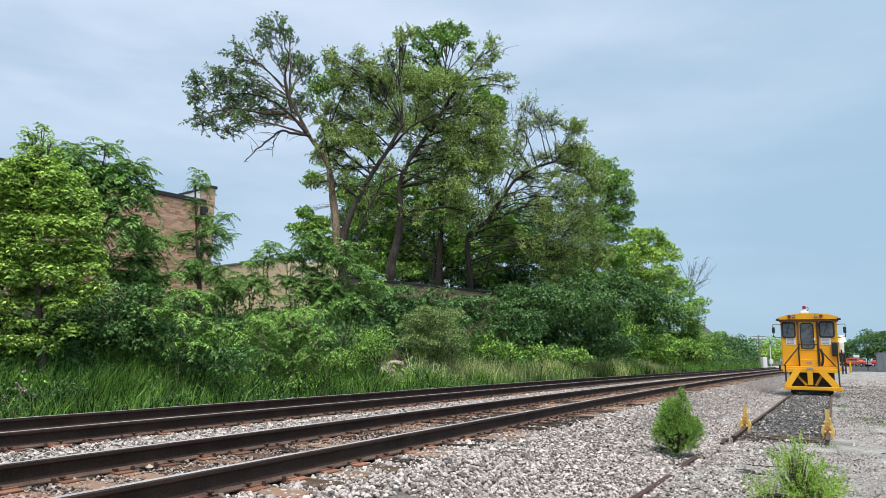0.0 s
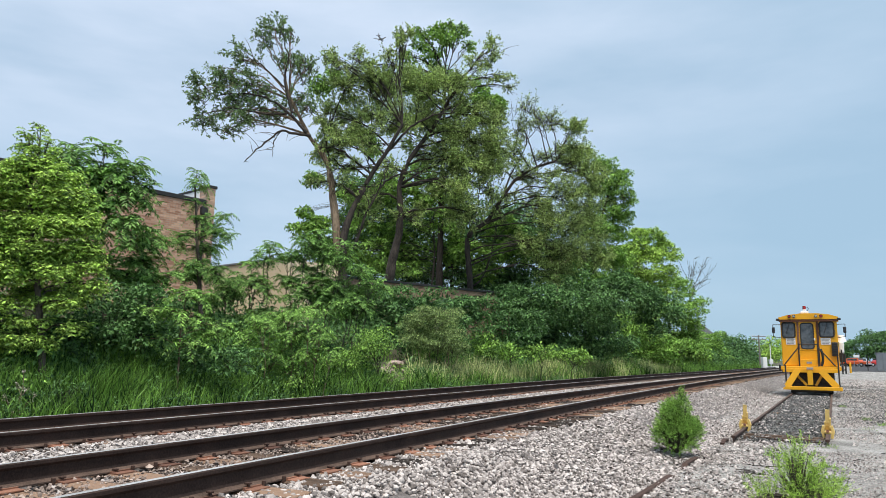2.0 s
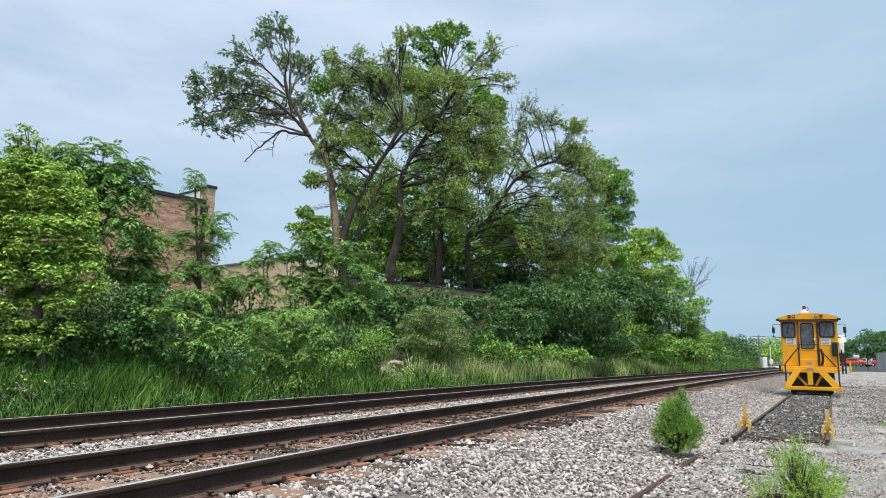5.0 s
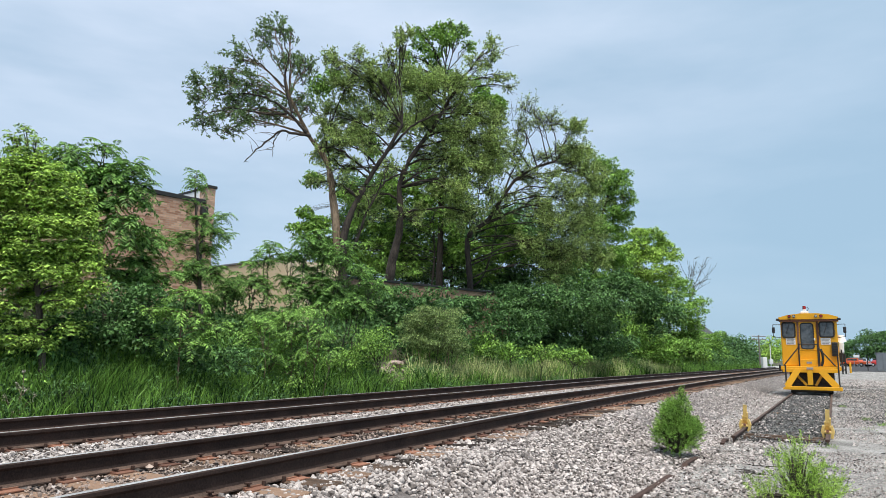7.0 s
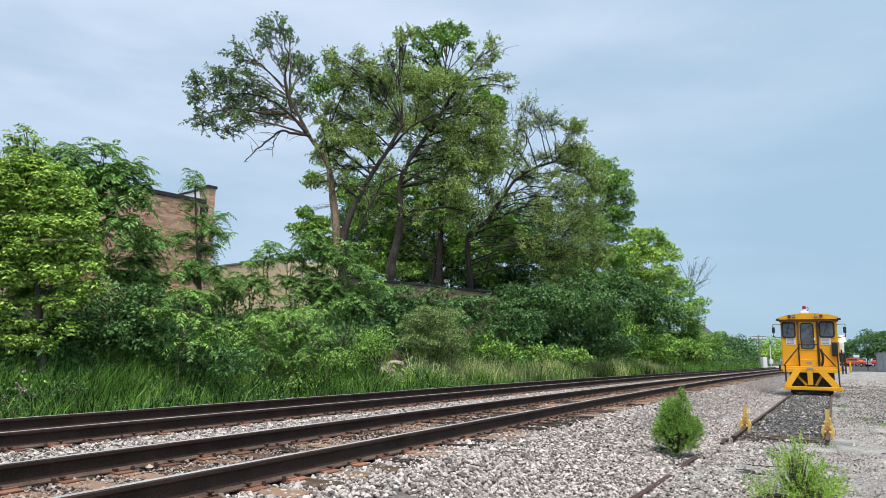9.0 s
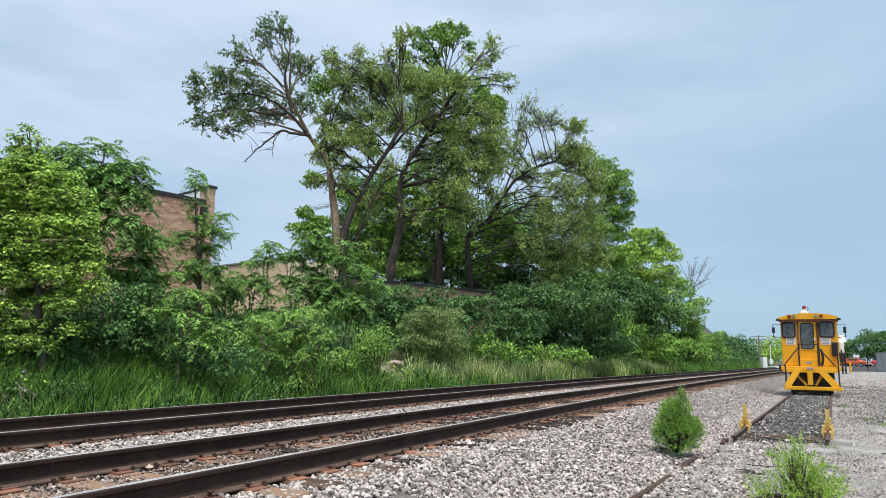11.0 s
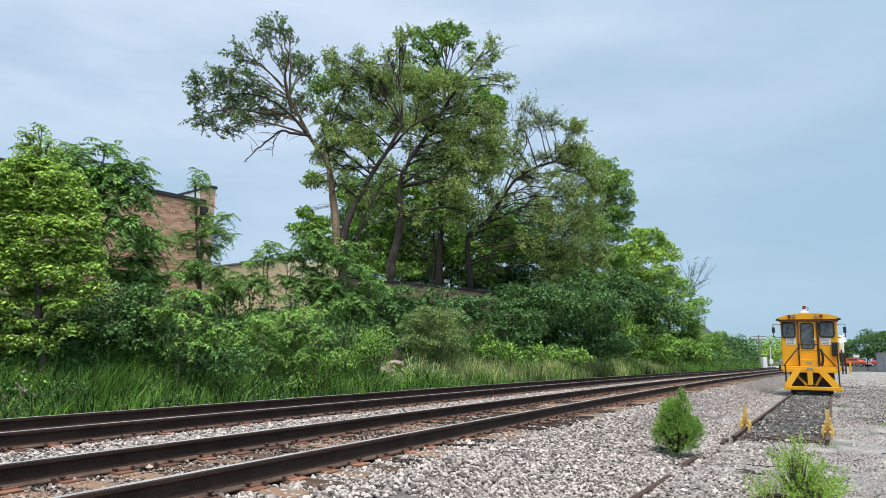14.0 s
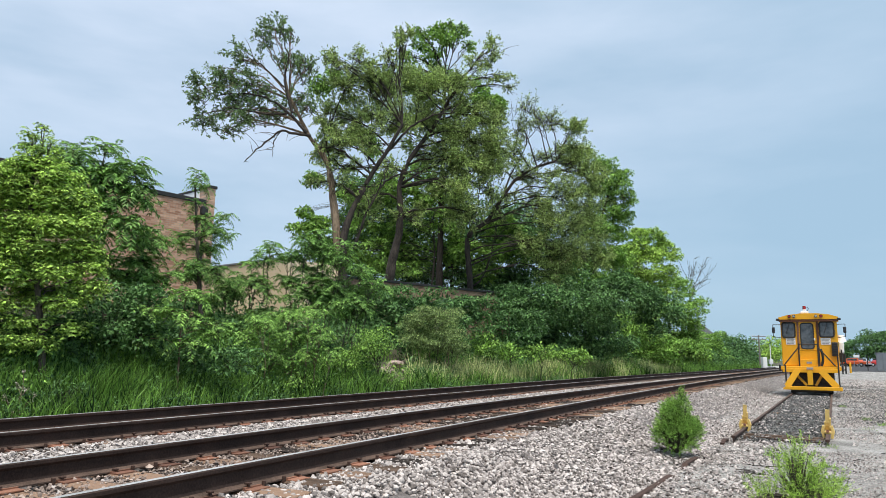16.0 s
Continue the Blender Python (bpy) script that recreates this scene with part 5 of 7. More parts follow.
def make_bank_cover():
    rng = np.random.default_rng(31)
    s, w = scatter_sw(rng, 1, 30, 10.6, 14.2, 430)
    q = patchy(s, w, 0.55, 3.0)
    keep = rng.uniform(0, 1, len(s)) < 0.55 + 1.1 * q
    keep &= off_rubble(s, w)
    s, w, q = s[keep], w[keep], q[keep]
    h = ((0.45 + 0.5 * q) * rng.uniform(0.5, 1.35, len(s)) + 0.12) * np.clip(0.55 + s / 26, 0.55, 1.0)
    blades("tall_grass", s, w, h, 0.013, M_GRASS, "tall green grass along the far track", 32, 0.42)
    s, w = scatter_sw(rng, 30, 140, 10.7, 13.4, 60)
    q = patchy(s, w, 0.35, 8.0)
    blades("tall_grass", s, w, rng.uniform(0.4, 1.0, len(s)) * (1 + q), 0.016, M_GRASS, "tall green grass along the far track", 33, 0.35)
    s, w = scatter_sw(rng, 19, 62, 10.9, 12.5, 200)
    q = patchy(s, w, 0.3, 5.0)
    keep = rng.uniform(0, 1, len(s)) < (0.45 + q) * np.clip((s - 17) / 8, 0.2, 1)
    keep &= off_rubble(s, w)
    s, w, q = s[keep], w[keep], q[keep]
    blades("reeds", s, w, rng.uniform(0.55, 1.2, len(s)) * (1 + 0.6 * q), 0.014, M_REED, "pale dry-tipped reeds beside the far track", 34, 0.2)
    # fine tall grass in the shade of the young trees
    s, w = scatter_sw(rng, 0, 19, 11.4, 14.8, 560)
    q = patchy(s, w, 0.6, 41.0)
    keep = (rng.uniform(0, 1, len(s)) < 0.7 + 0.9 * q) & off_rubble(s, w)
    s, w, q = s[keep], w[keep], q[keep]
    blades("shaded_grass", s, w, rng.uniform(0.35, 0.95, len(s)) * (1 + 0.4 * q), 0.0085, M_GRASS, "fine dark green grass under the young trees", 42, 0.3)
    # broad-leaved weeds, thick on the bank, thin among the grass
    s, w = scatter_sw(rng, 0, 60, 12.4, 18.0, 11)
    broad_weeds("bank_weeds", s, w, 12, 0.3, 1.1, 0.17, "dark", "dark broad-leaved weeds covering the bank", 35)
    s, w = scatter_sw(rng, 0, 40, 11.2, 14.0, 30)
    keep = (patchy(s, w, 0.5, 12.0) > -0.08) & (rng.uniform(0, 1, len(s)) < np.clip((s - 3) / 14, 0.12, 1))
    broad_weeds("edge_weeds", s[keep], w[keep], 26, 0.25, 0.85, 0.075, "dark", "leafy green weeds mixed with the grass", 36)
    s, w = scatter_sw(rng, 1, 34, 10.45, 11.5, 26)
    keep = (patchy(s, w, 0.7, 30.0) > -0.1) & (rng.uniform(0, 1, len(s)) < np.clip((s - 3) / 14, 0.12, 1))
    broad_weeds("verge_weeds", s[keep], w[keep], 30, 0.15, 0.45, 0.06, "dark", "green leafy weeds at the edge of the ballast", 39)
    s, w = scatter_sw(rng, 78, 140, 11.5, 20.0, 1.2)
    broad_weeds("far_weeds", s, w, 22, 0.6, 2.2, 0.3, "dark", "tall weeds on the far bank", 38)
    s, w = scatter_sw(rng, 0, 60, 10.7, 15.0, 14)
    keep = (patchy(s, w, 0.4, 21.0) > 0.12) & (rng.uniform(0, 1, len(s)) < np.clip((s - 3) / 14, 0.12, 1))
    broad_weeds("pale_weeds", s[keep], w[keep], 30, 0.4, 1.1, 0.075, "mid", "pale green weeds on the bank", 37)


make_bank_cover()


# ---- more materials ----
M_YELLOW = mat("yellow_paint", (0.66, 0.31, 0.004), (0.80, 0.40, 0.010), 0.42, 2.0, 40, 0.08, spread=0.3)
M_YELLOW_DULL = mat("dull_yellow_paint", (0.55, 0.36, 0.09), (0.75, 0.55, 0.20), 0.6, 8, 60, 0.2)
M_BLACK = mat("black_paint", (0.012, 0.012, 0.013), (0.03, 0.03, 0.032), 0.5, 6, 60, 0.1)
M_RUBBER = mat("black_rubber", (0.012, 0.012, 0.012), (0.03, 0.028, 0.027), 0.85, 10, 80, 0.2)
M_WHITE = mat("white_paint", (0.70, 0.70, 0.69), (0.82, 0.82, 0.80), 0.5, 5, 50, 0.08)
M_GREASE = mat("greasy_steel", (0.02, 0.018, 0.016), (0.07, 0.055, 0.045), 0.6, 8, 60, 0.3, 0.4)
M_RED = mat("red_lens", (0.20, 0.010, 0.010), (0.32, 0.02, 0.015), 0.2, 10, 40, 0.0)
M_LENS = mat("clear_lens", (0.22, 0.23, 0.23), (0.40, 0.41, 0.41), 0.15, 10, 40, 0.0)
M_DECAL = mat("grey_print", (0.22, 0.22, 0.22), (0.32, 0.32, 0.32), 0.6, 10, 40, 0.0)
M_GLASS = mat("dark_cab_glass", (0.018, 0.022, 0.025), (0.12, 0.13, 0.14), 0.05, 2.5, 6, 0.0, coat=0.5)
M_COPING = mat("black_coping", (0.010, 0.010, 0.010), (0.028, 0.027, 0.026), 0.6, 3, 30, 0.1)
M_TAN = mat("tan_stucco", (0.60, 0.47, 0.30), (0.76, 0.62, 0.43), 0.9, 1.2, 40, 0.3)
M_CONCRETE = mat("pale_concrete", (0.50, 0.49, 0.46), (0.66, 0.65, 0.62), 0.9, 0.8, 30, 0.2)
M_SIDING = mat("grey_siding", (0.16, 0.18, 0.20), (0.24, 0.26, 0.28), 0.6, 0.8, 20, 0.1, 0.3)
M_SHINGLE = mat("grey_shingle", (0.14, 0.145, 0.16), (0.24, 0.245, 0.26), 0.9, 1, 20, 0.3)
M_POLE = mat("grey_pole_wood", (0.16, 0.14, 0.12), (0.30, 0.27, 0.24), 0.9, 3, 40, 0.5)
M_ORANGE = mat("orange_car_paint", (0.62, 0.085, 0.018), (0.70, 0.11, 0.025), 0.3, 2, 20, 0.0, coat=0.6)
M_CARRED = mat("red_car_paint", (0.50, 0.025, 0.018), (0.58, 0.035, 0.025), 0.3, 2, 20, 0.0, coat=0.6)
M_SILVER = mat("silver_car_paint", (0.45, 0.46, 0.48), (0.55, 0.56, 0.58), 0.3, 2, 20, 0.0, 0.4, coat=0.6)
M_PLANE = mat("aircraft_skin", (0.10, 0.11, 0.13), (0.16, 0.17, 0.19), 0.5, 0.2, 2, 0.0)


def brick_mat(name, a, b, mortar):
    m = mat(name, a, b, 0.92, 1.2, 30, 0.3)
    n, k = m.node_tree.nodes, m.node_tree.links
    p = n["Principled BSDF"]
    co = n.new("ShaderNodeTexCoord")
    sep, com = n.new("ShaderNodeSeparateXYZ"), n.new("ShaderNodeCombineXYZ")
    br = n.new("ShaderNodeTexBrick")
    br.inputs["Scale"].default_value = 1.0
    br.inputs["Brick Width"].default_value, br.inputs["Row Height"].default_value = 0.203, 0.0677
    br.inputs["Mortar Size"].default_value, br.inputs["Mortar Smooth"].default_value = 0.009, 0.3
    br.inputs["Color1"].default_value, br.inputs["Color2"].default_value = (0.64, 0.60, 0.58, 1), (1.15, 1.1, 1.08, 1)
    br.inputs["Mortar"].default_value = (*mortar, 1)
    k.new(co.outputs["Object"], sep.inputs[0])
    k.new(sep.outputs["X"], com.inputs["X"])
    k.new(sep.outputs["Z"], com.inputs["Y"])
    k.new(com.outputs[0], br.inputs["Vector"])
    mul = n.new("ShaderNodeMix")
    mul.data_type, mul.blend_type = "RGBA", "MULTIPLY"
    mul.inputs[0].default_value = 1.0
    k.new(p.inputs["Base Color"].links[0].from_socket, mul.inputs[6])
    k.new(br.outputs["Color"], mul.inputs[7])
    k.new(mul.outputs[2], p.inputs["Base Color"])
    bump = p.inputs["Normal"].links[0].from_node
    inv = n.new("ShaderNodeMath")
    inv.operation = "SUBTRACT"
    inv.inputs[0].default_value = 1.0
    k.new(br.outputs["Fac"], inv.inputs[1])
    k.new(inv.outputs[0], bump.inputs["Height"])
    bump.inputs["Strength"].default_value = 0.7
    return m


M_BRICK = brick_mat("buff_pink_brick", (0.52, 0.315, 0.22), (0.68, 0.465, 0.345), (0.62, 0.72, 0.76))
M_BRICK_DARK = brick_mat("brown_brick", (0.28, 0.17, 0.115), (0.41, 0.275, 0.19), (0.8, 0.85, 0.9))


# ---- buildings on the bank ----
def make_brick_building():
    # local x runs along the front wall towards its far corner at 0
    turn = math.radians(90 - 39)
    m = Matrix.Translation((-8.07, 23.85, 2.2)) @ Matrix.Rotation(turn, 4, "Z")
    b = thing("brick_building", m, "pinkish brick commercial building with black parapet coping", "building")
    part("front_wall", boxed(-16, -0.30, 0.0, 0.3, -0.6, 4.42), M_BRICK, b)
    part("coping", boxed(-16, -0.32, -0.05, 0.36, 4.42, 4.56, 0.01), M_COPING, b, "black metal parapet coping")
    part("corner_pier", boxed(-0.30, 0.0, -0.06, 0.42, -0.6, 5.0), M_BRICK, b)
    part("pier_cap", boxed(-0.34, 0.05, -0.10, 0.46, 5.0, 5.1, 0.01), M_COPING, b)
    part("downpipe", bar(bmesh.new(), (-0.42, -0.07, -0.5), (-0.42, -0.07, 4.2), 0.05), M_COPING, b, "dark rainwater downpipe")
    part("rain_hopper", boxed(-0.56, -0.31, -0.2, -0.05, 4.0, 4.28, 0.02), M_COPING, b)
    part("end_wall", boxed(-0.30, 0.0, 0.42, 11.7, -0.6, 4.96), M_BRICK, b)
    part("parapet_lining", boxed(-0.33, -0.304, 0.42, 11.7, 4.0, 4.95), M_WHITE, b, "white-coated inner side of the parapet")
    part("end_coping", boxed(-0.36, 0.04, 0.46, 11.7, 4.96, 5.03, 0.01), M_COPING, b)
    part("rear_wall", boxed(-16, 0.0, 11.7, 12.0, -0.6, 4.42), M_BRICK, b)
    part("side_wall", boxed(-16.3, -16.0, 0.0, 12.0, -0.6, 4.42), M_BRICK, b)
    part("roof", boxed(-16, -0.33, 0.3, 11.7, 3.7, 3.8), M_SHINGLE, b)
    return b


brick_building = make_brick_building()


def make_tan_building():
    m = Matrix.Translation((-10.75, 32.0, 2.4)) @ Matrix.Rotation(math.radians(-39), 4, "Z")
    b = thing("tan_building", m, "low tan stucco building behind the shrubs", "building")
    part("front_wall", boxed(-6.0, 5.6, 0.0, 0.3, -0.6, 3.02), M_TAN, b)
    part("coping", boxed(-6.0, 5.65, -0.05, 0.36, 3.02, 3.10, 0.01), M_SHINGLE, b)
    part("side_wall", boxed(5.3, 5.6, 0.3, 2.6, -0.6, 3.02), M_TAN, b)
    part("rear_wall", boxed(-6.0, 5.6, 2.6, 2.9, -0.6, 3.02), M_TAN, b)
    part("roof", boxed(-6.0, 5.3, 0.3, 2.6, 2.7, 2.8), M_SHINGLE, b)


make_tan_building()


def make_low_building():
    m = Matrix.Translation((-4.4, 33.0, 2.6)) @ Matrix.Rotation(math.radians(90 - 47), 4, "Z")
    b = thing("low_brick_building", m, "low brown brick building with a black roof edge", "building")
    part("front_wall", boxed(-1.0, 11.5, 0.0, 0.3, -0.8, 2.52), M_BRICK_DARK, b)
    part("coping", boxed(-1.05, 11.55, -0.07, 0.38, 2.52, 2.64, 0.01), M_COPING, b, "black metal roof edge")
    part("side_wall", boxed(-1.0, -0.7, 0.3, 8.0, -0.8, 2.52), M_BRICK_DARK, b)
    part("far_wall", boxed(11.2, 11.5, 0.3, 8.0, -0.8, 2.52), M_BRICK_DARK, b)
    part("rear_wall", boxed(-1.0, 11.5, 8.0, 8.3, -0.8, 2.52), M_BRICK_DARK, b)
    part("roof", boxed(-0.7, 11.2, 0.3, 8.0, 2.3, 2.4), M_SHINGLE, b)


make_low_building()


# ---- yellow track machine on the spur ----
def rounded_pane(x0, x1, z0, z1, y0, y1, r, seg=5):
    """An upright plate with rounded corners."""
    bm = bmesh.new()
    ring = []
    for cx, cz, a0 in ((x1 - r, z1 - r, 0), (x0 + r, z1 - r, 90), (x0 + r, z0 + r, 180), (x1 - r, z0 + r, 270)):
        for i in range(seg + 1):
            a = math.radians(a0 + 90 * i / seg)
            ring.append((cx + r * math.cos(a), cz + r * math.sin(a)))
    front = [bm.verts.new((x, y0, z)) for x, z in ring]
    back = [bm.verts.new((x, y1, z)) for x, z in ring]
    bm.faces.new(front)
    bm.faces.new(back[::-1])
    n = len(ring)
    for i in range(n):
        bm.faces.new((front[i], back[i], back[(i + 1) % n], front[(i + 1) % n]))
    bmesh.ops.recalc_face_normals(bm, faces=bm.faces)
    return bm


def rounded_frame(x0, x1, z0, z1, y0, y1, r, t, seg=5):
    bm = bmesh.new()
    loops = []
    for g in (0.0, t):
        ring = []
        rr = max(r - g, 0.01)
        for cx, cz, a0 in ((x1 - r, z1 - r, 0), (x0 + r, z1 - r, 90), (x0 + r, z0 + r, 180), (x1 - r, z0 + r, 270)):
            for i in range(seg + 1):
                a = math.radians(a0 + 90 * i / seg)
                ring.append((cx + rr * math.cos(a), cz + rr * math.sin(a)))
        loops.append(([bm.verts.new((x, y0, z)) for x, z in ring], [bm.verts.new((x, y1, z)) for x, z in ring]))
    (fo, bo), (fi, bi) = loops
    n = len(fo)
    for i in range(n):
        j = (i + 1) % n
        for quad in ((fo[i], fo[j], fi[j], fi[i]), (bo[j], bo[i], bi[i], bi[j]), (fo[j], fo[i], bo[i], bo[j]), (fi[i], fi[j], bi[j], bi[i])):
            bm.faces.new(quad)
    bmesh.ops.recalc_face_normals(bm, faces=bm.faces)
    return bm


def make_machine():
    xy = spur(34.6, -0.05)
    m = Matrix.Translation((xy[0], xy[1], SPUR_TOP)) @ Matrix.Rotation(-SPUR_TH, 4, "Z")
    v = thing("track_maintenance_machine", m, "yellow rail maintenance machine with a cab parked on the spur", "rail vehicle")
    # cab
    cab = part("cab", boxed(-1.13, 1.08, 0.0, 2.6, 1.16, 3.22, 0.04), M_YELLOW, v)
    bm = bmesh.new()
    prof = [(-1.20, 3.20), (-1.18, 3.29), (-0.8, 3.40), (-0.3, 3.46), (0.3, 3.46), (0.8, 3.40), (1.14, 3.29), (1.16, 3.20)]
    a = [bm.verts.new((x, -0.17, z)) for x, z in prof]
    b = [bm.verts.new((x, 2.75, z)) for x, z in prof]
    bm.faces.new(a[::-1])
    bm.faces.new(b)
    for i in range(len(prof)):
        j = (i + 1) % len(prof)
        bm.faces.new((a[i], a[j], b[j], b[i]))
    bmesh.ops.recalc_face_normals(bm, faces=bm.faces)
    roof = part("roof", bm, M_YELLOW, v)
    # brown strip that paints the roof overhang's shadow onto the cab front
    part("gutter", boxed(-1.18, 1.13, -0.12, -0.02, 3.10, 3.20, 0.01), M_RUST_SHADE, roof, "brown strip painted as the shadow under the roof edge")
    # windows
    for x0, x1, z0, z1 in ((-1.09, -0.53, 2.38, 3.09), (0.37, 0.98, 2.40, 3.11)):
        w = part("window", rounded_frame(x0, x1, z0, z1, -0.035, 0.02, 0.13, 0.065), M_RUBBER, cab, "dark rounded windscreen")
        part("pane", rounded_pane(x0 + 0.04, x1 - 0.04, z0 + 0.04, z1 - 0.04, -0.022, -0.006, 0.10), M_GLASS, w)
        part("wiper", bar(bmesh.new(), ((x0 + x1) / 2 + 0.05, -0.05, z1 - 0.04), ((x0 + x1) / 2 - 0.1, -0.05, z0 + 0.2), 0.012, 5), M_BLACK, w)
    door = part("door", boxed(-0.41, 0.25, -0.03, 0.01, 1.22, 3.13, 0.012), M_YELLOW, cab, "yellow cab door with a tall window")
    part("door_pane", rounded_pane(-0.33, 0.15, 1.92, 3.02, -0.052, -0.028, 0.12), M_GLASS, door)
    part("window_seal", rounded_frame(-0.36, 0.18, 1.89, 3.05, -0.06, -0.026, 0.14, 0.045), M_RUBBER, door)
    part("door_handle", boxed(0.16, 0.22, -0.075, -0.03, 2.28, 2.38, 0.01), M_WHITE, door)
    # brown bands that paint the shaded edges of the door recess
    for x in (-0.47, 0.29):
        part("door_post", boxed(x - 0.01, x + 0.07, -0.045, 0.0, 1.2, 3.14, 0.008), M_RUST_SHADE, cab, "brown band painted as shade at the edge of the door recess")
    # notices: plain print bars on white plates
    for x0 in (-0.94, 0.42):
        n = part("notice_plate", boxed(x0, x0 + 0.38, -0.016, 0.0, 2.10, 2.38, 0.004), M_WHITE, cab, "white notice plate with grey print")
        for k in range(4):
            part("print_bar", boxed(x0 + 0.03, x0 + (0.35 if k % 2 else 0.31), -0.022, -0.015, 2.135 + k * 0.06, 2.165 + k * 0.06), M_DECAL, n)
    # lamps, beacon, mirrors
    for x, material, label in ((-0.74, M_RED, "red marker lamp"), (-0.56, M_LENS, "round headlamp"), (0.30, M_LENS, "round headlamp"), (0.50, M_RED, "red marker lamp")):
        h = part("lamp", bar(bmesh.new(), (x, -0.28, 3.33), (x, -0.10, 3.33), 0.066, 14), M_BLACK, roof, label)
        part("lens", bar(bmesh.new(), (x, -0.295, 3.33), (x, -0.278, 3.33), 0.048, 14), material, h)
    bc = part("beacon", boxed(-0.30, 0.02, 0.1, 0.4, 3.44, 3.57, 0.02), M_WHITE, v, "red warning beacon on a white box")
    part("dome", bar(bmesh.new(), (-0.14, 0.25, 3.66), (-0.14, 0.25, 3.81), 0.075, 12, 0.065), M_RED, bc)
    part("dome_base", bar(bmesh.new(), (-0.14, 0.25, 3.55), (-0.14, 0.25, 3.66), 0.075, 12), M_WHITE, bc)
    part("beacon_guard", bar(bar(bmesh.new(), (-0.02, 0.25, 3.55), (0.02, 0.25, 3.70), 0.012), (0.02, 0.25, 3.70), (-0.04, 0.25, 3.76), 0.012), M_BLACK, bc)
    for x, k in ((-1.21, -1), (1.17, 1)):
        horn = part("work_lamp", boxed(x - 0.07, x + 0.07, -0.26, -0.16, 3.14, 3.24, 0.02), M_BLACK, roof)
    for x, k in ((-1.13, -1), (1.08, 1)):
        bm = bar(bmesh.new(), (x, 0.1, 2.98), (x + 0.3 * k, -0.05, 2.98), 0.014)
        bar(bm, (x + 0.3 * k, -0.05, 2.98), (x + 0.3 * k, -0.05, 2.42), 0.014)
        bar(bm, (x + 0.3 * k, -0.05, 2.45), (x, 0.1, 2.40), 0.012)
        arm = part("mirror_arm", bm, M_BLACK, v)
        part("mirror", boxed(x + 0.28 * k - 0.06, x + 0.28 * k + 0.06, -0.11, -0.03, 2.60, 2.86, 0.02), M_BLACK, arm, "black rear-view mirror")
    # deck, handrails and steps
    deck = part("deck", boxed(-1.16, 1.13, -0.75, 3.0, 1.00, 1.16, 0.02), M_YELLOW, v)
    part("deck_lip", boxed(-1.10, 1.07, -0.80, -0.752, 0.90, 1.06, 0.01), M_YELLOW, deck)
    for x0, x1 in ((-1.24, -1.165), (1.135, 1.21)):
        part("deck_stake", boxed(x0, x1, -0.7, -0.5, 0.95, 1.22, 0.02), M_BLACK, deck)
    step = part("step_plate", boxed(-0.42, 0.28, -0.55, -0.03, 1.17, 1.45, 0.02), M_YELLOW, v)
    bm = bar(bmesh.new(), (-0.40, -0.50, 1.45), (-0.40, -0.50, 1.85), 0.022)
    bar(bm, (0.27, -0.50, 1.45), (0.27, -0.50, 1.85), 0.022)
    bar(bm, (-0.40, -0.50, 1.85), (0.27, -0.50, 1.85), 0.022)
    part("yellow_rail", bm, M_YELLOW, step)
    part("latch", boxed(-0.16, 0.04, -0.57, -0.552, 1.28, 1.36), M_DECAL, step)
    for x, k in ((-0.43, -1), (0.30, 1)):
        bm = bar(bmesh.new(), (x, -0.62, 1.16), (x, -0.62, 2.12), 0.026)
        bar(bm, (x, -0.62, 1.98), (x + 0.62 * k, -0.66, 1.18), 0.026)
        bar(bm, (x, -0.62, 2.12), (x, -0.02, 2.12), 0.022)
        part("handrail", bm, M_BLACK, v, "black tubular handrail")
    part("gate_bar", bar(bmesh.new(), (-0.43, -0.62, 2.10), (0.30, -0.62, 2.10), 0.022), M_BLACK, v)
    bm = bmesh.new()
    for k in range(8):
        a0, a1 = k / 8, (k + 1) / 8
        bar(bm, (0.40 + 0.07 * math.sin(a0 * 3.1), -0.5, 1.9 - 0.72 * a0), (0.40 + 0.07 * math.sin(a1 * 3.1), -0.5, 1.9 - 0.72 * a1), 0.05)
        bar(bm, (0.31, -0.45, 1.9 - 0.72 * a0), (0.32, -0.45, 1.9 - 0.72 * a1), 0.035)
    part("hose", bm, M_RUBBER, v, "black hydraulic hoses")
    bx = part("switch_box", boxed(0.82, 1.06, -0.18, 0.0, 1.60, 2.20, 0.02), M_BLACK, v, "black ribbed control box")
    for k in range(5):
        part("rib", boxed(0.84, 1.04, -0.20, -0.178, 1.66 + k * 0.105, 1.71 + k * 0.105), M_RUBBER, bx)
    part("side_tank", boxed(1.10, 1.30, 1.2, 2.0, 1.76, 2.26, 0.05), M_WHITE, v, "white side tank")
    part("tank_dome", bar(bmesh.new(), (1.22, 1.6, 2.26), (1.22, 1.6, 2.56), 0.21, 18, 0.12), M_WHITE, v)
    bm = bmesh.new()
    for z in (1.0, 1.25):
        box(bm, 1.12, 1.34, 0.6, 0.95, z, z + 0.05)
    bar(bm, (1.30, 0.6, 0.85), (1.30, 0.6, 1.7), 0.03)
    bar(bm, (1.18, 0.6, 0.85), (1.18, 0.6, 1.9), 0.03)
    part("side_ladder", bm, M_BLACK, v)
    part("side_cabinet", boxed(1.09, 1.28, 0.9, 1.2, 1.35, 1.75, 0.02), M_RUBBER, v)
    # lower front frame
    for x0, x1 in ((-0.50, -0.95), (0.34, 0.93)):
        part("front_strut", beam(bmesh.new(), (x0, -0.86, 1.02), (x1, -0.98, 0.30), 0.25, 0.06), M_YELLOW, v)
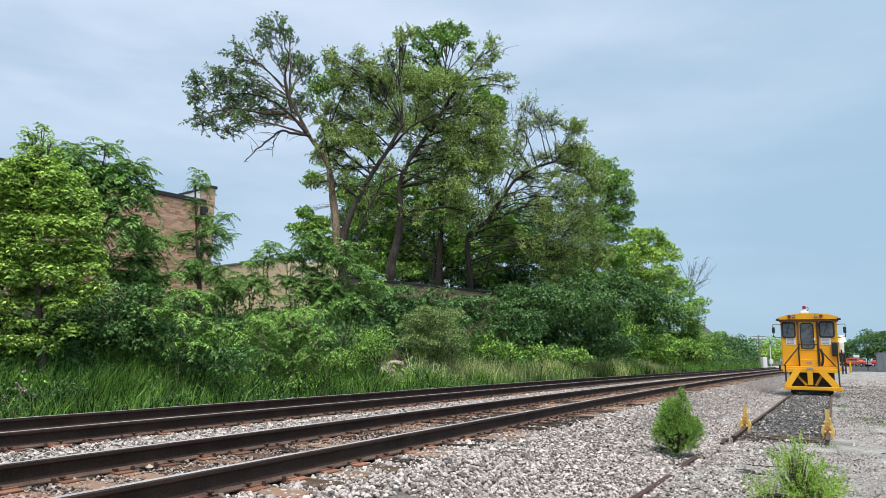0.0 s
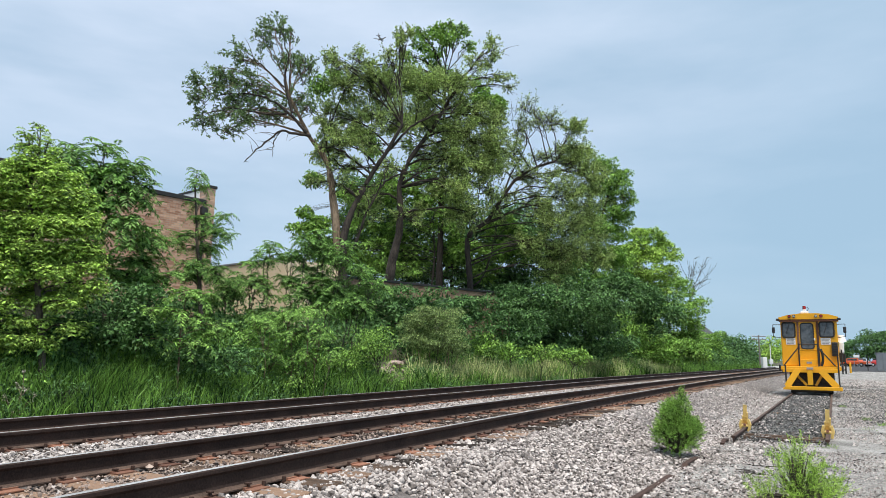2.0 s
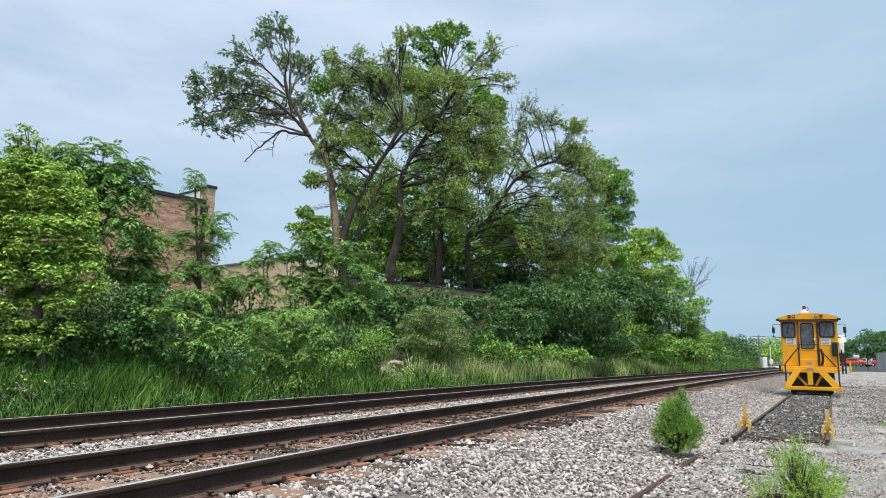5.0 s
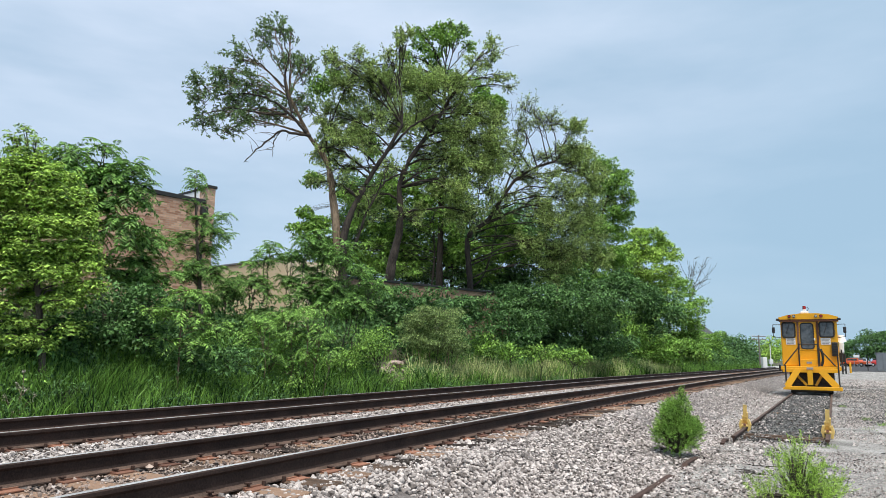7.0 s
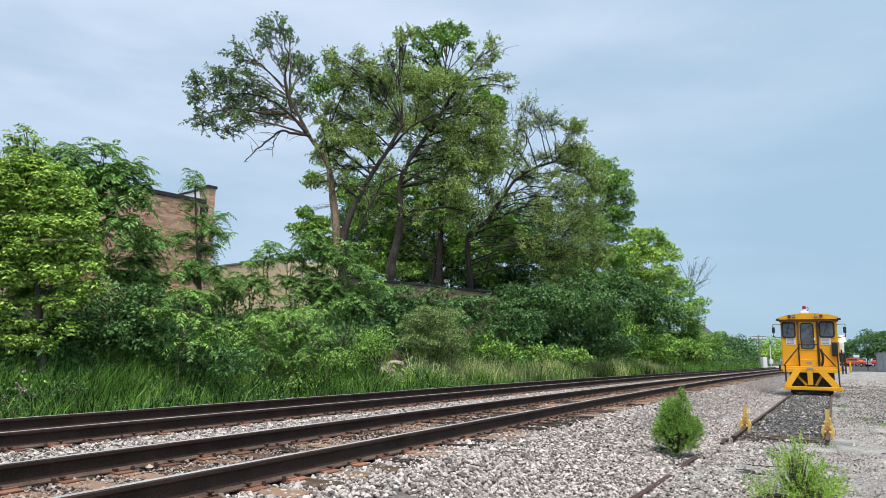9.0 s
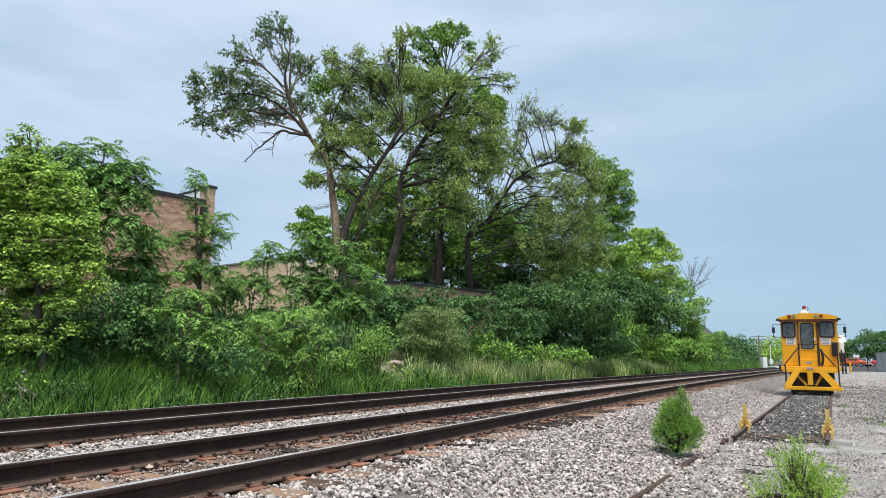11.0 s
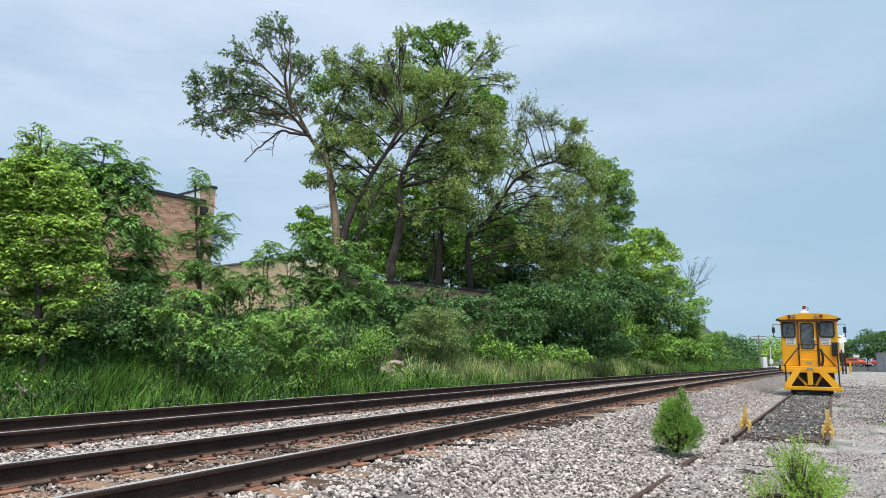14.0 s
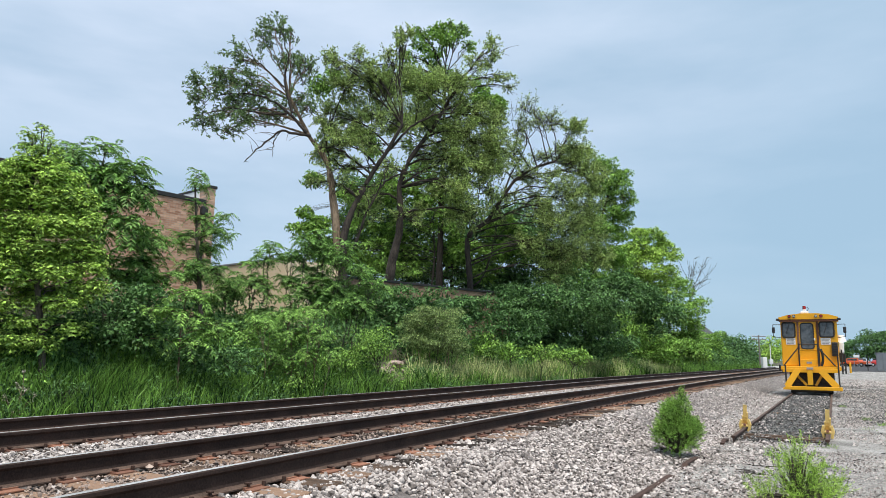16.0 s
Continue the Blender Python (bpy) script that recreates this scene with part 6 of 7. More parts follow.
        part("strut_web", beam(bmesh.new(), (x0 * 0.4, -0.6, 0.36), (x0 * 1.25, -0.55, 0.85), 0.10, 0.05), M_YELLOW, v)
    part("coupler_plate", boxed(-0.15, 0.05, -1.04, -0.92, 0.38, 0.98, 0.02), M_YELLOW, v)
    part("name_plate", boxed(-0.17, 0.08, -0.83, -0.802, 1.03, 1.12, 0.006), M_DECAL, v, "dark grey plate on the deck beam")
    part("front_beam", boxed(-1.03, 1.12, -1.04, -0.88, 0.17, 0.32, 0.015), M_YELLOW, v)
    part("corner_plate", boxed(-1.10, -0.98, -1.0, -0.7, 0.17, 0.26, 0.01), M_YELLOW, v)
    for x in (-0.98, 1.02):
        part("front_post", bar(bmesh.new(), (x, -0.80, 0.30), (x, -0.80, 1.60 if x > 0 else 1.2), 0.03), M_BLACK, v)
    part("underframe", boxed(-0.85, 0.85, -0.5, 5.2, 0.45, 0.98, 0.03), M_GREASE, v)
    part("plough", boxed(-0.80, 0.72, -0.45, -0.1, 0.06, 0.5, 0.03), M_GREASE, v)
    for y in (0.3, 3.9):
        ax = part("axle", bar(bmesh.new(), (-0.75, y, 0.36), (0.65, y, 0.36), 0.07), M_GREASE, v)
        for x in (-0.81, 0.71):
            part("wheel", bar(bmesh.new(), (x - 0.06, y, 0.362), (x + 0.06, y, 0.362), 0.36, 24), M_GREASE, ax)
    part("engine_hood", boxed(-0.95, 0.95, 2.62, 5.3, 1.16, 2.3, 0.06), M_YELLOW, v)


make_machine()


def make_wheel_stop(s, w):
    xy = spur(s, w)
    m = Matrix.Translation((xy[0], xy[1], SPUR_TOP)) @ Matrix.Rotation(-SPUR_TH, 4, "Z")
    m = m @ Matrix.Scale(0.86, 4)
    v = thing("wheel_stop", m, "yellow cast wheel stop clamped on the spur rail", "wheel stop", "wheel stops on the spur")
    bm = boxed(-0.07, 0.07, -0.12, 0.16, 0.0, 0.06, 0.02)
    beam(bm, (0, 0.10, 0.02), (0, 0.02, 0.26), 0.12, 0.06)
    part("shoe", bm, M_YELLOW_DULL, v)
    for k in (-1, 1):
        bm = bmesh.new()
        beam(bm, (0.07 * k, 0.0, -0.10), (0.11 * k, 0.0, 0.06), 0.06, 0.14)
        beam(bm, (0.11 * k, 0.0, 0.04), (0.07 * k, 0.0, 0.17), 0.06, 0.14)
        part("jaw", bm, M_YELLOW_DULL, v)
    bm = bmesh.new()
    beam(bm, (0, 0.03, 0.16), (0.015, 0.0, 0.52), 0.085, 0.035)
    beam(bm, (0.05, 0.03, 0.12), (0.06, 0.0, 0.34), 0.03, 0.10)
    part("upright", bm, M_YELLOW_DULL, v)
    part("bolt", bar(bmesh.new(), (0, -0.14, 0.06), (0, -0.11, 0.06), 0.035, 6), M_RUST_SHADE, v)


make_wheel_stop(16.0, GAUGE / 2)
make_wheel_stop(15.5, -GAUGE / 2)


# ---- evergreen bushes in the gravel ----
def evergreen(base, lobes, name, label, style, spray, sprays, needle, upward, seed):
    rng = np.random.default_rng(seed)
    root = thing(name, Matrix.Translation(base), label, "bush")
    out, twigs = [], []
    for x, y, z, rx, rz in lobes:
        n = int(sprays * rx * rz)
        d = unit(rng.normal(0, 1, (n, 3)))
        d[:, 2] = np.abs(d[:, 2]) * np.where(rng.uniform(0, 1, n) < 0.72, 1, -1)
        c = np.array([x, y, z]) + d * np.array([rx, (rx + rz) * 0.5, rz]) * (rng.uniform(0.3, 1.0, (n, 1)) ** 0.4) * rng.uniform(0.85, 1.1, (n, 1))
        c[:, 2] = np.maximum(c[:, 2], 0.03)
        ax = unit(d + np.array([0, 0, upward]) + rng.normal(0, 0.35, (n, 3)))
        L = spray * rng.uniform(0.6, 1.3, n)
        k = 9
        t = np.linspace(0.05, 1, k)
        a = (c[:, None] + ax[:, None] * (t[None, :, None] * L[:, None, None])).reshape(-1, 3)
        axr = np.repeat(ax, k, 0)
        for _ in range(3):
            dirn = axr * 0.8 + rng.normal(0, 0.6, a.shape)
            ll = needle * rng.uniform(0.7, 1.3, len(a))
            out.append(leaves(a, dirn, rng.normal(0, 1, a.shape) + np.array([0, 0, 0.6]), ll, ll * 0.16))
        for i in rng.choice(n, min(n, 60), replace=False):
            twigs.append(sweep(limb_curve((0, 0, 0.02), c[i], rng, 0.05, 4), np.linspace(0.012, 0.003, 4), 4))
    lv, lf = gather(out)
    under(new("foliage", mesh_np("foliage", lv, lf, LEAF[style])), root)
    tv, tf = gather(twigs)
    under(new("stem", mesh_np("stem", tv, tf, M_BARK, True)), root)


evergreen((3.62, 10.95, 0.05), [(-0.02, 0, 0.25, 0.35, 0.23), (-0.03, 0, 0.46, 0.24, 0.24), (0.07, 0, 0.66, 0.11, 0.20), (-0.08, 0, 0.63, 0.12, 0.15), (0.06, 0, 0.32, 0.31, 0.26), (0.09, 0, 0.82, 0.045, 0.08), (0.10, 0, 0.91, 0.02, 0.05), (-0.24, -0.1, 0.36, 0.09, 0.09), (0.24, -0.1, 0.42, 0.09, 0.10), (-0.18, -0.12, 0.58, 0.08, 0.08)],
          "spruce_bush", "small dense green spruce bush growing in the ballast", "needle", 0.085, 5200, 0.032, 0.75, 51)
evergreen((3.75, 7.55, 0.0), [(0.02, 0, 0.15, 0.16, 0.20), (-0.05, 0, 0.36, 0.035, 0.15), (0.06, 0, 0.40, 0.035, 0.17), (0.0, 0.05, 0.30, 0.07, 0.15), (0.15, -0.05, 0.28, 0.035, 0.14), (-0.28, 0, 0.05, 0.20, 0.07), (0.28, 0, 0.08, 0.16, 0.08), (0.03, -0.16, 0.09, 0.20, 0.12), (0.24, 0.02, 0.20, 0.05, 0.10), (0.42, 0.0, 0.14, 0.06, 0.06), (-0.42, 0, 0.03, 0.08, 0.04), (-0.16, 0.02, 0.22, 0.05, 0.10)],
          "juniper_bush", "feathery yellow-green juniper seedling in the gravel", "needle_pale", 0.19, 2700, 0.036, 1.1, 52)


# ---- small growth and litter ----
def make_dead_limb():
    rng = np.random.default_rng(71)
    pieces = []
    for pts, r in (([(-1.6, 8.6), (-2.18, 8.68), (-2.96, 8.83), (-3.51, 8.39), (-4.08, 7.85), (-4.54, 7.36)], 0.075), ([(-2.96, 8.83), (-3.32, 8.12), (-3.27, 7.78)], 0.03),
                   ([(-1.79, 8.74), (-2.61, 9.67), (-3.56, 10.34), (-4.62, 10.6), (-5.92, 10.45)], 0.085), ([(-2.48, 9.67), (-2.94, 11.18), (-2.73, 12.29), (-3.2, 13.69)], 0.07),
                   ([(-2.61, 9.67), (-3.9, 9.6), (-5.2, 9.9), (-6.4, 9.6)], 0.05), ([(-2.9, 10.9), (-3.9, 11.9), (-4.6, 12.3)], 0.045)):
        p = np.array([(x, -0.35, z) for x, z in pts])
        k = np.linspace(0, len(p) - 1, len(p) * 4)
        q = np.stack([np.interp(k, np.arange(len(p)), p[:, i]) for i in range(3)], 1)
        q[1:-1] = (q[:-2] + 2 * q[1:-1] + q[2:]) / 4
        q[1:-1] += rng.normal(0, 0.025, q[1:-1].shape)
        pieces.append(sweep(q, np.linspace(r, 0.015, len(q)), 6))
        for i in range(3, len(q), 2):
            e = q[i] + rng.normal(0, 0.42, 3) + np.array([-0.25, 0, -0.05])
            pieces.append(sweep(limb_curve(q[i], e, rng, 0.08, 4), np.linspace(0.016, 0.005, 4), 4))
    v, f = gather(pieces)
    tagged(under(new("bare_limb", mesh_np("bare_limb", v, f, M_BARK_DARK, True)), elm), "bare dark limbs reaching out of the crown")


make_dead_limb()


def add_limbs(root, curves, material, seed, twig):
    """Limbs that show between the leaves, each with a few side twigs."""
    rng = np.random.default_rng(seed)
    for pts, r in curves:
        p = np.array([(x, 0.25, z) for x, z in pts])
        k = np.linspace(0, len(p) - 1, len(p) * 4)
        q = np.stack([np.interp(k, np.arange(len(p)), p[:, i]) for i in range(3)], 1)
        for _ in range(2):
            q[1:-1] = (q[:-2] + 2 * q[1:-1] + q[2:]) / 4
        q[1:-1] += rng.normal(0, 0.02, q[1:-1].shape)
        pieces = [sweep(q, np.linspace(r * 0.75, r * 0.22, len(q)), 7)]
        for i in range(4, len(q), 2):
            e = q[i] + rng.normal(0, twig, 3) + 0.9 * (q[i] - q[i - 3]) + np.array([0, 0, 0.15])
            tw = limb_curve(q[i], e, rng, 0.06, 5)
            pieces.append(sweep(tw, np.linspace(r * 0.3, 0.008, 5), 5))
            for j in (2, 3):
                pieces.append(sweep(limb_curve(tw[j], tw[j] + rng.normal(0, twig * 0.7, 3) + 0.5 * (e - q[i]), rng, 0.05, 4), np.linspace(0.011, 0.005, 4), 4))
        under(new("limb", mesh_np("limb", *gather(pieces), material, True)), root)


add_limbs(ash, [([(-0.21, 2.93), (0.27, 3.91), (0.7, 5.42), (1.38, 6.76), (2.01, 7.17), (3.09, 7.5)], 0.1), ([(1.65, 8.34), (2.61, 9.48), (3.64, 10.09), (4.68, 10.22)], 0.09), ([(0.86, 7.07), (0.7, 7.9), (0.8, 8.97), (1.11, 9.92)], 0.05), ([(-0.9, 6.55), (-0.57, 7.35), (0.46, 7.57), (1.74, 7.83)], 0.05), ([(-0.89, 7.08), (-1.26, 8.67), (-0.93, 10.03), (-0.45, 11.41), (-0.01, 12.25)], 0.07), ([(1.11, 9.92), (1.65, 11.44), (1.89, 12.55), (2.28, 13.68)], 0.045)], M_BARK_DARK, 91, 0.35)
add_limbs(big_tree, [([(0.26, 7.78), (1.45, 8.75), (2.83, 9.25), (4.38, 9.11)], 0.1), ([(2.03, 11.01), (3.43, 11.52), (4.99, 11.54), (5.78, 11.22)], 0.06), ([(0.39, 6.27), (1.35, 5.6), (2.02, 5.77), (2.25, 6.55)], 0.045), ([(3.1, 12.99), (4.19, 14.33), (4.98, 15.01), (5.55, 15.96)], 0.05), ([(4.19, 14.33), (5.3, 14.08), (6.41, 13.69)], 0.03)], M_BARK_DARK, 92, 0.4)
add_limbs(leaning_tree, [([(1.53, 6.75), (2.77, 7.32), (3.78, 7.74), (5.3, 8.07)], 0.08), ([(2.37, 8.13), (2.95, 9.77), (3.66, 10.94), (3.97, 11.89), (3.88, 13.5)], 0.075), ([(3.11, 9.25), (4.81, 9.69), (6.5, 9.85)], 0.06), ([(2.37, 8.13), (3.45, 8.7), (4.97, 8.93)], 0.05), ([(0.3, 5.62), (0.93, 7.43), (1.09, 8.88), (0.84, 10.09)], 0.06), ([(0.56, 2.78), (1.38, 3.52), (1.84, 5.13), (2.1, 6.49)], 0.07), ([(3.97, 11.89), (4.66, 12.72), (5.11, 13.33)], 0.03), ([(3.8, 11.29), (3.19, 12.24), (2.95, 13.3)], 0.03), ([(4.13, 9.96), (5.67, 11.03), (6.61, 12.28)], 0.05)], M_BARK_DARK, 93, 0.45)


def make_snag():
    """A pale dead trunk that forks among the leaves."""
    root = thing("dead_tree", Matrix.Translation((7.44, 45.0, 2.9)), "pale barkless dead trunk forking among green leaves", "tree")
    for pts, r in (([(0.0, 1.28), (-0.05, 2.93), (-0.11, 4.04), (-0.44, 4.89), (-0.72, 6.09)], 0.22), ([(-0.11, 4.04), (0.26, 4.67), (0.94, 5.06), (1.69, 5.74)], 0.13)):
        p = np.array([(x, 0.0, max(z, -0.2)) for x, z in pts])
        k = np.linspace(0, len(p) - 1, len(p) * 5)
        q = np.stack([np.interp(k, np.arange(len(p)), p[:, i]) for i in range(3)], 1)
        q[1:-1] = (q[:-2] + 2 * q[1:-1] + q[2:]) / 4
        v, f = sweep(q, np.linspace(r, r * 0.35, len(q)), 9)
        under(new("trunk", mesh_np("trunk", v, f, M_BARK_PALE, True)), root)


make_snag()


def make_bush_stems():
    rng = np.random.default_rng(77)
    for k in range(6):
        x = -1.0 + k * 0.36 + rng.normal(0, 0.08)
        pts = limb_curve((x * 0.7, -0.75, 0.0), (x * 1.1 + 0.2, -0.65 + rng.normal(0, 0.1), rng.uniform(1.0, 1.5)), rng, 0.02, 6)
        v, f = sweep(pts, np.linspace(0.022, 0.010, 6), 5)
        tagged(under(new("bare_stem", mesh_np("bare_stem", v, f, M_BARK_PALE, True)), dry_bush), "pale bare stem")


make_bush_stems()


def make_dry_stalk():
    rng = np.random.default_rng(78)
    root = thing("dry_stalk", Matrix.Translation((STALK[0], STALK[1], STALK[2])), "dry pale seed stalk standing in the grass", "dead plant")
    stems, seeds = [], []
    for a, b, r in (((0.0, 0, 0), (0.03, 0, 0.92), 0.009), ((0.01, 0, 0.2), (0.27, -0.03, 0.56), 0.008), ((-0.03, 0, 0), (-0.20, 0, 0.50), 0.007), ((0.02, 0, 0.5), (0.12, 0, 0.66), 0.005), ((0.02, 0, 0.55), (-0.05, 0, 0.72), 0.005), ((-0.15, 0, 0.38), (-0.25, 0, 0.52), 0.005)):
        p = limb_curve(a, b, rng, 0.0, 7)
        stems.append(sweep(p, np.linspace(r, r * 0.5, 7), 5))
        top = p[3:]
        c = top[rng.integers(0, len(top), 26)] + rng.normal(0, 0.016, (26, 3))
        seeds.append(leaves(c, rng.normal(0, 1, (26, 3)) + np.array([0, 0, 0.8]), rng.normal(0, 1, (26, 3)), rng.uniform(0.02, 0.045, 26), 0.018))
    v, f = gather(stems)
    under(new("stem", mesh_np("stem", v, f, M_BARK_PALE, True)), root)
    v, f = gather(seeds)
    tagged(under(new("seed_heads", mesh_np("seed_heads", v, f, M_DRYSEED)), root), "pale grey dry seed heads")


M_DRYSEED = mat("dry_seed", (0.24, 0.215, 0.16), (0.50, 0.46, 0.38), 0.95, 20, 90, 0.2, rand="island")
STALK = (-6.78, 11.40, 0.23)
make_dry_stalk()


def bare_tree(base, height, spread, n, seed, label):
    rng = np.random.default_rng(seed)
    root = thing("bare_tree", Matrix.Translation(base), label, "tree")
    pieces = [sweep(limb_curve((0, 0, -0.2), (spread * 0.4, 0, height * 0.8), rng, 0.02, 8), np.linspace(0.09, 0.04, 8), 6)]
    for _ in range(n):
        t0 = rng.uniform(0.5, 0.8)
        a = np.array([spread * 0.4 * t0, 0, height * t0])
        e = np.array([spread * rng.uniform(-0.2, 1.2), rng.normal(0, 0.5), height * rng.uniform(0.8, 1.05)])
        lc = limb_curve(a, e, rng, 0.05, 6)
        pieces.append(sweep(lc, np.linspace(0.035, 0.012, 6), 5))
        for _ in range(5):
            j = rng.integers(2, 6)
            pieces.append(sweep(limb_curve(lc[j], lc[j] + rng.normal(0, 0.55, 3) + np.array([0.1, 0, 0.45]), rng, 0.03, 4), np.linspace(0.016, 0.008, 4), 4))
    v, f = gather(pieces)
    under(new("branch", mesh_np("branch", v, f, M_BARK, True)), root)


bare_tree((27.2, 78.5, 0.9), 11.6, 3.6, 14, 72, "leafless grey tree rising above the thicket")
bare_tree((22.2, 76.0, 0.9), 6.8, 1.6, 12, 73, "tangle of bare grey branches in the thicket")


def make_rubble():
    rng = random.Random(74)
    for k in range(30):
        s, w = RUBBLE[0] + rng.uniform(-2.2, 2.2), RUBBLE[1] + rng.uniform(-0.8, 0.9)
        xy = along(s, w)
        v = bmesh.new()
        bmesh.ops.create_icosphere(v, subdivisions=2, radius=1.0)
        for q in v.verts:
            q.co *= 1 + 0.35 * noise.noise(q.co * 1.3 + Vector((k, 0, 0)))
        r = rng.uniform(0.08, 0.27)
        bmesh.ops.scale(v, verts=v.verts, vec=(r * 1.3, r, r * 0.65))
        ob = part("rubble_block", v, M_RUBBLE, None, "")
        ob.matrix_basis = Matrix.Translation((xy[0], xy[1], float(ground_z(w)) + r * 0.3)) @ Euler((rng.uniform(-0.5, 0.5), rng.uniform(-0.5, 0.5), rng.uniform(0, 6))).to_matrix().to_4x4()
        tagged(ob, "broken pinkish concrete block lying on the grassy bank", "rubble", "rubble on the bank")


M_RUBBLE = mat("pink_rubble", (0.28, 0.20, 0.17), (0.48, 0.38, 0.33), 0.95, 4, 30, 0.6)
make_rubble()


def make_yard_growth():
    rng = np.random.default_rng(75)
    for k in range(28):
        s, w = rng.uniform(8, 30), rng.uniform(-5.5, -0.9)
        if k < 5:
            s, w = rng.uniform(8.5, 14), rng.uniform(-0.6, 0.9)
        xy = along(s, w)
        n = int(rng.uniform(20, 60))
        c = np.zeros((n, 3)) + rng.normal(0, 1, (n, 3)) * np.array([0.06, 0.06, 0])
        c[:, 2] = rng.uniform(0.0, 0.05, n)
        d = rng.normal(0, 0.8, (n, 3)) + np.array([0, 0, 0.7])
        v, f = leaves(c, d, rng.normal(0, 1, (n, 3)), rng.uniform(0.04, 0.11, n), 0.012)
        style = "olive" if k % 4 else "mid"
        ob = new("weed_tuft", mesh_np("weed_tuft", v, f, LEAF[style]))
        ob.location = (xy[0], xy[1], 0.0)
        tagged(ob, "small dull green weed tuft in the gravel", "weed", "weeds in the yard")
    # dark clods and sticks on the gravel
    n = 2600
    s, w = 5.5 + 30 * rng.uniform(0, 1, n) ** 1.4, rng.uniform(-5.5, 1.2, n)
    stones("dark_litter", along(s, w), rng.uniform(0.0, 0.006, n), 0.016, M_STONE_DARK, "dark clods and chips strewn over the gravel", 76)
    for k in range(20):
        s, w = (rng.uniform(8, 18), rng.uniform(-3.5, 1.2)) if k < 12 else (rng.uniform(9.2, 11.2), rng.uniform(0.15, 0.75))
        xy = along(s, w)
        a, ln = rng.uniform(0, 3.1), rng.uniform(0.12, 0.4)
        bm = bar(bmesh.new(), (-ln / 2, 0, 0.012), (ln * 0.1, 0.03, 0.02), 0.007, 5)
        bar(bm, (ln * 0.1, 0.03, 0.02), (ln / 2, 0.0, 0.012), 0.006, 5)
        ob = part("stick", bm, M_BARK_DARK, None, "")
        ob.matrix_basis = Matrix.Translation((xy[0], xy[1], 0.004)) @ Matrix.Rotation(a, 4, "Z")
        tagged(ob, "dry dark stick lying on the gravel", "stick", "sticks on the gravel")


make_yard_growth()


# ---- far things ----
def make_car(x, y, z, turn, material, label, pickup):
    m = Matrix.Translation((x, y, z)) @ Matrix.Rotation(turn, 4, "Z")
    v = thing("pickup_truck" if pickup else "car", m, label, "vehicle", "cars in the parking lot")
    bm = boxed(-2.5, 2.5, -0.95, 0.95, 0.42, 1.0, 0.10)
    part("body", bm, material, v)
    cab = boxed(-0.7 if pickup else -1.7, 1.1, -0.85, 0.85, 1.0, 1.60, 0.05)
    for q in cab.verts:
        if q.co.z > 1.5:
            q.co.x *= 0.78
            q.co.y *= 0.88
    c = part("cabin", cab, material, v)
    for k in (-1, 1):
        part("side_window", boxed(-0.45 if pickup else -1.2, 0.7, 0.80 * k - 0.03, 0.80 * k + 0.03, 1.10, 1.52, 0.02), M_GLASS, c)
    part("windscreen", boxed(0.86, 0.98, -0.7, 0.7, 1.08, 1.58, 0.03), M_GLASS, c)
    if pickup:
        part("bed_wall", boxed(-2.45, -0.72, -0.93, 0.93, 1.0, 1.16, 0.03), material, v)
    for wx in (-1.55, 1.6):
        for k in (-1, 1):
            w = part("wheel", bar(bmesh.new(), (wx, 0.80 * k, 0.36), (wx, 0.97 * k, 0.36), 0.36, 18), M_RUBBER, v)
            part("rim", bar(bmesh.new(), (wx, 0.965 * k, 0.36), (wx, 0.985 * k, 0.36), 0.20, 12), M_SILVER, w)
    for k in (-1, 1):
        part("headlight", boxed(2.44, 2.53, 0.6 * k - 0.2, 0.6 * k + 0.2, 0.70, 0.88, 0.02), M_LENS, v)
    part("bumper", boxed(2.42, 2.60, -0.9, 0.9, 0.40, 0.62, 0.04), M_SILVER, v)


LOT_Z = 0.72
make_car(82.6, 140.0, LOT_Z, radians(300), M_ORANGE, "orange sport utility vehicle parked on asphalt", False)
make_car(87.0, 146.5, LOT_Z, radians(200), M_SILVER, "silver car parked behind the orange one", False)
make_car(88.6, 142.0, LOT_Z, radians(170), M_CARRED, "red pickup truck parked on asphalt", True)


def make_lot():
    bm = bmesh.new()
    rim = [along(s, w) for s, w in ((110, -4.5), (110, -70), (230, -70), (230, -1.0))]
    low = [bm.verts.new((q[0], q[1], 0.3)) for q in rim]
    top = [bm.verts.new((q[0], q[1], LOT_Z - 0.004)) for q in rim]
    bm.faces.new(top), bm.faces.new(low[::-1])
    for i in range(4):
        bm.faces.new((low[i], low[(i + 1) % 4], top[(i + 1) % 4], top[i]))
    bmesh.ops.recalc_face_normals(bm, faces=bm.faces)
    ob = part("parking_lot", bm, M_ASPHALT, None, "")
    tagged(ob, "dark asphalt parking lot beyond the yard", "parking lot", kind="structure")
    v = thing("steel_fence", Matrix.Translation((51.1, 82.4, 0.0)) @ Matrix.Rotation(radians(-24), 4, "Z"), "grey corrugated steel fence beside the yard", "fence")
    for k in range(14):
        x = k * 0.62
        part("panel", boxed(x, x + 0.60, -0.03 - 0.03 * (k % 2), 0.03, 0.06, 2.55, 0.01), M_SIDING, v)
        part("post", boxed(x - 0.04, x + 0.04, 0.04, 0.12, 0.0, 2.6, 0.01), M_SIDING, v)
    part("top_rail", boxed(-0.1, 8.7, -0.07, 0.07, 2.56, 2.66, 0.01), M_SIDING, v)
    g = thing("gate_post", Matrix.Translation((50.0, 82.4, 0.0)), "thin dark steel gate post by the fence", "post")
    part("post", bar(bmesh.new(), (0, 0, 0), (0, 0, 2.3), 0.05), M_BLACK, g)


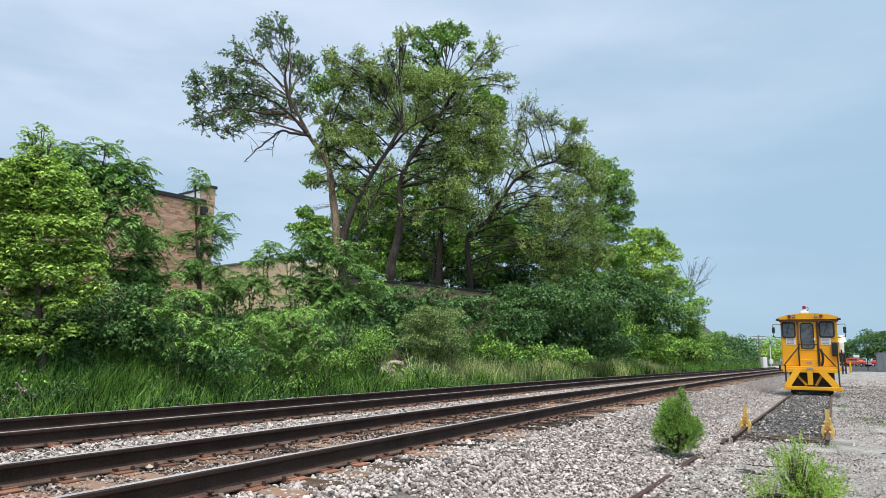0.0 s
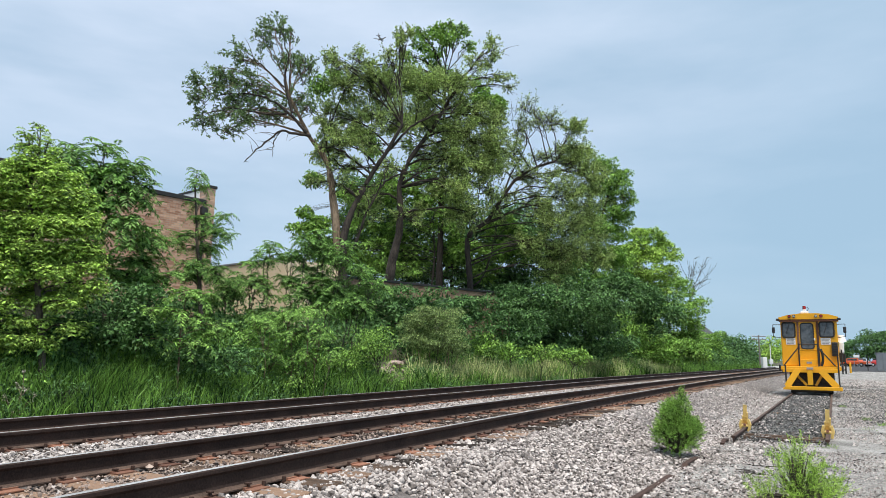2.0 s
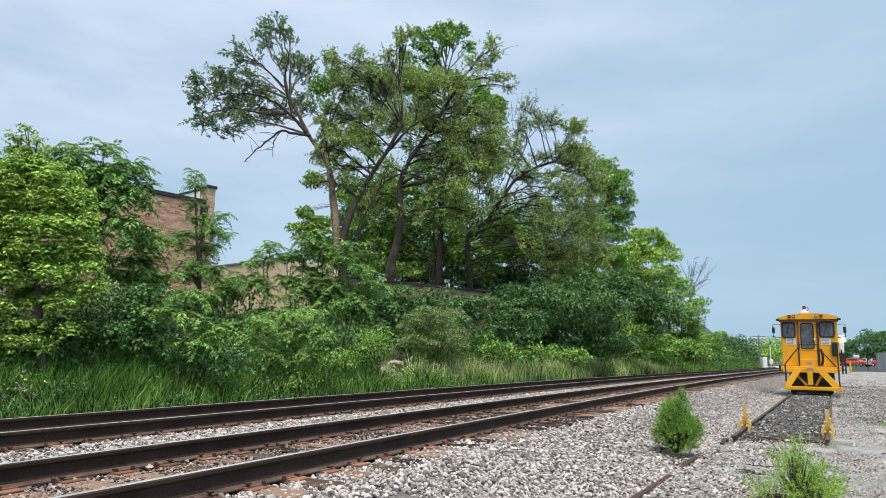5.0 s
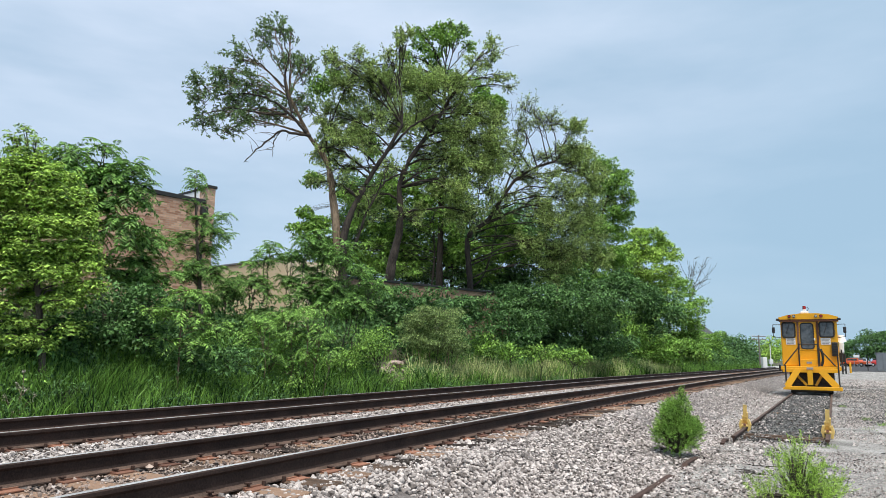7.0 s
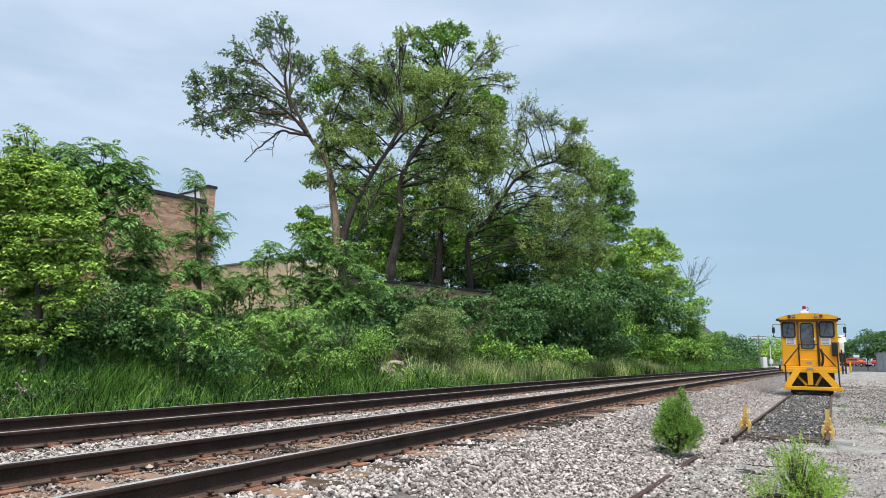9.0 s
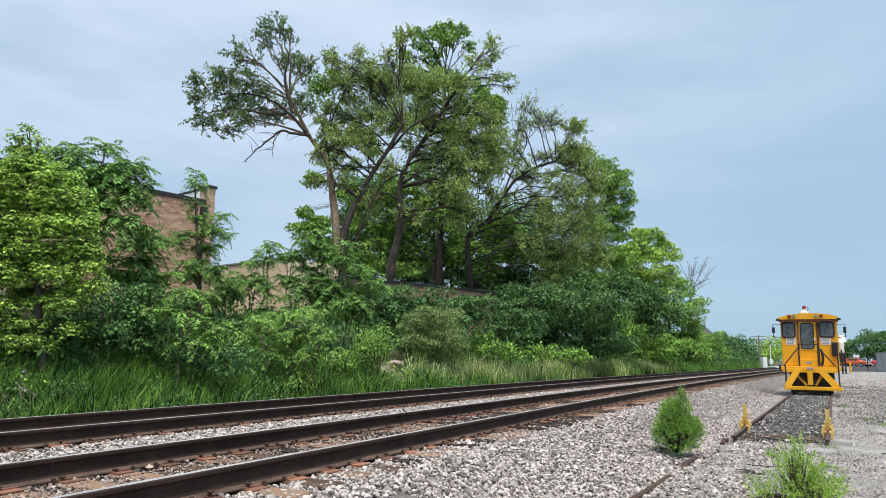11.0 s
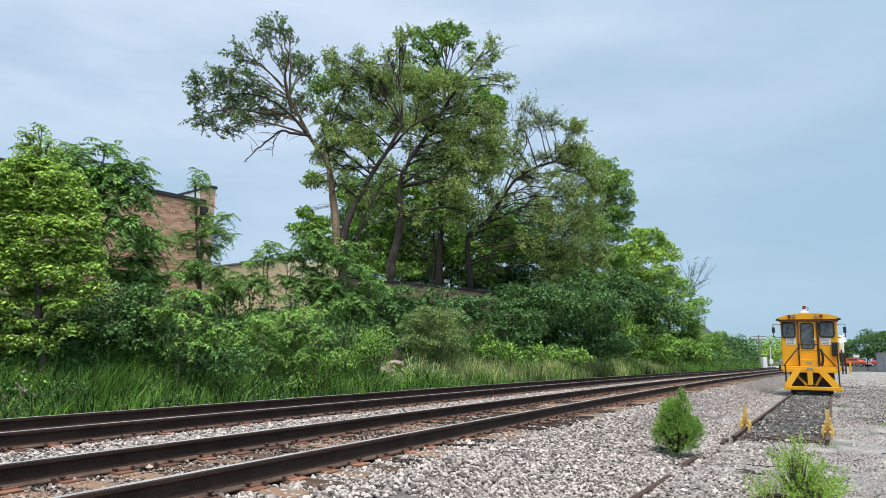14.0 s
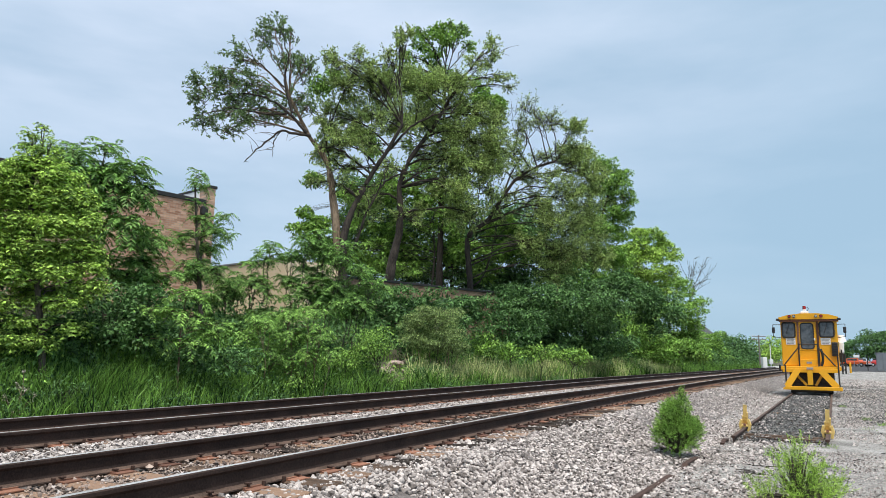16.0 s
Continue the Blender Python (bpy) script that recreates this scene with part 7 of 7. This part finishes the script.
make_lot()


def make_lot_marks():
    b = thing("bollard", Matrix.Translation((44.8, 77.0, 0.36)), "yellow steel bollard at the edge of the asphalt", "bollard")
    part("post", bar(bmesh.new(), (0, 0, -0.2), (0, 0, 1.05), 0.10, 14), M_YELLOW, b)
    part("cap", bar(bmesh.new(), (0, 0, 1.05), (0, 0, 1.12), 0.10, 14, 0.04), M_YELLOW, b)
    q = thing("lot_sign", Matrix.Translation((76.9, 130.0, LOT_Z)), "small white sign board on two posts by the lot", "sign")
    part("board", boxed(-0.55, 0.55, -0.03, 0.03, 1.68, 2.15, 0.01), M_WHITE, q)
    for x in (-0.45, 0.45):
        part("post", boxed(x - 0.04, x + 0.04, 0.034, 0.10, 0.0, 2.1, 0.005), M_SIDING, q)


make_lot_marks()


def make_house():
    m = Matrix.Translation((48.6, 132.0, 2.9)) @ Matrix.Rotation(radians(-20), 4, "Z")
    h = thing("house", m, "far house with a grey gabled roof above the shrubs", "house")
    part("wall", boxed(-2.3, 2.3, -4, 4, -1, 3.4), M_TAN, h)
    bm = bmesh.new()
    prof = [(-2.7, 3.3), (0, 5.7), (2.7, 3.3)]
    a = [bm.verts.new((x, -4.5, z)) for x, z in prof]
    b = [bm.verts.new((x, 4.5, z)) for x, z in prof]
    bm.faces.new(a[::-1]), bm.faces.new(b)
    for i in range(3):
        bm.faces.new((a[i], a[(i + 1) % 3], b[(i + 1) % 3], b[i]))
    bmesh.ops.recalc_face_normals(bm, faces=bm.faces)
    part("roof", bm, M_SHINGLE, h)
    for x in (-1.6, 0.5):
        w = part("window", boxed(x, x + 1.1, -4.06, -3.99, 1.2, 2.6), M_WHITE, h)
        part("pane", boxed(x + 0.08, x + 1.02, -4.08, -4.055, 1.28, 2.52), M_GLASS, w)


make_house()


def make_poles():
    p = thing("utility_pole", Matrix.Translation((49.9, 110.0, 0.2)), "weathered wooden utility pole with crossarms", "pole")
    part("mast", bar(bmesh.new(), (0, 0, 0), (0, 0, 5.4), 0.13, 10, 0.09), M_POLE, p)
    for z in (4.6, 5.1):
        a = part("crossarm", boxed(-1.1, 1.1, -0.06, 0.06, z, z + 0.12, 0.01), M_POLE, p)
        for x in (-1.0, -0.5, 0.5, 1.0):
            part("insulator", bar(bmesh.new(), (x, 0, z + 0.12), (x, 0, z + 0.27), 0.04), M_WHITE, a)
    c = thing("signal_cabinet", Matrix.Translation((49.6, 108.0, 0.3)), "white railway signal cabinet by the tracks", "cabinet")
    part("case", boxed(-0.32, 0.32, -0.4, 0.4, 0.1, 1.8, 0.03), M_WHITE, c)
    part("door", boxed(-0.27, 0.27, -0.43, -0.402, 0.25, 1.7, 0.01), M_WHITE, c)
    part("base", boxed(-0.38, 0.38, -0.45, 0.45, -0.2, 0.1), M_CONCRETE, c)
    q = thing("crossing_mast", Matrix.Translation((51.6, 110.0, 0.2)), "slim white crossing mast with a box", "signal mast")
    part("mast", bar(bmesh.new(), (0, 0, 0), (0, 0, 3.8), 0.07), M_WHITE, q)
    part("relay_box", boxed(-0.25, 0.25, -0.25, 0.25, 0.9, 1.6, 0.02), M_WHITE, q)
    b = thing("concrete_crossing", Matrix.Translation((52.5, 112.0, 0.35)), "pale concrete road crossing beyond the curve", "road crossing")
    part("slab", boxed(-4, 3, -1.5, 1.5, 0.0, 0.35, 0.03), M_CONCRETE, b)


make_poles()


# ---- airliner ----
def make_airliner():
    v = thing("airliner", Matrix.Identity(4), "dark silhouette of a twin-engine airliner climbing away", "aircraft")
    bm = bmesh.new()
    rings = [(-18, 0.25, 1.2), (-14, 1.2, 0.8), (-9, 1.9, 0.2), (10, 1.95, 0), (14, 1.6, -0.1), (17, 0.9, -0.3), (18.3, 0.2, -0.5)]
    prev = None
    for y, r, z in rings:
        ring = [bm.verts.new((r * math.cos(a), y, z + r * math.sin(a))) for a in [k * math.pi / 6 for k in range(12)]]
        if prev:
            for i in range(12):
                bm.faces.new((prev[i], prev[(i + 1) % 12], ring[(i + 1) % 12], ring[i]))
        else:
            bm.faces.new(ring)
        prev = ring
    bm.faces.new(prev[::-1])
    bmesh.ops.recalc_face_normals(bm, faces=bm.faces)
    part("fuselage", bm, M_PLANE, v, smooth=True)

    def slab(pts, t, upright=False):
        b = bmesh.new()
        off = Vector((t, 0, 0)) if upright else Vector((0, 0, t))
        lo = [b.verts.new(Vector(q) - off / 2) for q in pts]
        hi = [b.verts.new(Vector(q) + off / 2) for q in pts]
        b.faces.new(lo[::-1]), b.faces.new(hi)
        for i in range(len(pts)):
            j = (i + 1) % len(pts)
            b.faces.new((lo[i], lo[j], hi[j], hi[i]))
        bmesh.ops.recalc_face_normals(b, faces=b.faces)
        return b

    for k in (-1, 1):
        part("wing", slab([(1.5 * k, 5, -1), (17 * k, -4, 0.6), (17 * k, -5.6, 0.6), (6 * k, -2.2, -0.6), (1.5 * k, -2.6, -1)], 0.5), M_PLANE, v)
        part("tailplane", slab([(0.6 * k, -13, 1), (6.5 * k, -16.6, 1.6), (6.5 * k, -18, 1.6), (0.6 * k, -17, 1)], 0.3), M_PLANE, v)
        part("engine", bar(bmesh.new(), (5.6 * k, 1.2, -2.0), (5.6 * k, 5.6, -2.0), 1.0, 12, 1.15), M_PLANE, v)
    part("fin", slab([(0, -11, 1.8), (0, -16.4, 7.6), (0, -18.4, 7.6), (0, -16.8, 1.8)], 0.35, True), M_PLANE, v)
    return v


airliner = make_airliner()


def make_bird():
    v = thing("bird", Matrix.Identity(4), "small dark bird darting into the tree crowns", "bird")
    y = np.linspace(-0.075, 0.075, 9)
    pts = np.stack([np.zeros(9), y, 0.006 * np.sin(y * 20)], 1)
    bv, bf = sweep(pts, 0.004 + 0.022 * np.sin((y + 0.08) / 0.16 * math.pi) ** 0.8, 8)
    under(new("body", mesh_np("body", bv, bf, M_BLACK, True)), v)
    for k in (-1, 1):
        bm = bmesh.new()
        rim = [(0.014 * k, 0.035), (0.06 * k, 0.05), (0.125 * k, -0.01), (0.06 * k, 0.005), (0.014 * k, -0.015)]
        low = [bm.verts.new((x, q, 0.008 + abs(x) * 0.25)) for x, q in rim]
        top = [bm.verts.new((x, q, 0.013 + abs(x) * 0.25)) for x, q in rim]
        bm.faces.new(low[::-1]), bm.faces.new(top)
        for i in range(5):
            bm.faces.new((low[i], low[(i + 1) % 5], top[(i + 1) % 5], top[i]))
        bmesh.ops.recalc_face_normals(bm, faces=bm.faces)
        part("wing", bm, M_BLACK, v)
    tail = boxed(-0.016, 0.016, -0.12, -0.06, -0.003, 0.003, 0.001)
    part("tail", tail, M_BLACK, v)
    return v


bird = make_bird()


# ---- bricks of the open stretch of the front wall ----
def make_bricks():
    length, course, joint = 0.203, 0.0677, 0.010
    x0, x1, z0, z1 = -4.62, -0.62, 1.24, 4.40
    wall = next(c for c in brick_building.children if c.name.split(".")[0] == "front_wall")
    part("mortar_bed", boxed(x0, x1, -0.004, 0.0, z0, z1), M_MORTAR, wall)
    one = bpy.data.meshes.new("brick")
    bm = boxed(0, length - joint, -0.012, -0.003, 0, course - joint)
    bm.to_mesh(one)
    one.materials.append(M_SINGLE_BRICK)
    half = bpy.data.meshes.new("half_brick")
    bm2 = boxed(0, length / 2 - joint, -0.012, -0.003, 0, course - joint)
    bm2.to_mesh(half)
    bm2.free()
    half.materials.append(M_SINGLE_BRICK)
    rest_v, rest_f, k, made = [], [], 0, 0
    cube = np.array([v.co[:] for v in bm.verts])
    quads = np.array([[v.index for v in f.verts] for f in bm.faces])
    bm.free()
    rng = random.Random(81)
    rows_n = int((z1 - z0) / course)
    for r in range(rows_n):
        z = z1 - (r + 1) * course
        n = int((x1 - x0) / length)
        for c in range(n):
            shift = length / 2 if r % 2 else 0.0
            if r % 2 and c == n - 1:
                continue
            x = x1 - (c + 1) * length - shift
            jog = rng.uniform(-0.002, 0.002)
            if made < 280:
                under(new("brick", one), wall).location = (x, jog, z)
                made += 1
            else:
                rest_v.append(cube + np.array([x, jog, z]))
                rest_f.append(quads + k)
                k += 8
        if r % 2 and made < 299:
            under(new("brick", half), wall).location = (x1 - length / 2, 0, z)
            made += 1
    tagged(under(new("brickwork", mesh_np("brickwork", np.concatenate(rest_v), np.concatenate(rest_f), M_JOINED_BRICK)), wall), kind="stuff")


M_MORTAR = mat("mortar", (0.36, 0.32, 0.28), (0.50, 0.45, 0.40), 0.95, 3, 40, 0.2)
M_SINGLE_BRICK = mat("single_brick", (0.36, 0.18, 0.115), (0.67, 0.43, 0.31), 0.92, 2, 40, 0.3, rand="object", spread=0.3)
M_JOINED_BRICK = mat("joined_brick", (0.36, 0.18, 0.115), (0.67, 0.43, 0.31), 0.92, 2, 40, 0.3, rand="island", spread=0.3)
make_bricks()


def make_bough():
    """The thin top of the box elder, which the wind bends most."""
    rng = np.random.default_rng(61)
    tips = []
    (lv, lf), fine = crown_arrays([(-0.06, 0, 1.35, 0.07, 0.07), (-0.26, 0, 1.18, 0.13, 0.1), (0.15, 0, 1.08, 0.1, 0.09), (-0.36, 0, 0.91, 0.16, 0.11), (-0.07, 0, 0.9, 0.2, 0.13), (0.24, 0, 0.83, 0.13, 0.11), (-0.15, 0, 0.66, 0.28, 0.11)], "light", 0.09, 1500, rng, tips)
    ob = under(new("top_bough", mesh_np("top_bough", lv, lf, LEAF["light"])), boxelder)
    pieces = []
    for centre, ends in tips:
        lc = limb_curve((0, 0, -0.3), centre, rng)
        pieces.append(sweep(lc, np.linspace(0.02, 0.008, len(lc)), 5))
        for e in ends:
            pieces.append(sweep(limb_curve(lc[3], e, rng, 0.05, 4), np.linspace(0.008, 0.004, 4), 4))
    tv, tf = gather(pieces)
    under(new("limb", mesh_np("limb", tv, tf, M_BARK, True)), ob)
    tagged(under(new("branchwork", mesh_np("branchwork", *fine, M_BARK)), ob), kind="stuff")
    return ob


top_bough = make_bough()


def part_of(root, name):
    return next(c for c in root.children if c.name.split(".")[0] == name)


def motions():
    # the airliner crosses the sky in level flight
    heading_deg = -math.degrees(math.atan2(24.4, 100.3))
    start, speed = Vector((-222.0, 1433.0, 800.0)), Vector((27.9, 114.6, 0.0))
    walk(airliner, [(t, Matrix.Translation(start + speed * t) @ pose(0, 0, 0, 2, 0, heading_deg)) for t in (0.0, 4.0, 8.0, 12.0, 16.0)])
    # a bird darts past and settles among the leaves
    past, into, perch = Vector((13.95, 33.00, 14.24)), Vector((10.67, 35.00, 12.88)), Vector((7.64, 40.30, 12.05))
    rate = (into - past) / 0.2
    turn = pose(0, 0, 0, -20, 0, 59)
    flight = [(t, past + rate * (t - 6.3)) for t in (0.0, 4.0, 5.5, 6.0, 6.2, 6.3, 6.4, 6.5)]
    flight += [(6.6, (into + perch) / 2), (6.7, perch), (6.9, perch), (16.0, perch)]
    walk(bird, [(t, Matrix.Translation(p) @ turn) for t, p in flight])
    # the wind leans the young trees: seconds, lean from -1 to 1
    wind = [(0.0, 1.0), (1.5, 0.85), (2.5, 0.35), (3.5, -0.1), (4.2, -0.3), (5.3, -0.65), (6.3, -0.8), (7.0, -0.7), (8.0, -0.55), (9.0, -0.7),
            (10.2, -0.6), (11.3, -0.3), (12.5, 0.3), (13.5, 0.6), (14.5, 0.85), (16.0, 1.0)]
    pivot = Matrix.Translation((-0.50, 0.0, 3.82))
    walk(part_of(boxelder, "crown"), [(t, pose(0, 0, 0, 0, 0.8 * k, 0)) for t, k in wind])
    walk(top_bough, [(t, pose(0, 0, 0, 0, 0.8 * k, 0) @ pivot @ pose(0, 0, 0, 0, 6.0 * k, 0)) for t, k in wind])
    walk(part_of(walnut, "crown"), [(t, pose(0, 0, 0, 0.25 * math.sin(1.7 * t), 0.22 * math.sin(1.1 * t + 2.0) + 0.3 * k, 0)) for t, k in wind])
    walk(part_of(corner_sapling, "crown"), [(t, pose(0, 0, 0, 0, 0.9 * k + 0.4 * math.sin(1.9 * t), 0)) for t, k in wind])
    walk(part_of(front_sapling, "crown"), [(t, pose(0, 0, 0, 0, 0.3 * k + 0.3 * math.sin(1.4 * t), 0)) for t, k in wind])
    walk(part_of(front_shrub, "crown"), [(t, pose(0, 0, 0, 0, 0.35 * math.sin(1.3 * t + 1.0), 0)) for t, k in wind])


motions()
